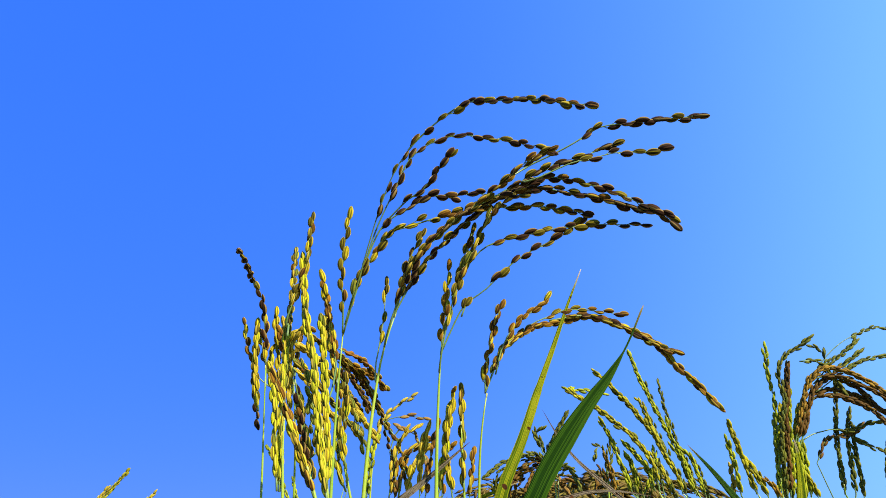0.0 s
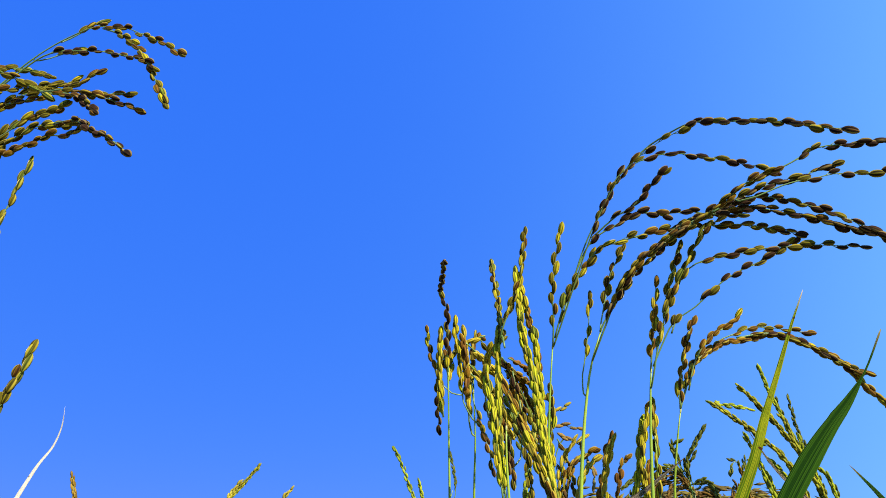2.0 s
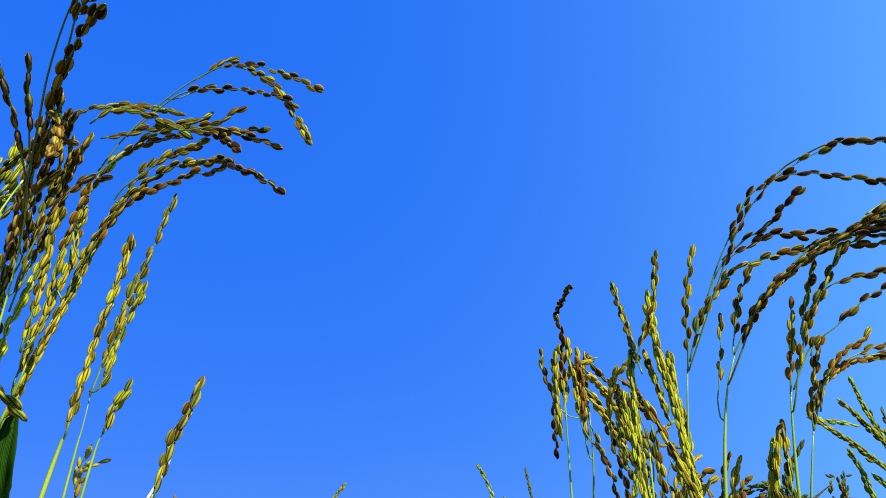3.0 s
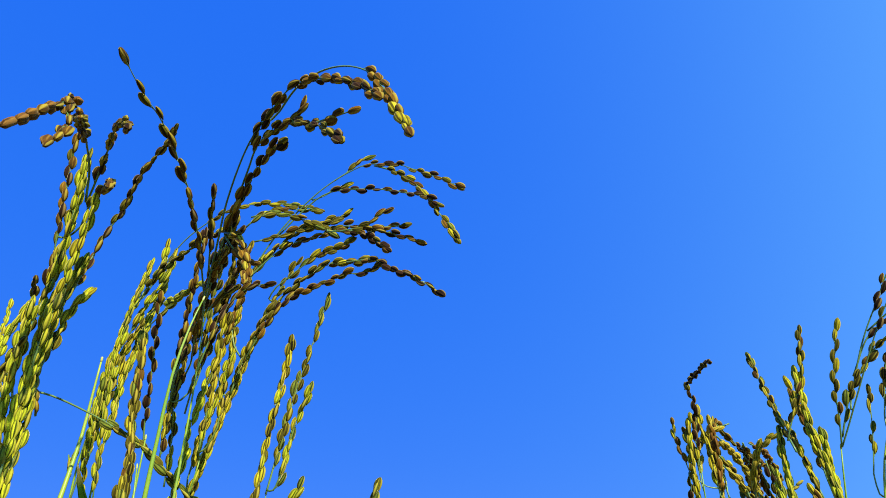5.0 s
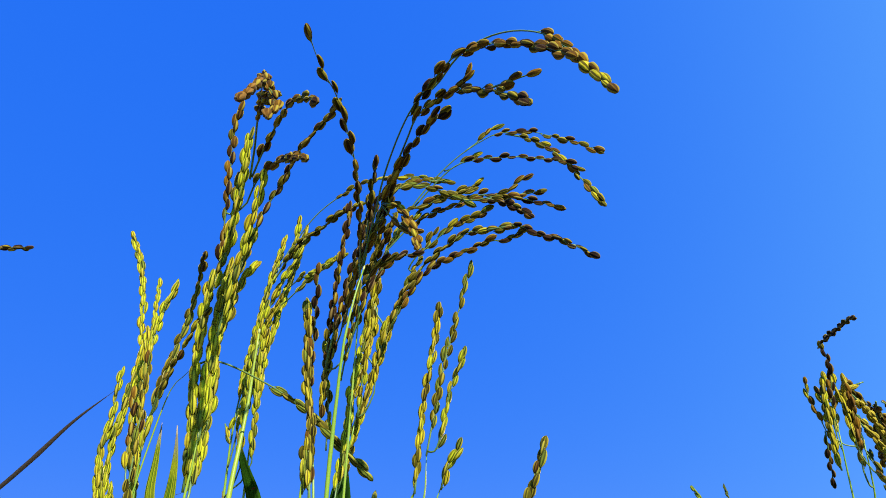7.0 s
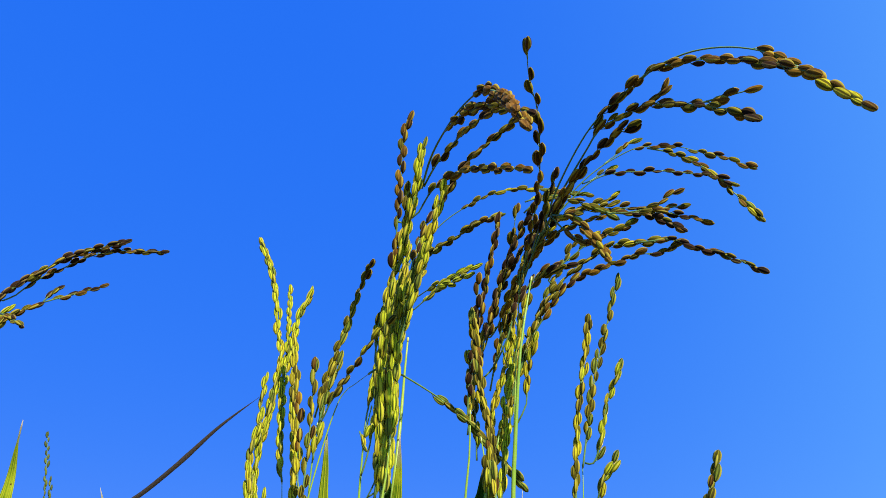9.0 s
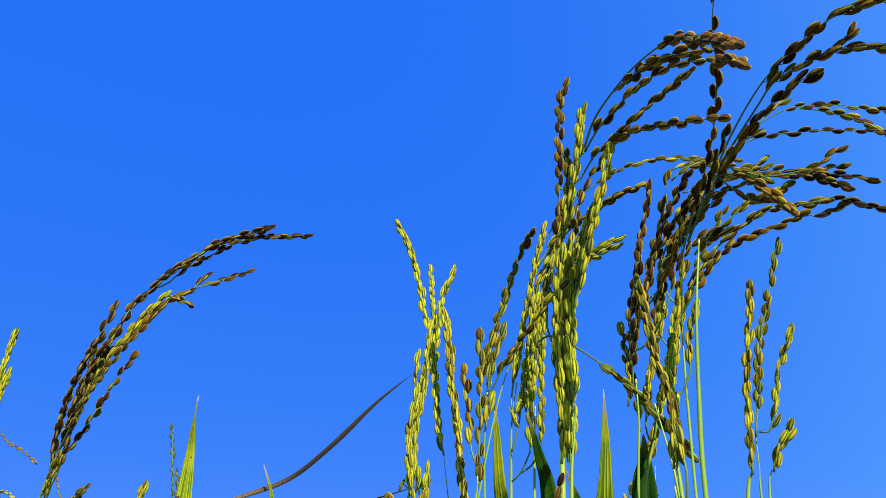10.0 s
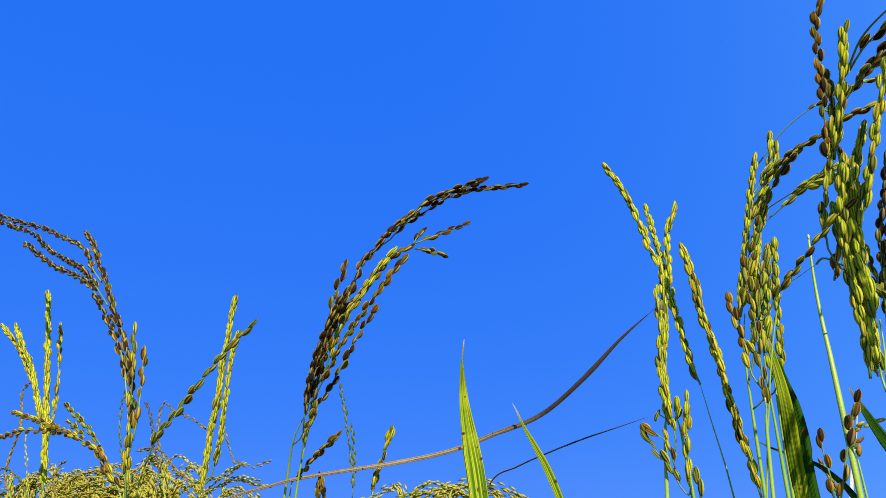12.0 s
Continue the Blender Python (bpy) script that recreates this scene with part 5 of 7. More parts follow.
branch(plant, "dk", [(-0.3723, 0.2670, 0.9111), (-0.3706, 0.2648, 0.9208), (-0.3661, 0.2583, 0.9446), (-0.3615, 0.2532, 0.9594), (-0.3556, 0.2457, 0.9781), (-0.3488, 0.2390, 0.9953), (-0.3435, 0.2330, 1.0127)], 0.05, 1.30)
branch(plant, "dk", [(-0.3616, 0.2637, 0.9462), (-0.3490, 0.2489, 0.9692), (-0.3348, 0.2361, 0.9848), (-0.3229, 0.2275, 0.9935), (-0.3101, 0.2189, 1.0012)], 0.05, 1.30)
branch(plant, "br", [(-0.3496, 0.2471, 0.9498), (-0.3339, 0.2268, 0.9659), (-0.3200, 0.2130, 0.9738), (-0.3060, 0.2008, 0.9782)], 0.05, 1.20)
branch(plant, "br", [(-0.3455, 0.2617, 0.9638), (-0.3344, 0.2488, 0.9801), (-0.3254, 0.2408, 0.9878), (-0.3189, 0.2355, 0.9920)], 0.05, 1.40)
branch(plant, "dk", [(-0.3617, 0.2525, 0.9346), (-0.3528, 0.2480, 0.9615), (-0.3412, 0.2405, 0.9853), (-0.3286, 0.2309, 1.0023), (-0.3197, 0.2251, 1.0093)], 0.10, 1.10)
branch(plant, "br", [(-0.3552, 0.2623, 0.9338), (-0.3467, 0.2584, 0.9596), (-0.3367, 0.2517, 0.9803), (-0.3259, 0.2442, 0.9920), (-0.3184, 0.2409, 1.0044)], 0.10, 1.20)
branch(plant, "ob", [(-0.3596, 0.2628, 0.9514), (-0.3524, 0.2589, 0.9759), (-0.3445, 0.2535, 0.9925), (-0.3375, 0.2425, 1.0072), (-0.3331, 0.2378, 1.0195)], 0.25, 1.00)
branch(plant, "dk", [(-0.3453, 0.2498, 0.9427), (-0.3372, 0.2481, 0.9639), (-0.3271, 0.2464, 0.9759), (-0.3158, 0.2438, 0.9792), (-0.3036, 0.2435, 0.9792)], 0.15, 1.10)
branch(plant, "ob", [(-0.3593, 0.2627, 0.9183), (-0.3530, 0.2588, 0.9422), (-0.3441, 0.2506, 0.9645), (-0.3316, 0.2442, 0.9869), (-0.3235, 0.2348, 0.9997)], 0.10, 1.10)
branch(plant, "go", [(-0.3498, 0.2662, 0.8981), (-0.3465, 0.2635, 0.9170), (-0.3428, 0.2599, 0.9378), (-0.3374, 0.2526, 0.9557), (-0.3315, 0.2489, 0.9676)], 0.05, 1.44)
branch(plant, "ob", [(-0.3742, 0.2679, 0.8961), (-0.3699, 0.2638, 0.9183), (-0.3650, 0.2613, 0.9381), (-0.3594, 0.2546, 0.9551)], 0.05, 1.30)
branch(plant, "go", [(-0.3394, 0.2645, 0.9103), (-0.3370, 0.2620, 0.9280), (-0.3330, 0.2579, 0.9389), (-0.3300, 0.2555, 0.9457)], 0.10, 1.08)
plant = stalk("upright rice stalk with sparse yellow-green grains in the tallest clump", "tall rice stalks", [(-0.3493, 0.2320, 0.8442), (-0.3494, 0.2320, 0.8459), (-0.3495, 0.2321, 0.8473)], 1.00)
branch(plant, "gn", [(-0.3500, 0.2469, 0.8553), (-0.3486, 0.2491, 0.8766), (-0.3476, 0.2520, 0.8944), (-0.3492, 0.2535, 0.9039), (-0.3415, 0.2570, 0.9442)], 0.03, 1.08)
plant = stalk("upright rice stalk with dense olive-brown grains in the tallest clump", "tall rice stalks", [(-0.3445, 0.2129, 0.8516), (-0.3448, 0.2123, 0.8591), (-0.3453, 0.2119, 0.8664)], 1.00)
branch(plant, "ob", [(-0.3403, 0.2060, 0.8508), (-0.3421, 0.2063, 0.8679), (-0.3440, 0.2079, 0.8875), (-0.3474, 0.2093, 0.8994), (-0.3492, 0.2106, 0.9119), (-0.3511, 0.2118, 0.9293), (-0.3531, 0.2114, 0.9459)], 0.02, 2.40)
branch(plant, "go", [(-0.3458, 0.2090, 0.8525), (-0.3444, 0.2060, 0.8653), (-0.3430, 0.2042, 0.8749)], 0.05, 1.44)
branch(plant, "go", [(-0.3695, 0.2694, 0.8825), (-0.3703, 0.2701, 0.9069), (-0.3725, 0.2703, 0.9198), (-0.3734, 0.2703, 0.9290), (-0.3739, 0.2696, 0.9441)], 0.10, 0.96)
plant = stalk("upright rice stalk with spaced dark brown grains in the tallest clump", "tall rice stalks", [(-0.3475, 0.2219, 0.8525), (-0.3500, 0.2235, 0.8681), (-0.3532, 0.2256, 0.8845)], 0.80)
branch(plant, "dk", [(-0.3661, 0.2436, 0.8966), (-0.3644, 0.2391, 0.9086), (-0.3592, 0.2307, 0.9296), (-0.3538, 0.2215, 0.9505), (-0.3500, 0.2152, 0.9679)], 0.10, 0.90)
plant = stalk("upright rice stalk with spaced green-gold grains in the tallest clump", "tall rice stalks", [(-0.3195, 0.2720, 0.8565), (-0.3185, 0.2716, 0.8578), (-0.3177, 0.2710, 0.8598)], 1.00)
branch(plant, "go", [(-0.3175, 0.2705, 0.8579), (-0.3132, 0.2709, 0.9032), (-0.3070, 0.2701, 0.9346), (-0.3049, 0.2688, 0.9464), (-0.3027, 0.2670, 0.9581)], 0.02, 1.26)
plant = stalk("upright rice stalk with spaced dull olive grains in the tallest clump", "tall rice stalks", [(-0.3151, 0.2771, 0.8568), (-0.3144, 0.2769, 0.8612), (-0.3135, 0.2764, 0.8780)], 0.60)
branch(plant, "ol", [(-0.3133, 0.2758, 0.8774), (-0.3041, 0.2764, 0.9225), (-0.2921, 0.2735, 0.9594), (-0.2848, 0.2709, 0.9815)], 0.12, 1.15)
branch(plant, "gn", [(-0.3113, 0.2723, 0.8790), (-0.3071, 0.2717, 0.8786), (-0.2955, 0.2674, 0.9124), (-0.2912, 0.2661, 0.9199), (-0.2874, 0.2645, 0.9287)], 0.10, 1.20)
plant = stalk("upright rice stalk with spaced yellow-green grains in the tallest clump", "tall rice stalks", [(-0.3110, 0.2858, 0.8576), (-0.3105, 0.2858, 0.8589), (-0.3095, 0.2858, 0.8611)], 0.60)
branch(plant, "gn", [(-0.3084, 0.2844, 0.8610), (-0.3051, 0.2825, 0.8701), (-0.3006, 0.2814, 0.8752), (-0.2957, 0.2797, 0.8845)], 0.05, 1.32)
plant = stalk("single short olive rice spike standing apart", "tall rice stalks", [(-0.2627, 0.2612, 0.8260), (-0.2619, 0.2607, 0.8277), (-0.2612, 0.2601, 0.8291)], 0.80)
branch(plant, "ob", [(-0.2609, 0.2606, 0.8285), (-0.2587, 0.2603, 0.8393), (-0.2561, 0.2599, 0.8516), (-0.2514, 0.2598, 0.8630), (-0.2461, 0.2597, 0.8786)], 0.02, 1.50)
plant = stalk("arching rice stalk with spaced yellow-green grains in the tallest clump", "tall rice stalks", [(-0.4537, 0.2977, 0.8645), (-0.4514, 0.2957, 0.9047), (-0.4479, 0.2959, 0.9233)], 1.00)
branch(plant, "gn", [(-0.4522, 0.2987, 0.9201), (-0.4438, 0.2941, 0.9529), (-0.4359, 0.2904, 0.9815), (-0.4284, 0.2889, 1.0079), (-0.4223, 0.2890, 1.0303)], 0.03, 1.95)
branch(plant, "gn", [(-0.4453, 0.2917, 0.8993), (-0.4425, 0.2901, 0.9158), (-0.4388, 0.2886, 0.9327), (-0.4354, 0.2868, 0.9500), (-0.4318, 0.2849, 0.9676), (-0.4279, 0.2846, 0.9823)], 0.02, 1.70)
branch(plant, "gn", [(-0.4383, 0.2892, 0.8798), (-0.4349, 0.2830, 0.9050), (-0.4302, 0.2771, 0.9308), (-0.4246, 0.2713, 0.9572)], 0.02, 1.00)
branch(plant, "gn", [(-0.4314, 0.2908, 0.8830), (-0.4285, 0.2843, 0.9082), (-0.4249, 0.2779, 0.9340), (-0.4200, 0.2718, 0.9604)], 0.02, 1.00)
branch(plant, "go", [(-0.4407, 0.2909, 0.9039), (-0.4363, 0.2882, 0.9236), (-0.4305, 0.2858, 0.9438), (-0.4247, 0.2840, 0.9628)], 0.02, 1.30)
branch(plant, "gn", [(-0.4243, 0.2918, 1.0082), (-0.4153, 0.2891, 1.0215), (-0.4104, 0.2859, 1.0412)], 0.10, 1.32)
branch(plant, "ob", [(-0.4258, 0.2879, 1.0010), (-0.4060, 0.2780, 1.0154), (-0.3841, 0.2697, 1.0209), (-0.3625, 0.2615, 1.0257), (-0.3473, 0.2572, 1.0255)], 0.05, 1.30)
branch(plant, "ob", [(-0.4240, 0.2975, 1.0253), (-0.4018, 0.2917, 1.0447), (-0.3813, 0.2876, 1.0538), (-0.3637, 0.2852, 1.0584), (-0.3401, 0.2860, 1.0590), (-0.3184, 0.2893, 1.0551), (-0.3014, 0.2892, 1.0487)], 0.35, 0.90, 0.95)
branch(plant, "gn", [(-0.4369, 0.2961, 0.9781), (-0.4255, 0.2947, 1.0003), (-0.4136, 0.2933, 1.0186), (-0.4084, 0.2922, 1.0374)], 0.10, 1.44)
plant = stalk("arching rice stalk with spaced yellow-green grains in the tallest clump", "tall rice stalks", [(-0.4386, 0.2965, 0.8638), (-0.4370, 0.2948, 0.8900), (-0.4358, 0.2943, 0.9069)], 1.00)
branch(plant, "gn", [(-0.4385, 0.2980, 0.9090), (-0.4372, 0.2990, 0.9280), (-0.4373, 0.3004, 0.9484), (-0.4333, 0.3017, 0.9705), (-0.4289, 0.3023, 0.9891), (-0.4240, 0.3025, 1.0059), (-0.4199, 0.3024, 1.0213)], 0.03, 2.08)
branch(plant, "go", [(-0.4389, 0.2955, 0.9621), (-0.4308, 0.2937, 0.9760), (-0.4226, 0.2916, 0.9899)], 0.05, 1.82)
branch(plant, "gn", [(-0.4193, 0.2944, 0.9868), (-0.4092, 0.2910, 0.9919), (-0.3965, 0.2862, 0.9989), (-0.3809, 0.2813, 1.0026), (-0.3687, 0.2780, 1.0043)], 0.10, 1.08)
branch(plant, "gn", [(-0.4159, 0.2886, 0.9922), (-0.4023, 0.2795, 0.9931), (-0.3883, 0.2710, 0.9904), (-0.3673, 0.2581, 0.9893)], 0.20, 0.96)
branch(plant, "gn", [(-0.4495, 0.2848, 0.9061), (-0.4462, 0.2836, 0.9004), (-0.4422, 0.2826, 0.9068)], 0.10, 0.96)
plant = stalk("stout rice stalk packed with yellow-green grains", "tall rice stalks", [(-0.3815, 0.1750, 0.8492), (-0.3797, 0.1748, 0.8606), (-0.3785, 0.1745, 0.8743)], 0.80)
branch(plant, "gn", [(-0.3830, 0.1797, 0.8518), (-0.3815, 0.1791, 0.9075), (-0.3782, 0.1780, 0.9453), (-0.3757, 0.1774, 0.9576)], 0.02, 2.60, 1.05)
branch(plant, "gn", [(-0.3805, 0.1785, 0.8872), (-0.3792, 0.1785, 0.9050), (-0.3779, 0.1784, 0.9208), (-0.3752, 0.1782, 0.9372), (-0.3700, 0.1777, 0.9567), (-0.3638, 0.1772, 0.9722)], 0.02, 2.08)
branch(plant, "gn", [(-0.3873, 0.1806, 0.8521), (-0.3850, 0.1784, 0.8703), (-0.3852, 0.1765, 0.8847), (-0.3852, 0.1743, 0.8997), (-0.3834, 0.1722, 0.9151), (-0.3809, 0.1698, 0.9310), (-0.3776, 0.1674, 0.9472)], 0.02, 1.82)
branch(plant, "gn", [(-0.3825, 0.1817, 0.8554), (-0.3827, 0.1835, 0.8736), (-0.3822, 0.1848, 0.8888), (-0.3830, 0.1861, 0.9046), (-0.3854, 0.1871, 0.9212), (-0.3852, 0.1883, 0.9383)], 0.02, 1.44)
branch(plant, "gn", [(-0.3842, 0.1799, 0.8526), (-0.3843, 0.1829, 0.9145)], 0.02, 1.20)
branch(plant, "br", [(-0.3825, 0.1783, 0.9536), (-0.3771, 0.1690, 0.9933), (-0.3723, 0.1616, 1.0271), (-0.3679, 0.1597, 1.0366)], 0.05, 1.10)
branch(plant, "gn", [(-0.3797, 0.1773, 0.9568), (-0.3748, 0.1733, 0.9717), (-0.3699, 0.1690, 0.9866), (-0.3661, 0.1652, 1.0004), (-0.3635, 0.1623, 1.0113), (-0.3603, 0.1604, 1.0186)], 0.03, 1.82)
branch(plant, "br", [(-0.3777, 0.1868, 0.9573), (-0.3760, 0.1914, 0.9768), (-0.3704, 0.1920, 0.9925), (-0.3597, 0.1879, 1.0022), (-0.3461, 0.1789, 1.0116), (-0.3330, 0.1714, 1.0163), (-0.3216, 0.1648, 1.0184), (-0.3133, 0.1579, 1.0183), (-0.3077, 0.1529, 1.0179)], 0.05, 1.10)
branch(plant, "tn", [(-0.3654, 0.1699, 0.9971), (-0.3569, 0.1593, 1.0064), (-0.3422, 0.1399, 1.0065), (-0.3263, 0.1196, 1.0019), (-0.3099, 0.0989, 0.9899), (-0.3025, 0.0927, 0.9786), (-0.2968, 0.0895, 0.9696), (-0.2931, 0.0842, 0.9607), (-0.2895, 0.0776, 0.9515)], 0.56, 1.50, 0.98)
branch(plant, "tn", [(-0.3099, 0.0989, 0.9899), (-0.3021, 0.0865, 0.9761), (-0.2955, 0.0746, 0.9619), (-0.2907, 0.0636, 0.9492)], 0.15, 1.10, 0.98)
branch(plant, "br", [(-0.3427, 0.1407, 1.0064), (-0.3345, 0.1309, 1.0028), (-0.3257, 0.1205, 0.9980), (-0.3169, 0.1112, 0.9919), (-0.3091, 0.1042, 0.9860), (-0.3021, 0.0982, 0.9800)], 0.05, 1.30, 1.10)
branch(plant, "br", [(-0.3642, 0.1697, 0.9978), (-0.3567, 0.1643, 1.0043), (-0.3461, 0.1548, 1.0066), (-0.3366, 0.1475, 1.0079), (-0.3261, 0.1375, 1.0058), (-0.3155, 0.1288, 1.0024), (-0.3041, 0.1200, 0.9941), (-0.2951, 0.1133, 0.9847)], 0.10, 1.00)
branch(plant, "br", [(-0.3679, 0.1731, 0.9858), (-0.3585, 0.1662, 0.9925), (-0.3497, 0.1607, 0.9934), (-0.3398, 0.1549, 0.9924), (-0.3171, 0.1327, 0.9759), (-0.3060, 0.1220, 0.9669), (-0.2981, 0.1144, 0.9599)], 0.10, 0.90)
branch(plant, "gn", [(-0.3749, 0.1741, 0.9230), (-0.3542, 0.1629, 0.9790), (-0.3500, 0.1599, 0.9918)], 0.05, 1.32)
branch(plant, "go", [(-0.3821, 0.1845, 0.9191), (-0.3813, 0.1888, 0.9384), (-0.3792, 0.1926, 0.9549), (-0.3734, 0.1960, 0.9639)], 0.10, 1.32)
branch(plant, "go", [(-0.3913, 0.1815, 0.9144), (-0.3898, 0.1798, 0.9299), (-0.3835, 0.1776, 0.9511), (-0.3758, 0.1741, 0.9787), (-0.3735, 0.1709, 1.0031)], 0.05, 1.20)
branch(plant, "gn", [(-0.3800, 0.1773, 0.8726), (-0.3795, 0.1770, 0.8850), (-0.3792, 0.1762, 0.9069), (-0.3764, 0.1754, 0.9293), (-0.3728, 0.1744, 0.9492)], 0.05, 1.08)
plant = stalk("thin green side shoot strung across the stalks", "tall rice stalks", [(-0.4149, 0.1945, 0.9024), (-0.4063, 0.1911, 0.9068), (-0.3976, 0.1882, 0.9104)], 0.35)
branch(plant, "ol", [(-0.3976, 0.1882, 0.9104), (-0.3950, 0.1940, 0.9148), (-0.3913, 0.1995, 0.9151), (-0.3870, 0.2063, 0.9136), (-0.3747, 0.2264, 0.9059), (-0.3691, 0.2352, 0.9010), (-0.3661, 0.2397, 0.8980), (-0.3517, 0.2607, 0.8785), (-0.3433, 0.2727, 0.8668)], 0.36, 1.30)
plant = stalk("arching rice stalk with spaced olive-brown grains in the tallest clump", "tall rice stalks", [(-0.4303, 0.1993, 0.8426), (-0.4300, 0.1980, 0.8630), (-0.4275, 0.1959, 0.8895)], 0.80)
branch(plant, "ob", [(-0.4388, 0.2120, 0.8977), (-0.4289, 0.2064, 0.9226), (-0.4216, 0.2055, 0.9415), (-0.4106, 0.1975, 0.9591), (-0.3951, 0.1813, 0.9672)], 0.05, 1.10)
branch(plant, "ob", [(-0.4215, 0.1922, 0.8941), (-0.4142, 0.1872, 0.9025), (-0.4053, 0.1824, 0.9091), (-0.3959, 0.1771, 0.9170), (-0.3866, 0.1724, 0.9232), (-0.3758, 0.1676, 0.9296)], 0.05, 1.00)
branch(plant, "ol", [(-0.4289, 0.1995, 0.8908), (-0.4264, 0.1995, 0.9048), (-0.4216, 0.1993, 0.9186), (-0.4193, 0.1991, 0.9255)], 0.05, 1.40)
branch(plant, "gn", [(-0.4283, 0.1961, 0.8731), (-0.4274, 0.1954, 0.8783), (-0.4238, 0.1939, 0.8886)], 0.10, 0.96)
plant = stalk("upright rice stalk with spaced olive-brown grains in the tallest clump", "tall rice stalks", [(-0.4333, 0.1961, 0.8429), (-0.4326, 0.1957, 0.8455), (-0.4322, 0.1951, 0.8503)], 0.80)
branch(plant, "ob", [(-0.4325, 0.1961, 0.8468), (-0.4302, 0.1941, 0.8868), (-0.4295, 0.1912, 0.9217)], 0.02, 1.00)
branch(plant, "or", [(-0.4364, 0.1977, 0.8639), (-0.4408, 0.1979, 0.9066)], 0.05, 1.00)
plant = stalk("upright rice stalk with spaced orange-brown grains in the tallest clump", "tall rice stalks", [(-0.4029, 0.2337, 0.8542), (-0.4028, 0.2372, 0.8788), (-0.4030, 0.2413, 0.9050), (-0.4020, 0.2412, 0.9261), (-0.4003, 0.2402, 0.9453)], 1.30)
branch(plant, "or", [(-0.3922, 0.1991, 0.9044), (-0.3895, 0.1943, 0.9111), (-0.3861, 0.1885, 0.9191)], 0.05, 1.30)
plant = stalk("upright rice stalk with spaced yellow-green grains in a crowded clump", "crowded green-gold rice stalks", [(-0.4925, 0.2406, 0.8502), (-0.4915, 0.2399, 0.8533), (-0.4907, 0.2392, 0.8562)], 1.00)
branch(plant, "gn", [(-0.4907, 0.2388, 0.8524), (-0.4871, 0.2370, 0.8931), (-0.4852, 0.2374, 0.9034), (-0.4842, 0.2387, 0.9179), (-0.4833, 0.2404, 0.9332), (-0.4838, 0.2418, 0.9455), (-0.4886, 0.2436, 0.9585), (-0.4926, 0.2453, 0.9761), (-0.4976, 0.2460, 0.9943), (-0.5047, 0.2455, 1.0132), (-0.5125, 0.2448, 1.0293)], 0.01, 1.89)
branch(plant, "gn", [(-0.4893, 0.2357, 0.8498), (-0.4893, 0.2324, 0.8730), (-0.4884, 0.2313, 0.8863), (-0.4856, 0.2309, 0.8995), (-0.4857, 0.2312, 0.9137), (-0.4848, 0.2319, 0.9301)], 0.02, 1.20)
plant = stalk("upright rice stalk with dense green-gold grains in a crowded clump", "crowded green-gold rice stalks", [(-0.4464, 0.2310, 0.8057), (-0.4467, 0.2302, 0.8080), (-0.4468, 0.2298, 0.8096)], 1.00)
branch(plant, "go", [(-0.4466, 0.2288, 0.8095), (-0.4515, 0.2220, 0.8501), (-0.4567, 0.2236, 0.8883), (-0.4604, 0.2245, 0.9070), (-0.4619, 0.2252, 0.9261), (-0.4662, 0.2254, 0.9506)], 0.02, 1.95)
plant = stalk("upright rice stalk with spaced yellow-green grains in a crowded clump", "crowded green-gold rice stalks", [(-0.4617, 0.2409, 0.8095), (-0.4659, 0.2351, 0.8484), (-0.4690, 0.2352, 0.8701)], 0.60)
branch(plant, "gn", [(-0.4690, 0.2352, 0.8701), (-0.4725, 0.2359, 0.8838), (-0.4758, 0.2380, 0.9032), (-0.4794, 0.2411, 0.9240), (-0.4792, 0.2442, 0.9452), (-0.4774, 0.2469, 0.9695), (-0.4730, 0.2474, 0.9796), (-0.4707, 0.2477, 0.9892)], 0.02, 1.56)
branch(plant, "gn", [(-0.4809, 0.2453, 0.9363), (-0.4906, 0.2534, 0.9952)], 0.05, 1.08, 0.85)
plant = stalk("upright rice stalk with sparse yellow-green grains in a crowded clump", "crowded green-gold rice stalks", [(-0.4826, 0.2386, 0.8089), (-0.4828, 0.2383, 0.8117), (-0.4829, 0.2380, 0.8146)], 0.80)
branch(plant, "gn", [(-0.4821, 0.2361, 0.8150), (-0.4808, 0.2334, 0.8327), (-0.4781, 0.2311, 0.8509), (-0.4760, 0.2298, 0.8654)], 0.02, 1.20)
branch(plant, "ol", [(-0.4877, 0.2380, 0.8168), (-0.4924, 0.2374, 0.8282), (-0.4988, 0.2373, 0.8369), (-0.5047, 0.2371, 0.8514)], 0.05, 0.90)
branch(plant, "or", [(-0.4892, 0.2373, 0.8266), (-0.4914, 0.2364, 0.8405), (-0.4962, 0.2366, 0.8452), (-0.5040, 0.2370, 0.8516)], 0.10, 1.00)
branch(plant, "gn", [(-0.4863, 0.2350, 0.8413), (-0.4876, 0.2326, 0.8635), (-0.4882, 0.2310, 0.8787)], 0.10, 1.20)
branch(plant, "ol", [(-0.4783, 0.2382, 0.8100), (-0.4780, 0.2376, 0.8151), (-0.4781, 0.2367, 0.8252)], 0.05, 1.00)
plant = stalk("upright rice stalk with sparse brown grains in the tallest clump", "tall rice stalks", [(-0.4123, 0.2028, 0.8018), (-0.4123, 0.2027, 0.8034), (-0.4124, 0.2027, 0.8049)], 0.80)
branch(plant, "br", [(-0.4126, 0.2026, 0.8054), (-0.4121, 0.2020, 0.8152), (-0.4129, 0.2017, 0.8237), (-0.4122, 0.2016, 0.8358)], 0.05, 0.70)
branch(plant, "br", [(-0.4108, 0.2028, 0.8029), (-0.3988, 0.2011, 0.8380), (-0.3932, 0.2008, 0.8511)], 0.05, 0.70)
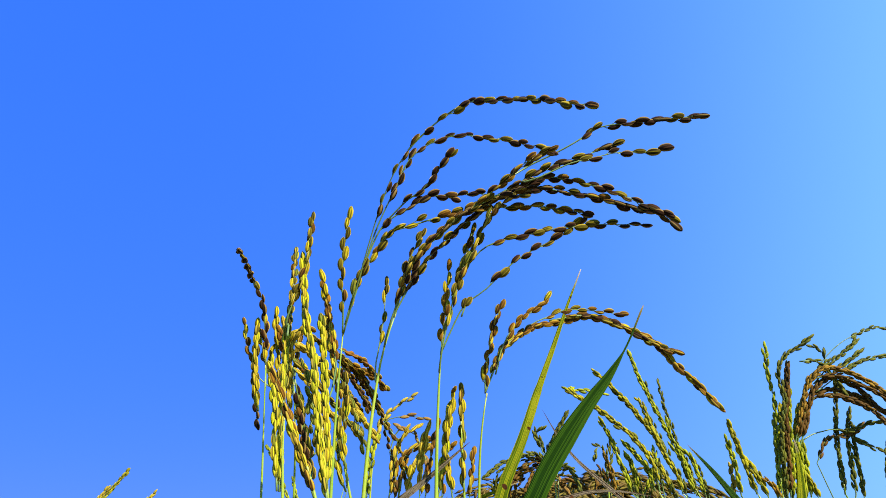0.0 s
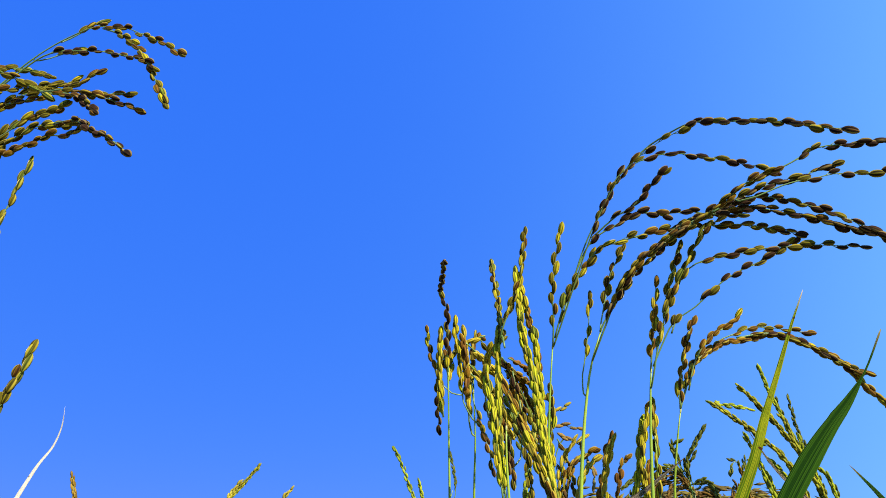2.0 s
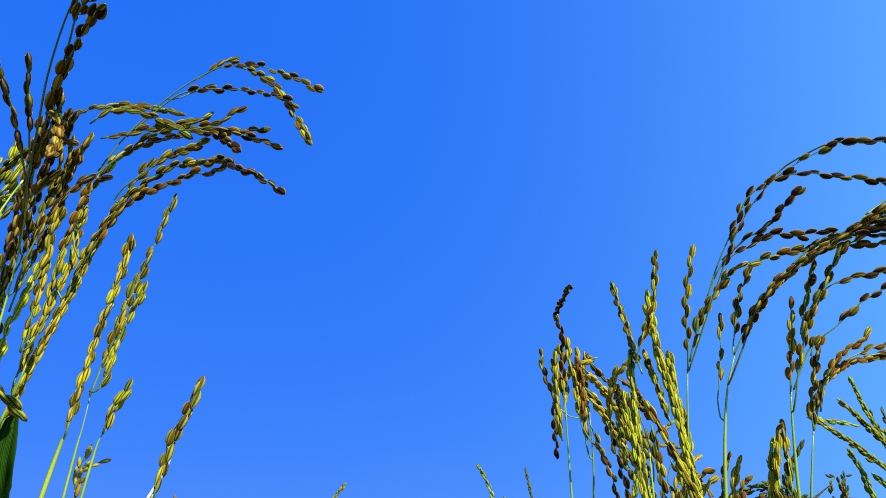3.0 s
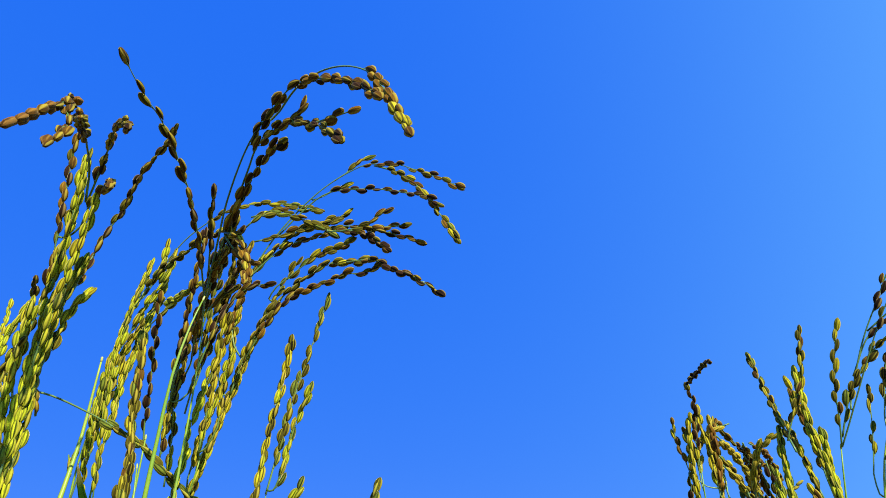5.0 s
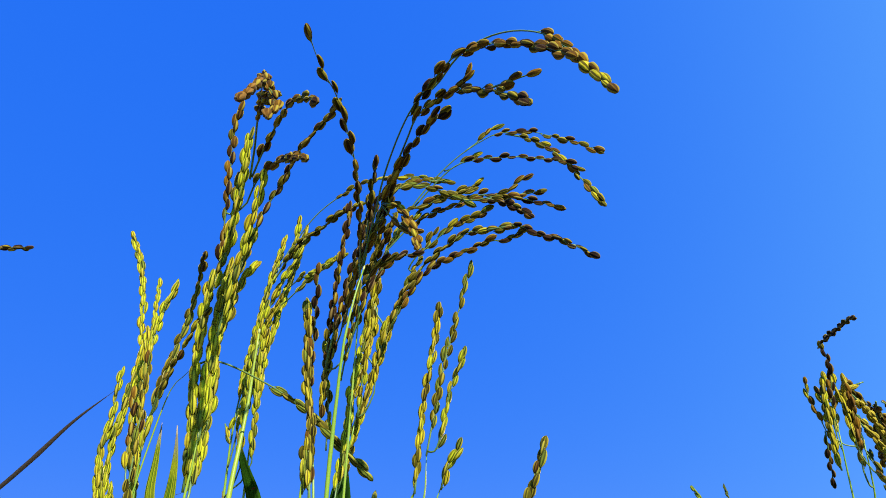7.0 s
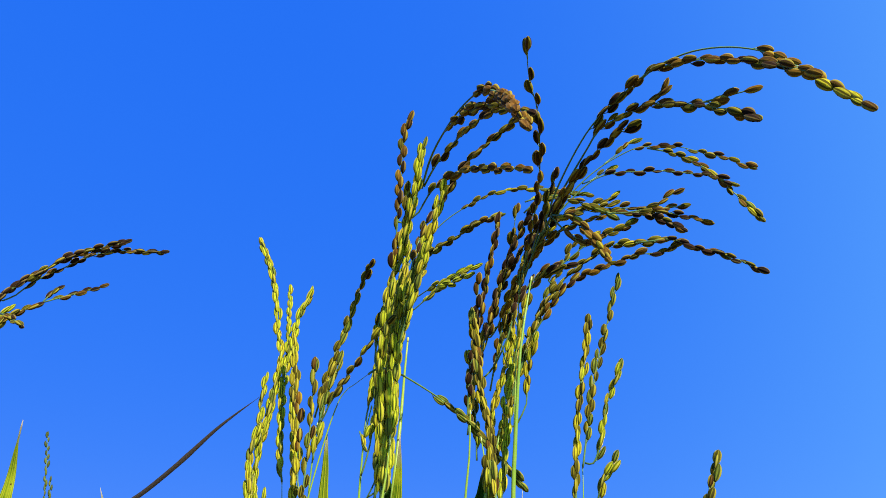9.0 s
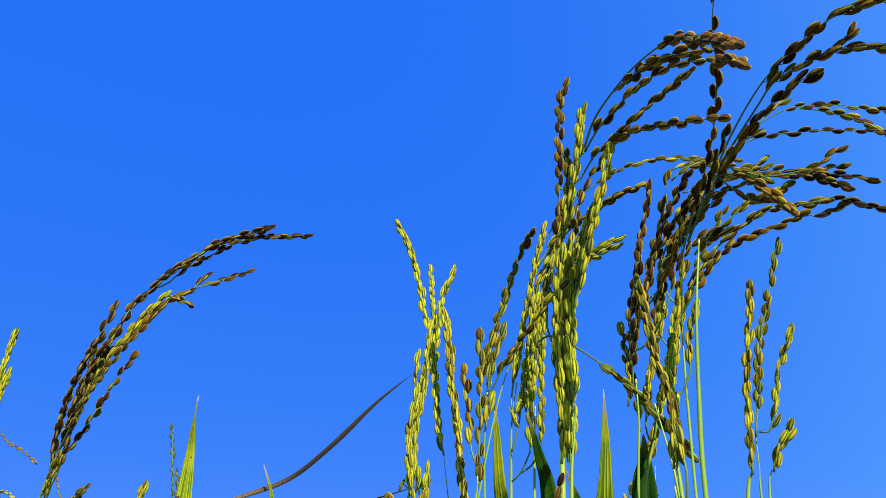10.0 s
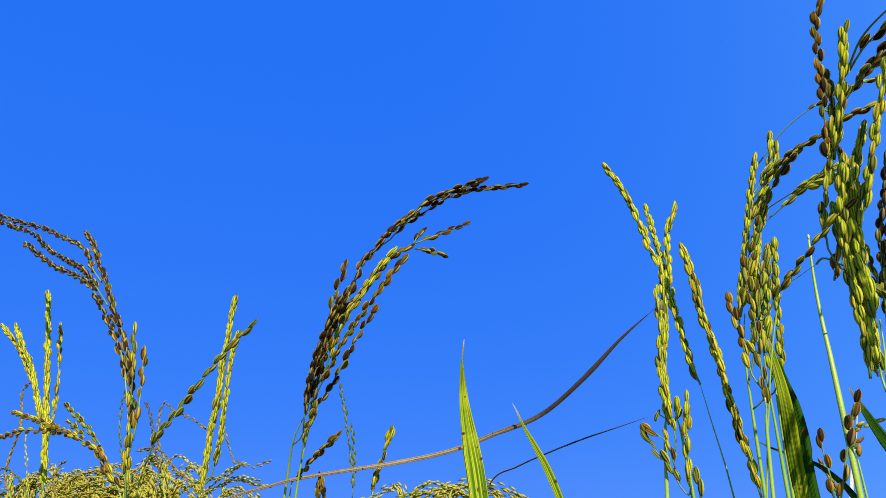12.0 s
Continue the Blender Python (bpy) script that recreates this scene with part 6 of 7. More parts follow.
plant = stalk("arching rice stalk with spaced straw-yellow grains in the tallest clump", "tall rice stalks", [(-0.4077, 0.4034, 0.8428), (-0.4078, 0.4033, 0.8462), (-0.4078, 0.4033, 0.8497)], 0.70)
branch(plant, "pl", [(-0.4078, 0.4033, 0.8497), (-0.4088, 0.4031, 0.8605), (-0.3972, 0.4027, 0.8658), (-0.3873, 0.4025, 0.8677)], 0.05, 1.20, far_off=True)
branch(plant, "pl", [(-0.4078, 0.4033, 0.8497), (-0.4067, 0.4029, 0.8673), (-0.4033, 0.4027, 0.8761)], 0.05, 1.00, far_off=True)
branch(plant, "or", [(-0.4077, 0.4034, 0.8428), (-0.4061, 0.4032, 0.8531), (-0.4021, 0.4030, 0.8565)], 0.05, 1.20, far_off=True)
plant = stalk("arching rice stalk with sparse yellow-green grains in a crowded clump", "crowded green-gold rice stalks", [(-0.4836, 0.2370, 0.8482), (-0.4840, 0.2370, 0.8502), (-0.4844, 0.2370, 0.8525)], 0.80)
branch(plant, "gn", [(-0.4853, 0.2350, 0.8517), (-0.4828, 0.2327, 0.8577), (-0.4818, 0.2309, 0.8627)], 0.05, 1.20)
branch(plant, "gn", [(-0.4786, 0.2357, 0.8495), (-0.4778, 0.2346, 0.8539), (-0.4773, 0.2335, 0.8589)], 0.05, 1.08)
branch(plant, "ol", [(-0.4917, 0.2374, 0.8544), (-0.4947, 0.2375, 0.8566), (-0.4964, 0.2377, 0.8543)], 0.05, 1.00)
plant = stalk("arching rice stalk with spaced dark brown grains in a bowing clump", "bowing rice stalks", [(-0.7535, 0.2127, 0.8217), (-0.7309, 0.1950, 0.8613), (-0.7184, 0.1907, 0.8724)], 1.00)
branch(plant, "dk", [(-0.7182, 0.1895, 0.8717), (-0.7075, 0.1835, 0.8924), (-0.6955, 0.1766, 0.9123), (-0.6802, 0.1723, 0.9322), (-0.6686, 0.1725, 0.9484), (-0.6632, 0.1742, 0.9641), (-0.6548, 0.1775, 0.9746), (-0.6463, 0.1822, 0.9870), (-0.6344, 0.1878, 0.9980), (-0.6224, 0.1929, 1.0083), (-0.5800, 0.2013, 1.0185)], 0.05, 1.70)
branch(plant, "dk", [(-0.6499, 0.1879, 0.9845), (-0.6419, 0.1918, 0.9947), (-0.6270, 0.1975, 1.0041), (-0.6166, 0.2007, 1.0105), (-0.6035, 0.2034, 1.0141), (-0.5896, 0.2053, 1.0144), (-0.5736, 0.2069, 1.0122), (-0.5542, 0.2081, 1.0097)], 0.05, 1.20)
branch(plant, "br", [(-0.7042, 0.1829, 0.8895), (-0.6855, 0.1767, 0.9261), (-0.6690, 0.1788, 0.9428), (-0.6596, 0.1826, 0.9559), (-0.6535, 0.1866, 0.9666), (-0.6449, 0.1920, 0.9750), (-0.6363, 0.1972, 0.9809)], 0.05, 1.70)
branch(plant, "dk", [(-0.6365, 0.1977, 0.9815), (-0.5989, 0.2095, 0.9936)], 0.10, 1.00)
branch(plant, "dk", [(-0.6379, 0.1975, 0.9805), (-0.6346, 0.2016, 0.9908), (-0.6307, 0.2043, 0.9948)], 0.20, 1.10)
branch(plant, "br", [(-0.6005, 0.1457, 0.9503), (-0.5869, 0.1435, 0.9445), (-0.5764, 0.1425, 0.9386)], 0.05, 1.50, 0.90)
branch(plant, "dk", [(-0.7176, 0.1923, 0.8650), (-0.6888, 0.1740, 0.9220), (-0.6837, 0.1709, 0.9401), (-0.6772, 0.1706, 0.9556), (-0.6743, 0.1714, 0.9681)], 0.05, 0.95, 1.10)
branch(plant, "dk", [(-0.7126, 0.1827, 0.8664), (-0.7051, 0.1760, 0.8839), (-0.6906, 0.1660, 0.9052), (-0.6725, 0.1582, 0.9254), (-0.6598, 0.1560, 0.9402)], 0.05, 1.95)
branch(plant, "br", [(-0.6974, 0.1747, 0.8783), (-0.6775, 0.1660, 0.8960), (-0.6598, 0.1597, 0.9114), (-0.6438, 0.1573, 0.9257), (-0.6320, 0.1568, 0.9374), (-0.6208, 0.1575, 0.9482), (-0.6147, 0.1582, 0.9542)], 0.10, 1.10)
branch(plant, "go", [(-0.6942, 0.1793, 0.8952), (-0.6830, 0.1741, 0.9133), (-0.6726, 0.1719, 0.9277), (-0.6610, 0.1728, 0.9422), (-0.6510, 0.1758, 0.9578), (-0.6402, 0.1808, 0.9728)], 0.10, 1.20)
plant = stalk("arching rice stalk with sparse olive-brown grains in a bowing clump", "bowing rice stalks", [(-0.7263, 0.1947, 0.8194), (-0.7171, 0.1884, 0.8435), (-0.7093, 0.1848, 0.8632)], 1.00)
branch(plant, "br", [(-0.7064, 0.1815, 0.8628), (-0.7037, 0.1805, 0.8697), (-0.6906, 0.1790, 0.8826), (-0.6765, 0.1773, 0.9001), (-0.6636, 0.1754, 0.9165), (-0.6474, 0.1733, 0.9308)], 0.08, 0.95)
branch(plant, "go", [(-0.7148, 0.1853, 0.8462), (-0.7099, 0.1814, 0.8560), (-0.7016, 0.1775, 0.8655), (-0.6954, 0.1739, 0.8754)], 0.10, 1.20)
plant = stalk("arching rice stalk with dense dull olive grains in a bowing clump", "bowing rice stalks", [(-0.7497, 0.2137, 0.8215), (-0.7475, 0.2120, 0.8255), (-0.7442, 0.2094, 0.8315)], 0.80)
branch(plant, "br", [(-0.7440, 0.2090, 0.8310), (-0.7291, 0.2047, 0.8391), (-0.7133, 0.2010, 0.8485), (-0.6932, 0.1981, 0.8598)], 0.05, 1.40)
plant = stalk("rice stalk with brown panicle bent far over", "bowing rice stalks", [(-0.7646, 0.0958, 0.8151), (-0.7602, 0.0900, 0.8317), (-0.7555, 0.0849, 0.8479)], 1.00)
branch(plant, "dk", [(-0.7557, 0.0858, 0.8418), (-0.7549, 0.0826, 0.8665), (-0.7628, 0.0815, 0.8900), (-0.7722, 0.0817, 0.9077), (-0.7891, 0.0833, 0.9257), (-0.8081, 0.0867, 0.9502), (-0.8308, 0.0916, 0.9729), (-0.8527, 0.0969, 0.9952), (-0.8751, 0.1013, 1.0122)], 0.05, 1.60)
branch(plant, "dk", [(-0.7583, 0.0830, 0.8640), (-0.7705, 0.0817, 0.8954), (-0.7898, 0.0832, 0.9172), (-0.8134, 0.0867, 0.9397), (-0.8360, 0.0911, 0.9572), (-0.8647, 0.0967, 0.9723), (-0.9132, 0.1050, 0.9933), (-0.9503, 0.1091, 1.0140), (-0.9816, 0.1109, 1.0323)], 0.05, 1.20)
branch(plant, "dk", [(-0.8011, 0.0850, 0.9349), (-0.8483, 0.0939, 0.9701), (-0.8924, 0.1023, 0.9930), (-0.9349, 0.1078, 1.0145), (-0.9675, 0.1101, 1.0366), (-1.0113, 0.1122, 1.0560), (-1.0821, 0.1154, 1.0879)], 0.08, 1.10)
branch(plant, "dk", [(-0.8182, 0.0884, 0.9553), (-0.8382, 0.0924, 0.9701), (-0.8633, 0.0981, 0.9927), (-0.9100, 0.1056, 1.0176), (-0.9557, 0.1094, 1.0392), (-1.0012, 0.1117, 1.0577), (-1.0710, 0.1148, 1.0877)], 0.08, 1.20)
branch(plant, "br", [(-0.7521, 0.0856, 0.8443), (-0.7504, 0.0849, 0.8587), (-0.7518, 0.0848, 0.8767), (-0.7566, 0.0859, 0.9005)], 0.10, 0.90)
branch(plant, "ob", [(-0.7494, 0.0778, 0.8686), (-0.7455, 0.0735, 0.8836), (-0.7442, 0.0708, 0.8947), (-0.7428, 0.0681, 0.9066)], 0.20, 0.90)
branch(plant, "go", [(-0.7606, 0.0923, 0.8180), (-0.7588, 0.0887, 0.8329), (-0.7557, 0.0851, 0.8511), (-0.7560, 0.0823, 0.8702)], 0.05, 1.44)
plant = stalk("arching rice stalk with spaced orange-brown grains in the edge clump", "edge rice stalks", [(-0.8081, 0.1234, 0.8186), (-0.8090, 0.1234, 0.8197), (-0.8104, 0.1232, 0.8218)], 0.80)
branch(plant, "or", [(-0.8098, 0.1232, 0.8218), (-0.8184, 0.1218, 0.8324), (-0.8302, 0.1203, 0.8455), (-0.8534, 0.1218, 0.8556), (-0.8776, 0.1238, 0.8644), (-0.9117, 0.1254, 0.8745), (-0.9410, 0.1262, 0.8826), (-0.9682, 0.1269, 0.8893)], 0.02, 1.10)
branch(plant, "br", [(-0.8148, 0.1230, 0.8261), (-0.8275, 0.1230, 0.8352), (-0.8433, 0.1227, 0.8530)], 0.02, 1.20)
branch(plant, "ol", [(-0.8368, 0.1216, 0.8531), (-0.8478, 0.1220, 0.8608), (-0.8965, 0.1258, 0.8879)], 0.05, 1.00)
branch(plant, "or", [(-0.8579, 0.1246, 0.8563), (-0.8866, 0.1271, 0.8656), (-0.9153, 0.1286, 0.8704), (-0.9483, 0.1298, 0.8739), (-0.9853, 0.1312, 0.8718), (-1.0069, 0.1320, 0.8706)], 0.10, 0.90)
branch(plant, "ol", [(-0.8613, 0.1247, 0.8604), (-0.8791, 0.1265, 0.8700), (-0.8925, 0.1277, 0.8755)], 0.10, 0.90)
plant = stalk("arching rice stalk with dense yellow-green grains in the edge clump", "edge rice stalks", [(-0.9635, 0.1624, 0.8240), (-0.9635, 0.1623, 0.8282), (-0.9631, 0.1623, 0.8316)], 0.90)
branch(plant, "gn", [(-0.9643, 0.1623, 0.8304), (-0.9718, 0.1611, 0.8676), (-0.9827, 0.1602, 0.9050), (-0.9906, 0.1594, 0.9334), (-0.9999, 0.1588, 0.9634), (-1.0156, 0.1580, 1.0093)], 0.02, 2.86)
branch(plant, "go", [(-0.9714, 0.1622, 0.8723), (-0.9696, 0.1608, 0.8929), (-0.9695, 0.1595, 0.9142), (-0.9748, 0.1579, 0.9447), (-0.9809, 0.1567, 0.9721)], 0.05, 1.08)
branch(plant, "gn", [(-0.9823, 0.1627, 0.8778), (-0.9912, 0.1621, 0.8952), (-1.0022, 0.1616, 0.9127), (-1.0176, 0.1609, 0.9374), (-1.0382, 0.1608, 0.9579), (-1.0650, 0.1607, 0.9876)], 0.05, 2.86)
branch(plant, "go", [(-1.0107, 0.1637, 0.9189), (-1.0276, 0.1629, 0.9386), (-1.0488, 0.1622, 0.9598), (-1.0926, 0.1620, 0.9920)], 0.05, 1.82)
plant = stalk("upright rice stalk with dense yellow-green grains in the edge clump", "edge rice stalks", [(-0.8357, 0.2089, 0.8214), (-0.8343, 0.2081, 0.8246), (-0.8328, 0.2075, 0.8268)], 0.90)
branch(plant, "gn", [(-0.8334, 0.2076, 0.8268), (-0.8291, 0.2052, 0.8471), (-0.8249, 0.2022, 0.8701), (-0.8175, 0.1986, 0.8931), (-0.8147, 0.1968, 0.9174), (-0.8112, 0.1957, 0.9368), (-0.8086, 0.1948, 0.9575), (-0.8034, 0.1935, 0.9731)], 0.02, 2.86)
branch(plant, "gn", [(-0.8217, 0.2058, 0.8406), (-0.8119, 0.2009, 0.8643), (-0.8067, 0.1968, 0.8917), (-0.8037, 0.1949, 0.9155), (-0.7975, 0.1930, 0.9427)], 0.05, 1.95)
plant = stalk("slender olive rice shoot crossing a green panicle", "edge rice stalks", [(-0.7849, 0.1174, 0.8160), (-0.7805, 0.1152, 0.8271), (-0.7754, 0.1131, 0.8348)], 0.60)
branch(plant, "ol", [(-0.7754, 0.1131, 0.8348), (-0.7610, 0.1079, 0.8504), (-0.7486, 0.1060, 0.8583), (-0.7327, 0.1045, 0.8714), (-0.6980, 0.1052, 0.9007), (-0.6844, 0.1043, 0.9084)], 0.12, 1.00)
plant = stalk("upright rice stalk with spaced green-gold grains in the edge clump", "edge rice stalks", [(-0.6835, 0.2183, 0.8148), (-0.6823, 0.2180, 0.8175), (-0.6806, 0.2176, 0.8211)], 0.80)
branch(plant, "go", [(-0.6813, 0.2182, 0.8207), (-0.6794, 0.2173, 0.8272), (-0.6708, 0.2156, 0.8452), (-0.6639, 0.2147, 0.8625)], 0.02, 1.56)
plant = stalk("upright rice stalk with spaced dull olive grains in the edge clump", "edge rice stalks", [(-0.9241, 0.5007, 0.8412), (-0.9214, 0.4985, 0.8501), (-0.9187, 0.4951, 0.8650)], 0.80)
branch(plant, "ol", [(-0.9190, 0.4953, 0.8528), (-0.9194, 0.4932, 0.8755), (-0.9298, 0.4874, 0.9439), (-0.9359, 0.4848, 0.9760)], 0.02, 1.00, 0.90, far_off=True)
branch(plant, "ol", [(-0.9159, 0.4951, 0.8588), (-0.9164, 0.4920, 0.8958), (-0.9204, 0.4896, 0.9281)], 0.02, 1.00, 0.90, far_off=True)
plant = stalk("upright rice stalk with dense tan grains in the edge clump", "edge rice stalks", [(-0.7883, 0.2930, 0.8242), (-0.7879, 0.2928, 0.8285), (-0.7874, 0.2925, 0.8328)], 0.80)
branch(plant, "tn", [(-0.7851, 0.2927, 0.8240), (-0.7921, 0.2924, 0.8472)], 0.02, 2.40)
branch(plant, "br", [(-0.7948, 0.2936, 0.8245), (-0.7940, 0.2932, 0.8332), (-0.7918, 0.2925, 0.8441)], 0.02, 2.20)
plant = stalk("arching rice stalk with dense straw-yellow grains low in the field", "low rice stalks", [(-1.6808, 0.6178, 0.8783), (-1.6844, 0.6178, 0.8880), (-1.6835, 0.6177, 0.8957)], 0.70)
branch(plant, "pl", [(-1.6835, 0.6177, 0.8957), (-1.6666, 0.6167, 0.9163), (-1.6241, 0.6145, 0.9253), (-1.5634, 0.6115, 0.9270), (-1.5100, 0.6089, 0.9162)], 0.02, 3.00, far_off=True)
branch(plant, "pl", [(-1.6806, 0.6177, 0.8879), (-1.6490, 0.6143, 0.9006), (-1.5937, 0.6092, 0.9069), (-1.5209, 0.6026, 0.9052), (-1.4492, 0.5962, 0.8920)], 0.02, 3.00, far_off=True)
branch(plant, "pl", [(-1.6269, 0.6151, 0.8806), (-1.5678, 0.6053, 0.8931), (-1.4989, 0.5951, 0.8918), (-1.4378, 0.5858, 0.8752)], 0.02, 3.00, far_off=True)
branch(plant, "pl", [(-1.7377, 0.6306, 0.8812), (-1.7037, 0.6253, 0.9091), (-1.6456, 0.6193, 0.9173), (-1.5682, 0.6118, 0.9151)], 0.02, 3.00, far_off=True)
branch(plant, "pl", [(-1.6932, 0.6083, 0.8830), (-1.6257, 0.6020, 0.8882), (-1.5419, 0.5942, 0.8875), (-1.4677, 0.5873, 0.8723)], 0.02, 3.00, far_off=True)
branch(plant, "tn", [(-1.7037, 0.6188, 0.8889), (-1.7249, 0.6195, 0.9198), (-1.7147, 0.6187, 0.9443), (-1.6928, 0.6176, 0.9528)], 0.02, 1.60, far_off=True)
plant = stalk("arching rice stalk with spaced tan grains low in the field", "low rice stalks", [(-1.3109, 0.5496, 0.8595), (-1.3173, 0.5498, 0.8756), (-1.3258, 0.5499, 0.9001)], 0.80)
branch(plant, "tn", [(-1.3219, 0.5499, 0.8838), (-1.3406, 0.5503, 0.9342), (-1.3554, 0.5506, 0.9782), (-1.3481, 0.5499, 1.0080), (-1.3164, 0.5485, 0.9931), (-1.2723, 0.5465, 0.9764), (-1.2363, 0.5449, 0.9579)], 0.10, 1.20, far_off=True)
branch(plant, "br", [(-1.3219, 0.5499, 0.8838), (-1.3522, 0.5509, 0.9351), (-1.3680, 0.5513, 0.9707), (-1.3891, 0.5519, 1.0084), (-1.4018, 0.5525, 1.0171)], 0.10, 1.20, far_off=True)
branch(plant, "pl", [(-1.3239, 0.5499, 0.8919), (-1.3138, 0.5491, 0.9197), (-1.2879, 0.5478, 0.9234), (-1.2516, 0.5462, 0.9048)], 0.05, 1.30, far_off=True)
branch(plant, "pl", [(-1.3280, 0.5501, 0.8921), (-1.3647, 0.5517, 0.9109), (-1.3789, 0.5526, 0.8994), (-1.3977, 0.5536, 0.8879)], 0.05, 1.30, far_off=True)
plant = stalk("arching rice stalk with dense straw-yellow grains low in the field", "low rice stalks", [(-1.2584, 0.5671, 0.8584), (-1.2591, 0.5671, 0.8623), (-1.2574, 0.5669, 0.8660)], 0.80)
branch(plant, "pl", [(-1.2574, 0.5669, 0.8660), (-1.2280, 0.5653, 0.8840), (-1.2059, 0.5641, 0.8981), (-1.1655, 0.5620, 0.9069)], 0.05, 1.40, far_off=True)
branch(plant, "pl", [(-1.2617, 0.5672, 0.8624), (-1.2209, 0.5650, 0.8781), (-1.1799, 0.5629, 0.8850), (-1.1383, 0.5609, 0.8766), (-1.1101, 0.5596, 0.8721)], 0.02, 2.20, far_off=True)
branch(plant, "go", [(-1.3137, 0.5598, 0.8602), (-1.2781, 0.5578, 0.8781), (-1.2416, 0.5559, 0.8878), (-1.1932, 0.5535, 0.8910), (-1.1603, 0.5517, 0.9071)], 0.02, 2.00, far_off=True)
branch(plant, "go", [(-1.4142, 0.5546, 0.8681), (-1.3851, 0.5529, 0.8956), (-1.3630, 0.5517, 0.9041), (-1.3220, 0.5498, 0.8958)], 0.02, 2.00, far_off=True)
branch(plant, "tn", [(-1.4040, 0.5534, 0.9393), (-1.3722, 0.5518, 0.9409), (-1.3378, 0.5502, 0.9339), (-1.2974, 0.5485, 0.9063), (-1.2675, 0.5472, 0.8886)], 0.02, 1.80, far_off=True)
branch(plant, "pl", [(-1.2123, 0.5647, 0.8639), (-1.2039, 0.5641, 0.8864), (-1.1745, 0.5626, 0.8885), (-1.1335, 0.5606, 0.8823)], 0.05, 1.40, far_off=True)
branch(plant, "tn", [(-1.1982, 0.5431, 0.9541), (-1.1820, 0.5425, 0.9291), (-1.1669, 0.5420, 0.9088), (-1.1255, 0.5401, 0.8984), (-1.0933, 0.5384, 0.9033)], 0.05, 0.90, far_off=True)
plant = stalk("upright rice stalk with spaced dull olive grains low in the field", "low rice stalks", [(-1.3303, 0.5005, 0.8576), (-1.3409, 0.5008, 0.8811), (-1.3482, 0.5010, 0.8973)], 0.70)
branch(plant, "ol", [(-1.3409, 0.5008, 0.8811), (-1.3646, 0.5015, 0.9305), (-1.3837, 0.5019, 0.9824), (-1.3812, 0.5013, 1.0254)], 0.10, 1.00, far_off=True)
plant = stalk("arching rice stalk with spaced orange-brown grains low in the field", "low rice stalks", [(-1.5593, 0.4617, 0.8647), (-1.5666, 0.4620, 0.8733), (-1.5739, 0.4623, 0.8819)], 0.70)
branch(plant, "or", [(-1.5701, 0.4622, 0.8734), (-1.5968, 0.4631, 0.9087), (-1.5946, 0.4626, 0.9434), (-1.5831, 0.4617, 0.9780), (-1.5990, 0.4618, 1.0443), (-1.5711, 0.4603, 1.0548)], 0.05, 1.40, far_off=True)
branch(plant, "ol", [(-1.5117, 0.4593, 0.8707), (-1.5481, 0.4608, 0.8972), (-1.6008, 0.4632, 0.9177), (-1.6363, 0.4650, 0.9157)], 0.05, 1.20, far_off=True)
branch(plant, "pl", [(-1.5489, 0.4812, 0.8694), (-1.5727, 0.4818, 0.9176), (-1.5935, 0.4825, 0.9546), (-1.5996, 0.4826, 0.9732)], 0.05, 1.00, far_off=True)
plant = stalk("arching rice stalk with dense straw-yellow grains low in the field", "low rice stalks", [(-0.9238, 0.6308, 0.8450), (-0.9238, 0.6307, 0.8484), (-0.9219, 0.6306, 0.8524)], 0.70)
branch(plant, "pl", [(-0.9375, 0.6314, 0.8524), (-0.9193, 0.6303, 0.8655), (-0.8969, 0.6292, 0.8711), (-0.8751, 0.6282, 0.8651)], 0.02, 2.00, far_off=True)
branch(plant, "pl", [(-0.9148, 0.6303, 0.8494), (-0.8926, 0.6291, 0.8619), (-0.8666, 0.6277, 0.8646), (-0.8417, 0.6266, 0.8527)], 0.02, 2.00, far_off=True)
branch(plant, "gn", [(-0.9560, 0.6323, 0.8498), (-0.9422, 0.6316, 0.8575), (-0.9148, 0.6302, 0.8604)], 0.02, 1.60, far_off=True)
plant = stalk("upright rice stalk with spaced yellow-green grains far behind leaves", "distant rice stalks", [(0.2556, 0.7867, 0.8346), (0.2547, 0.7867, 0.8384), (0.2544, 0.7867, 0.8427)], 1.00)
branch(plant, "gn", [(0.2544, 0.7867, 0.8427), (0.2489, 0.7825, 0.8643), (0.2439, 0.7794, 0.8807), (0.2326, 0.7763, 0.8920)], 0.02, 3.20, 0.88, far_off=True)
branch(plant, "go", [(0.2127, 0.7454, 0.8411), (0.2093, 0.7419, 0.8563), (0.2030, 0.7380, 0.8718), (0.1961, 0.7351, 0.8823)], 0.02, 3.60, 0.88, far_off=True)
branch(plant, "gn", [(0.1809, 0.7444, 0.8423), (0.1800, 0.7409, 0.8575), (0.1776, 0.7378, 0.8703), (0.1719, 0.7344, 0.8833)], 0.02, 3.00, 0.88, far_off=True)
branch(plant, "ol", [(0.2603, 0.7969, 0.8406), (0.2550, 0.7914, 0.8617), (0.2491, 0.7867, 0.8792)], 0.02, 1.60, 0.88, far_off=True)
branch(plant, "ol", [(0.2196, 0.7556, 0.8385), (0.2139, 0.7504, 0.8549), (0.2074, 0.7454, 0.8704)], 0.02, 1.80, 0.88, far_off=True)
branch(plant, "ol", [(0.1859, 0.7546, 0.8404), (0.1852, 0.7496, 0.8545), (0.1821, 0.7446, 0.8683)], 0.02, 1.50, 0.88, far_off=True)
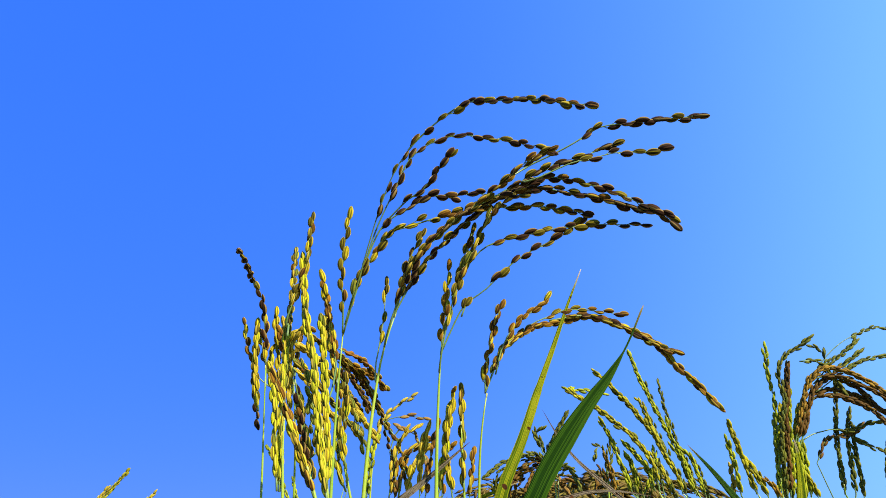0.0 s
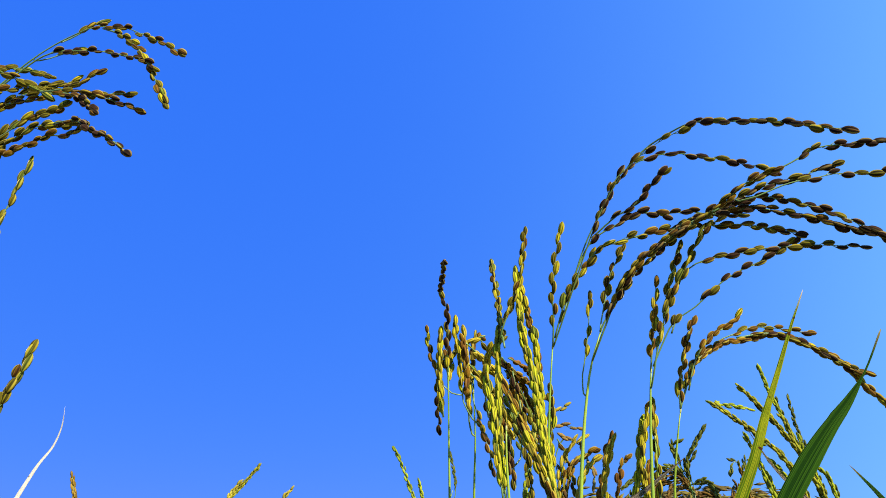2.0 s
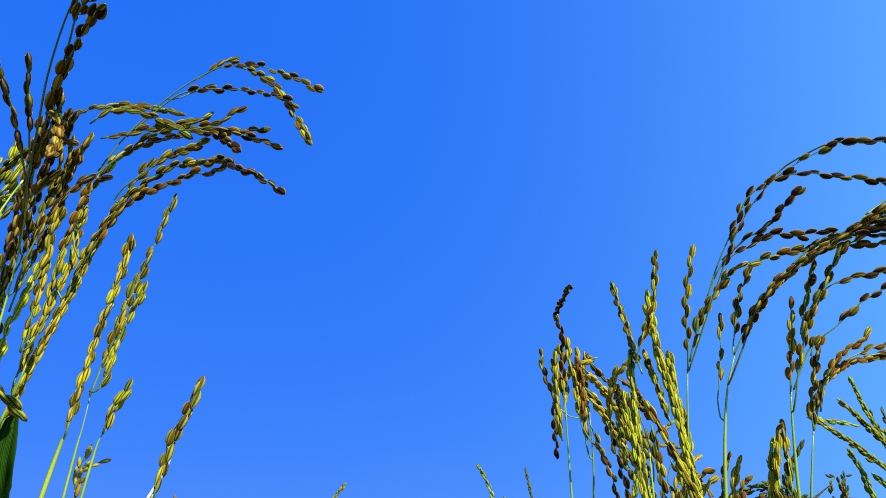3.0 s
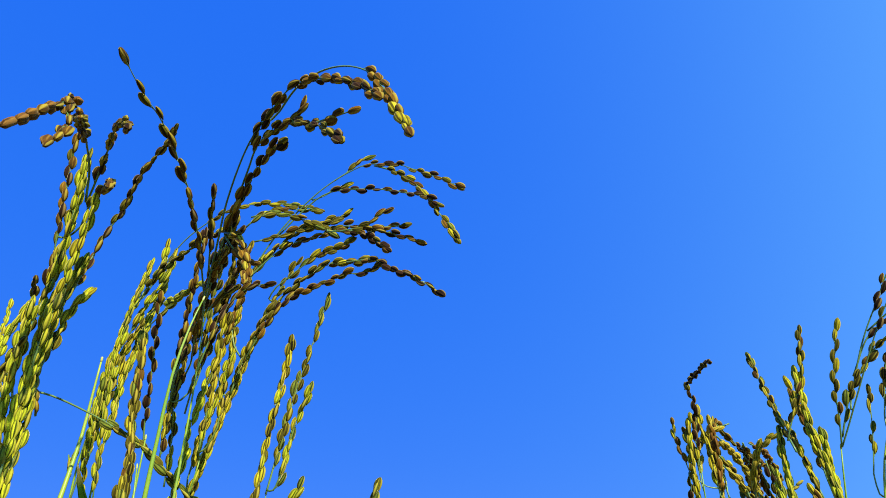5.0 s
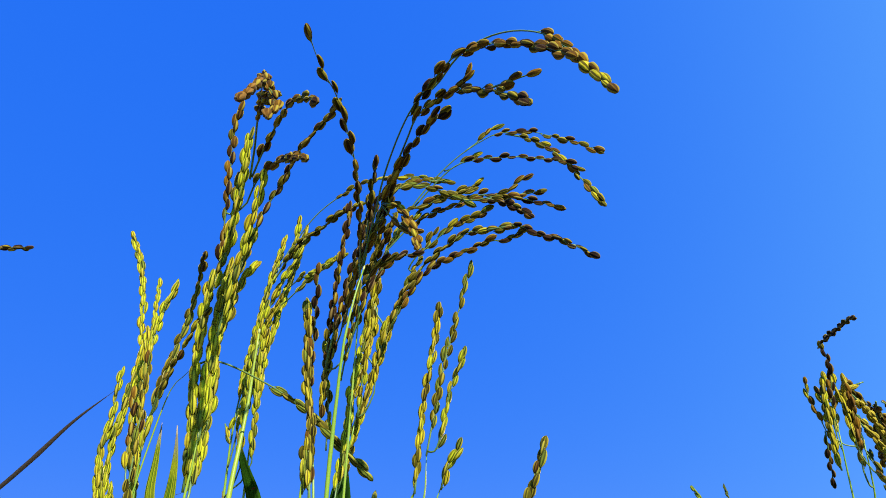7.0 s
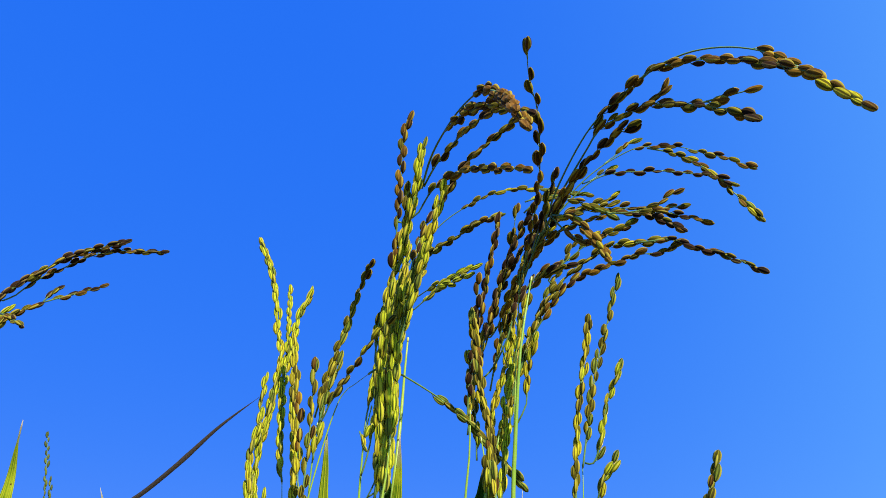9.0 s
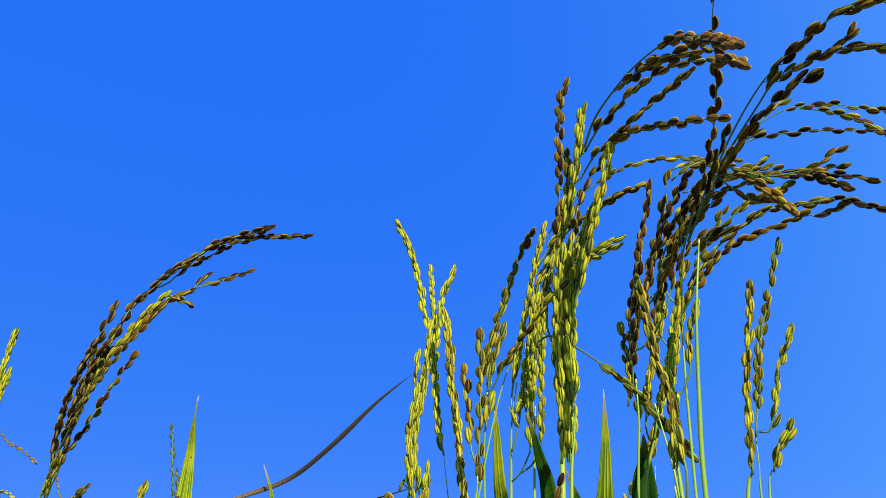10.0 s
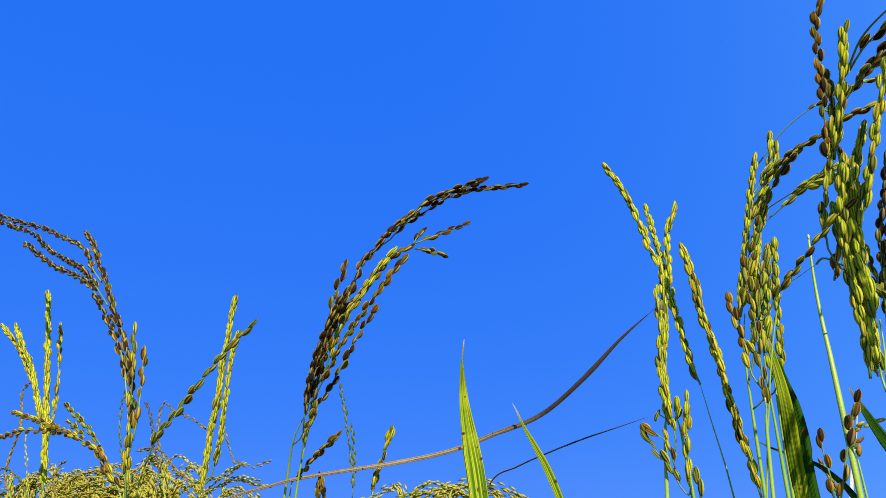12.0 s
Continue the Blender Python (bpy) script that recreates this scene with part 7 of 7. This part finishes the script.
plant = stalk("arching rice stalk with spaced brown grains far behind leaves", "distant rice stalks", [(0.1627, 0.7538, 0.8361), (0.1616, 0.7538, 0.8397), (0.1608, 0.7538, 0.8428)], 1.00)
branch(plant, "or", [(0.1610, 0.7538, 0.8439), (0.1599, 0.7502, 0.8593), (0.1560, 0.7463, 0.8750), (0.1532, 0.7438, 0.8855)], 0.02, 3.20, 0.88, far_off=True)
branch(plant, "br", [(0.1380, 0.7431, 0.8414), (0.1284, 0.7387, 0.8543), (0.1179, 0.7354, 0.8596), (0.1066, 0.7322, 0.8556)], 0.02, 3.20, 0.88, far_off=True)
branch(plant, "tn", [(0.1192, 0.7425, 0.8421), (0.1120, 0.7391, 0.8525), (0.1048, 0.7356, 0.8628), (0.0914, 0.7318, 0.8667)], 0.02, 3.60, 0.88, far_off=True)
branch(plant, "br", [(0.0572, 0.7206, 0.8430), (0.0608, 0.7175, 0.8552), (0.0695, 0.7146, 0.8647), (0.0831, 0.7115, 0.8688)], 0.02, 3.60, 0.88, far_off=True)
branch(plant, "ol", [(0.0467, 0.7203, 0.8434), (0.0449, 0.7163, 0.8558), (0.0507, 0.7138, 0.8628), (0.0616, 0.7108, 0.8656)], 0.02, 2.80, 0.88, far_off=True)
branch(plant, "or", [(0.1669, 0.7640, 0.8418), (0.1639, 0.7592, 0.8569), (0.1599, 0.7539, 0.8731)], 0.02, 1.60, 0.88, far_off=True)
branch(plant, "br", [(0.1417, 0.7532, 0.8374), (0.1334, 0.7475, 0.8502), (0.1212, 0.7427, 0.8555)], 0.02, 1.60, 0.88, far_off=True)
branch(plant, "tn", [(0.1244, 0.7527, 0.8386), (0.1165, 0.7475, 0.8500), (0.1076, 0.7423, 0.8608)], 0.02, 1.80, 0.88, far_off=True)
branch(plant, "br", [(0.0612, 0.7307, 0.8410), (0.0650, 0.7253, 0.8542), (0.0735, 0.7212, 0.8616)], 0.02, 1.80, 0.88, far_off=True)
branch(plant, "ol", [(0.0516, 0.7304, 0.8410), (0.0472, 0.7246, 0.8528), (0.0531, 0.7206, 0.8609)], 0.02, 1.40, 0.88, far_off=True)
plant = stalk("arching rice stalk with dense brown grains in a nodding clump", "nodding rice stalks", [(0.3147, 0.6784, 0.8244), (0.3145, 0.6784, 0.8276), (0.3144, 0.6784, 0.8312)], 1.00)
branch(plant, "gn", [(0.3144, 0.6784, 0.8312), (0.3159, 0.6730, 0.8773)], 0.02, 3.60, 0.88, far_off=True)
branch(plant, "gn", [(0.2949, 0.6678, 0.8312), (0.2975, 0.6661, 0.8491), (0.3001, 0.6642, 0.8673), (0.2998, 0.6623, 0.8812)], 0.02, 4.00, 0.88, far_off=True)
branch(plant, "go", [(0.3203, 0.6786, 0.8288), (0.3175, 0.6759, 0.8400), (0.3118, 0.6734, 0.8493)], 0.02, 3.20, 0.88, far_off=True)
branch(plant, "ol", [(0.3619, 0.6899, 0.8279), (0.3633, 0.6887, 0.8440), (0.3636, 0.6865, 0.8723), (0.3660, 0.6847, 0.8914)], 0.02, 2.80, 0.88, far_off=True)
branch(plant, "ol", [(0.3441, 0.6788, 0.8866), (0.3568, 0.6760, 0.8845), (0.3709, 0.6731, 0.8882), (0.3841, 0.6704, 0.8890)], 0.05, 2.00, 0.88, far_off=True)
branch(plant, "ol", [(0.3574, 0.6795, 0.8812), (0.3678, 0.6755, 0.8729), (0.3811, 0.6705, 0.8643)], 0.05, 2.00, 0.88, far_off=True)
branch(plant, "br", [(0.3245, 0.6658, 0.9149), (0.3462, 0.6638, 0.9182), (0.3635, 0.6631, 0.9121), (0.3792, 0.6623, 0.9013), (0.3934, 0.6608, 0.8882)], 0.05, 4.00, 0.88, far_off=True)
branch(plant, "br", [(0.3307, 0.6550, 0.9270), (0.3495, 0.6536, 0.9281), (0.3659, 0.6528, 0.9196), (0.3815, 0.6522, 0.9087), (0.3942, 0.6508, 0.8910)], 0.05, 4.00, 0.88, far_off=True)
plant = stalk("upright rice stalk with dense yellow-green grains in a nodding clump", "nodding rice stalks", [(0.3743, 0.6702, 0.8214), (0.3743, 0.6702, 0.8245), (0.3744, 0.6702, 0.8281)], 1.00)
branch(plant, "ol", [(0.3744, 0.6702, 0.8281), (0.3794, 0.6705, 0.8551), (0.3882, 0.6707, 0.8782), (0.3993, 0.6711, 0.8922)], 0.02, 2.80, 0.88, far_off=True)
branch(plant, "gn", [(0.3852, 0.6706, 0.8276), (0.3936, 0.6710, 0.8639), (0.4040, 0.6713, 0.8919)], 0.02, 3.20, 0.88, far_off=True)
plant = stalk("arching rice stalk with spaced green-gold grains beside a nodding clump", "distant rice stalks", [(0.2665, 0.6369, 0.8234), (0.2659, 0.6369, 0.8264), (0.2658, 0.6369, 0.8298)], 1.00)
branch(plant, "go", [(0.2658, 0.6369, 0.8298), (0.2624, 0.6330, 0.8403), (0.2568, 0.6288, 0.8511), (0.2511, 0.6265, 0.8546)], 0.02, 3.00, 0.88, far_off=True)
branch(plant, "or", [(0.2763, 0.6372, 0.8272), (0.2692, 0.6312, 0.8377), (0.2611, 0.6268, 0.8429)], 0.02, 2.60, 0.88, far_off=True)
branch(plant, "pl", [(0.2388, 0.6361, 0.8287), (0.2389, 0.6308, 0.8433), (0.2371, 0.6261, 0.8560)], 0.02, 2.40, 0.88, far_off=True)

# ---- leaves ----
leaf("rice_leaf", "lime green rice leaf with dry brown tip", [(-0.0682, 0.3776, 0.0000), (-0.0503, 0.3776, 0.5355), (0.0105, 0.3681, 0.6940), (0.0427, 0.3631, 0.7779), (0.0569, 0.3606, 0.8150), (0.0595, 0.3603, 0.8218), (0.0688, 0.3602, 0.8408), (0.0780, 0.3604, 0.8633), (0.0878, 0.3601, 0.8853), (0.0962, 0.3591, 0.9048), (0.1056, 0.3576, 0.9250)], 0.0070, LEAF_LIME, 0.25, 0.00, taper=0.15, back=(0.13, 0.99, 0))
leaf("rice_leaf", "broad dark green rice leaf with threadlike tip", [(-0.1096, 0.3774, 0.0000), (-0.0837, 0.3774, 0.5586), (0.0045, 0.3597, 0.7030), (0.0512, 0.3503, 0.7795), (0.0720, 0.3461, 0.8134), (0.0780, 0.3455, 0.8236), (0.0879, 0.3449, 0.8378), (0.0992, 0.3444, 0.8521), (0.1105, 0.3438, 0.8648), (0.1206, 0.3431, 0.8788), (0.1309, 0.3417, 0.8978)], 0.0098, LEAF_GREEN, 0.25, 0.00, taper=0.05, thread=0.024, back=(0.20, 0.98, 0))
leaf("rice_leaf", "dry brown leaf sticking up behind green leaves", [(0.3738, 0.4234, 0.0000), (0.3371, 0.4234, 0.6175), (0.2122, 0.4234, 0.7330), (0.1461, 0.4234, 0.7941), (0.1164, 0.4228, 0.8211), (0.1093, 0.4219, 0.8274), (0.0976, 0.4194, 0.8389), (0.0895, 0.4174, 0.8505), (0.0818, 0.4162, 0.8659)], 0.0022, LEAF_DRY, 0.60, 0.00, taper=0.05, back=(0.10, 1.00, 0))
leaf("rice_leaf", "yellowing rice leaf bent sideways", [(0.0477, 0.3703, 0.8165), (0.0594, 0.3651, 0.8203), (0.0680, 0.3613, 0.8223)], 0.0050, LEAF_LIME, 0.25, 0.00, back=(0.02, 1.00, 0))
leaf("rice_leaf", "dry tan leaf arched low over stalks", [(0.0835, 0.3613, 0.8132), (0.0976, 0.3618, 0.8161), (0.1107, 0.3622, 0.8159), (0.1266, 0.3626, 0.8130)], 0.0030, LEAF_DRY, 0.60, 0.00, back=(0.17, 0.99, 0))
leaf("rice_leaf", "green rice leaf among distant stalks", [(0.4231, 0.6063, 0.0000), (0.3957, 0.6063, 0.5776), (0.3026, 0.6063, 0.7200), (0.2533, 0.6063, 0.7954), (0.2310, 0.6058, 0.8287), (0.2167, 0.6055, 0.8501), (0.2019, 0.6051, 0.8692)], 0.0080, LEAF_GREEN, 0.25, 0.00, back=(0.28, 0.96, 0))
leaf("rice_leaf", "dry brown leaf slanting across stalks", [(-0.2831, 0.4335, 0.0000), (-0.2418, 0.4335, 0.6541), (-0.1017, 0.4144, 0.7482), (-0.0274, 0.4042, 0.7981), (0.0059, 0.3991, 0.8205), (0.0199, 0.3958, 0.8297), (0.0322, 0.3932, 0.8388), (0.0421, 0.3918, 0.8461)], 0.0058, LEAF_DRY, 0.60, 0.00, back=(-0.05, 1.00, 0))
leaf("rice_leaf", "bleached pale leaf tip curling up", [(-0.4842, 0.4188, 0.0000), (-0.4655, 0.4396, 0.4500), (-0.4375, 0.4709, 0.7357), (-0.4142, 0.4970, 0.8557), (-0.4082, 0.5037, 0.8744), (-0.4046, 0.5033, 0.8887), (-0.4013, 0.4973, 0.9038)], 0.0034, LEAF_WHITE, 0.50, 0.00, taper=0.09, back=(-0.57, 0.82, 0))
leaf("rice_leaf", "upright lime rice leaf with flecks", [(-0.3955, 0.2478, 0.0000), (-0.3869, 0.2212, 0.4500), (-0.3739, 0.1813, 0.6948), (-0.3630, 0.1480, 0.8148), (-0.3607, 0.1407, 0.8318), (-0.3591, 0.1402, 0.8478), (-0.3581, 0.1388, 0.8589), (-0.3569, 0.1357, 0.8697)], 0.0089, LEAF_LIME, 0.25, 0.00, taper=0.06, thread=0.002, back=(-0.26, 0.97, 0))
leaf("rice_leaf", "upright lime rice leaf with bleached thread tip", [(-0.4885, 0.0736, 0.0000), (-0.5085, 0.0932, 0.4500), (-0.5385, 0.1226, 0.6982), (-0.5636, 0.1470, 0.8182), (-0.5725, 0.1557, 0.8414), (-0.5787, 0.1612, 0.8659), (-0.5774, 0.1586, 0.8822), (-0.5737, 0.1551, 0.8929)], 0.0092, LEAF_LIME, 0.25, 0.00, taper=0.05, thread=0.009, back=(-0.54, 0.84, 0))
leaf("rice_leaf", "small slanting lime rice leaf", [(-0.4497, 0.2317, 0.0000), (-0.4773, 0.2271, 0.4500), (-0.5187, 0.2201, 0.7047), (-0.5532, 0.2143, 0.8247), (-0.5609, 0.2130, 0.8409), (-0.5714, 0.2201, 0.8553), (-0.5738, 0.2183, 0.8626), (-0.5766, 0.2176, 0.8687)], 0.0044, LEAF_LIME, 0.25, 0.00, taper=0.05, back=(-0.47, 0.88, 0))
leaf("dry_leaf", "long dry leaf bridging two rice clumps", [(-0.9300, 0.2350, 0.0000), (-0.8950, 0.2280, 0.4500), (-0.8650, 0.2200, 0.7200), (-0.8380, 0.2166, 0.8107), (-0.7569, 0.2052, 0.8305), (-0.6988, 0.2033, 0.8350), (-0.6603, 0.2130, 0.8390), (-0.6205, 0.2223, 0.8453), (-0.5946, 0.2239, 0.8522), (-0.5612, 0.2246, 0.8615), (-0.5305, 0.2238, 0.8809), (-0.5077, 0.2256, 0.9004), (-0.4850, 0.2302, 0.9179)], 0.0029, LEAF_TAN, 0.55, 3.40, taper=0.05, thread=0.004, back=(-0.34, 0.94, 0))
leaf("dry_leaf", "thin dry leaf low between rice clumps", [(-0.7702, 0.3718, 0.0000), (-0.7425, 0.3675, 0.4500), (-0.7010, 0.3610, 0.7192), (-0.6664, 0.3557, 0.8392), (-0.6412, 0.3517, 0.8486), (-0.6110, 0.3506, 0.8577), (-0.5818, 0.3496, 0.8653), (-0.5539, 0.3489, 0.8710), (-0.5344, 0.3561, 0.8770)], 0.0022, LEAF_TAN, 0.60, 1.50, taper=0.05, back=(-0.35, 0.94, 0))
leaf("rice_leaf", "dark green rice leaf with pale midrib", [(-0.4181, 0.4119, 0.0000), (-0.4082, 0.3857, 0.4500), (-0.3934, 0.3464, 0.7078), (-0.3810, 0.3137, 0.8278), (-0.3772, 0.3035, 0.8521), (-0.3750, 0.3002, 0.8696), (-0.3728, 0.2967, 0.8872)], 0.0141, LEAF_GREEN, 0.25, 0.00, taper=0.03, back=(-0.22, 0.98, 0))
leaf("rice_leaf", "lime green leaf among nodding stalks", [(0.2363, 0.6528, 0.0000), (0.2448, 0.6528, 0.5230), (0.2736, 0.6528, 0.6907), (0.2888, 0.6528, 0.7795), (0.2956, 0.6528, 0.8190), (0.2995, 0.6530, 0.8430), (0.3019, 0.6528, 0.8656), (0.3012, 0.6524, 0.8772)], 0.0095, LEAF_LIME, 0.25, 0.00, taper=0.06, back=(0.38, 0.93, 0))
leaf("rice_leaf", "dark green rice leaf tucked behind stalks", [(-0.4421, 0.4173, 0.0000), (-0.4396, 0.3894, 0.4500), (-0.4358, 0.3476, 0.7091), (-0.4327, 0.3127, 0.8291), (-0.4311, 0.2953, 0.8655), (-0.4323, 0.2892, 0.8755), (-0.4326, 0.2816, 0.8866), (-0.4348, 0.2773, 0.8993)], 0.0115, LEAF_GREEN, 0.25, 0.00, taper=0.06, back=(-0.35, 0.94, 0))
leaf("rice_leaf", "dark green rice leaf beside thick culm", [(-0.3071, 0.2986, 0.0000), (-0.3277, 0.2796, 0.4500), (-0.3586, 0.2512, 0.7014), (-0.3844, 0.2276, 0.8214), (-0.3908, 0.2217, 0.8388), (-0.3948, 0.2203, 0.8498), (-0.3976, 0.2211, 0.8577)], 0.0080, LEAF_GREEN, 0.25, 0.00, taper=0.05, back=(-0.07, 1.00, 0))
leaf("rice_leaf", "long green rice leaf standing among stalks", [(-0.4434, 0.3221, 0.0000), (-0.4390, 0.2944, 0.4500), (-0.4325, 0.2529, 0.7018), (-0.4270, 0.2184, 0.8218), (-0.4247, 0.2036, 0.8537), (-0.4261, 0.2050, 0.8712), (-0.4282, 0.2072, 0.8901)], 0.0068, LEAF_LIME, 0.25, 0.00, taper=0.05, back=(-0.15, 0.99, 0))
leaf("rice_leaf", "green rice leaf lying slantwise behind stalks", [(-0.2157, 0.2827, 0.0000), (-0.2433, 0.2827, 0.5657), (-0.3370, 0.3109, 0.7046), (-0.3867, 0.3258, 0.7780), (-0.4088, 0.3324, 0.8107), (-0.4155, 0.3340, 0.8216), (-0.4253, 0.3354, 0.8323), (-0.4362, 0.3362, 0.8389), (-0.4526, 0.3375, 0.8466), (-0.4650, 0.3387, 0.8551)], 0.0048, LEAF_GREEN, 0.25, 0.00, taper=0.08, back=(-0.18, 0.98, 0))


# ---- far canopy ----
def canopy(label, x0, x1, y0, y1, top, count, husks, seed):
    """Bowed panicles of the field behind, too far to tell apart one by one: one mesh of stems, twigs and small husks."""
    chance = random.Random(seed)
    bm = bmesh.new()
    for _ in range(count):
        foot = Vector((chance.uniform(x0, x1), chance.uniform(y0, y1), 0))
        peak = foot + Vector((chance.uniform(-0.03, 0.03), 0, top * chance.uniform(0.93, 1.0)))
        lean = chance.choice((-1, 1)) * chance.uniform(0.03, 0.09)
        line = smooth_line([foot, foot.lerp(peak, 0.6), peak, peak + Vector((lean, 0, -0.008)), peak + Vector((lean * 1.8, 0, -0.05))], 0.012)
        tube(bm, line, lambda s: 0.0014 * (1.2 - s), 3)
        for p, q in zip(line, line[1:]):
            if p.z < top * 0.86:
                continue
            for _ in range(6):
                way = ((q - p).normalized() + Vector((chance.uniform(-0.16, 0.16), chance.uniform(-0.2, 0.2), chance.uniform(-0.22, 0.12)))).normalized()
                c = p.lerp(q, chance.random()) + Vector((chance.gauss(0, 0.0030), chance.gauss(0, 0.0030), chance.gauss(0, 0.0042)))
                u = side_of(way)
                v = way.cross(u)
                ends = [bm.verts.new(c - way * 0.0085), bm.verts.new(c + way * 0.0085)]
                belt = [bm.verts.new(c + (u * math.cos(a) + v * math.sin(a)) * 0.0019) for a in (0, 1.57, 3.14, 4.71)]
                for k in range(4):
                    bm.faces.new((ends[0], belt[(k + 1) % 4], belt[k]))
                    bm.faces.new((ends[1], belt[k], belt[(k + 1) % 4]))
    tagged(part("rice_canopy", bm, husks), label, "rice field", kind="stuff")


def straw(name, one, two):
    mat, nt, bsdf, thin, coords = surface(name, 0.6, 0.15, 0.2)
    island = nt.nodes.new("ShaderNodeNewGeometry")
    body = mix_rgb(nt, island.outputs["Random Per Island"], one, two)
    fleck = noise_node(nt, coords.outputs["Object"], 700.0)
    paint(nt, bsdf, thin, mix_rgb(nt, math_node(nt, "MULTIPLY", fleck, 0.5), body, (0.16, 0.10, 0.02)))
    return mat


PALE_STRAW = straw("pale_straw", (0.50, 0.42, 0.05), (0.34, 0.32, 0.02))
OLIVE_STRAW = straw("olive_straw", (0.085, 0.052, 0.014), (0.18, 0.165, 0.018))
canopy("pale yellow rice canopy behind the edge clump", -1.941, -1.411, 0.617, 0.787, 0.944, 62, PALE_STRAW, 3)
canopy("pale yellow rice tops far behind a bare gap", -1.115, -0.947, 0.776, 0.936, 0.897, 11, PALE_STRAW, 4)
canopy("olive rice canopy behind green leaves", 0.042, 0.232, 0.853, 1.003, 0.878, 46, OLIVE_STRAW, 5)
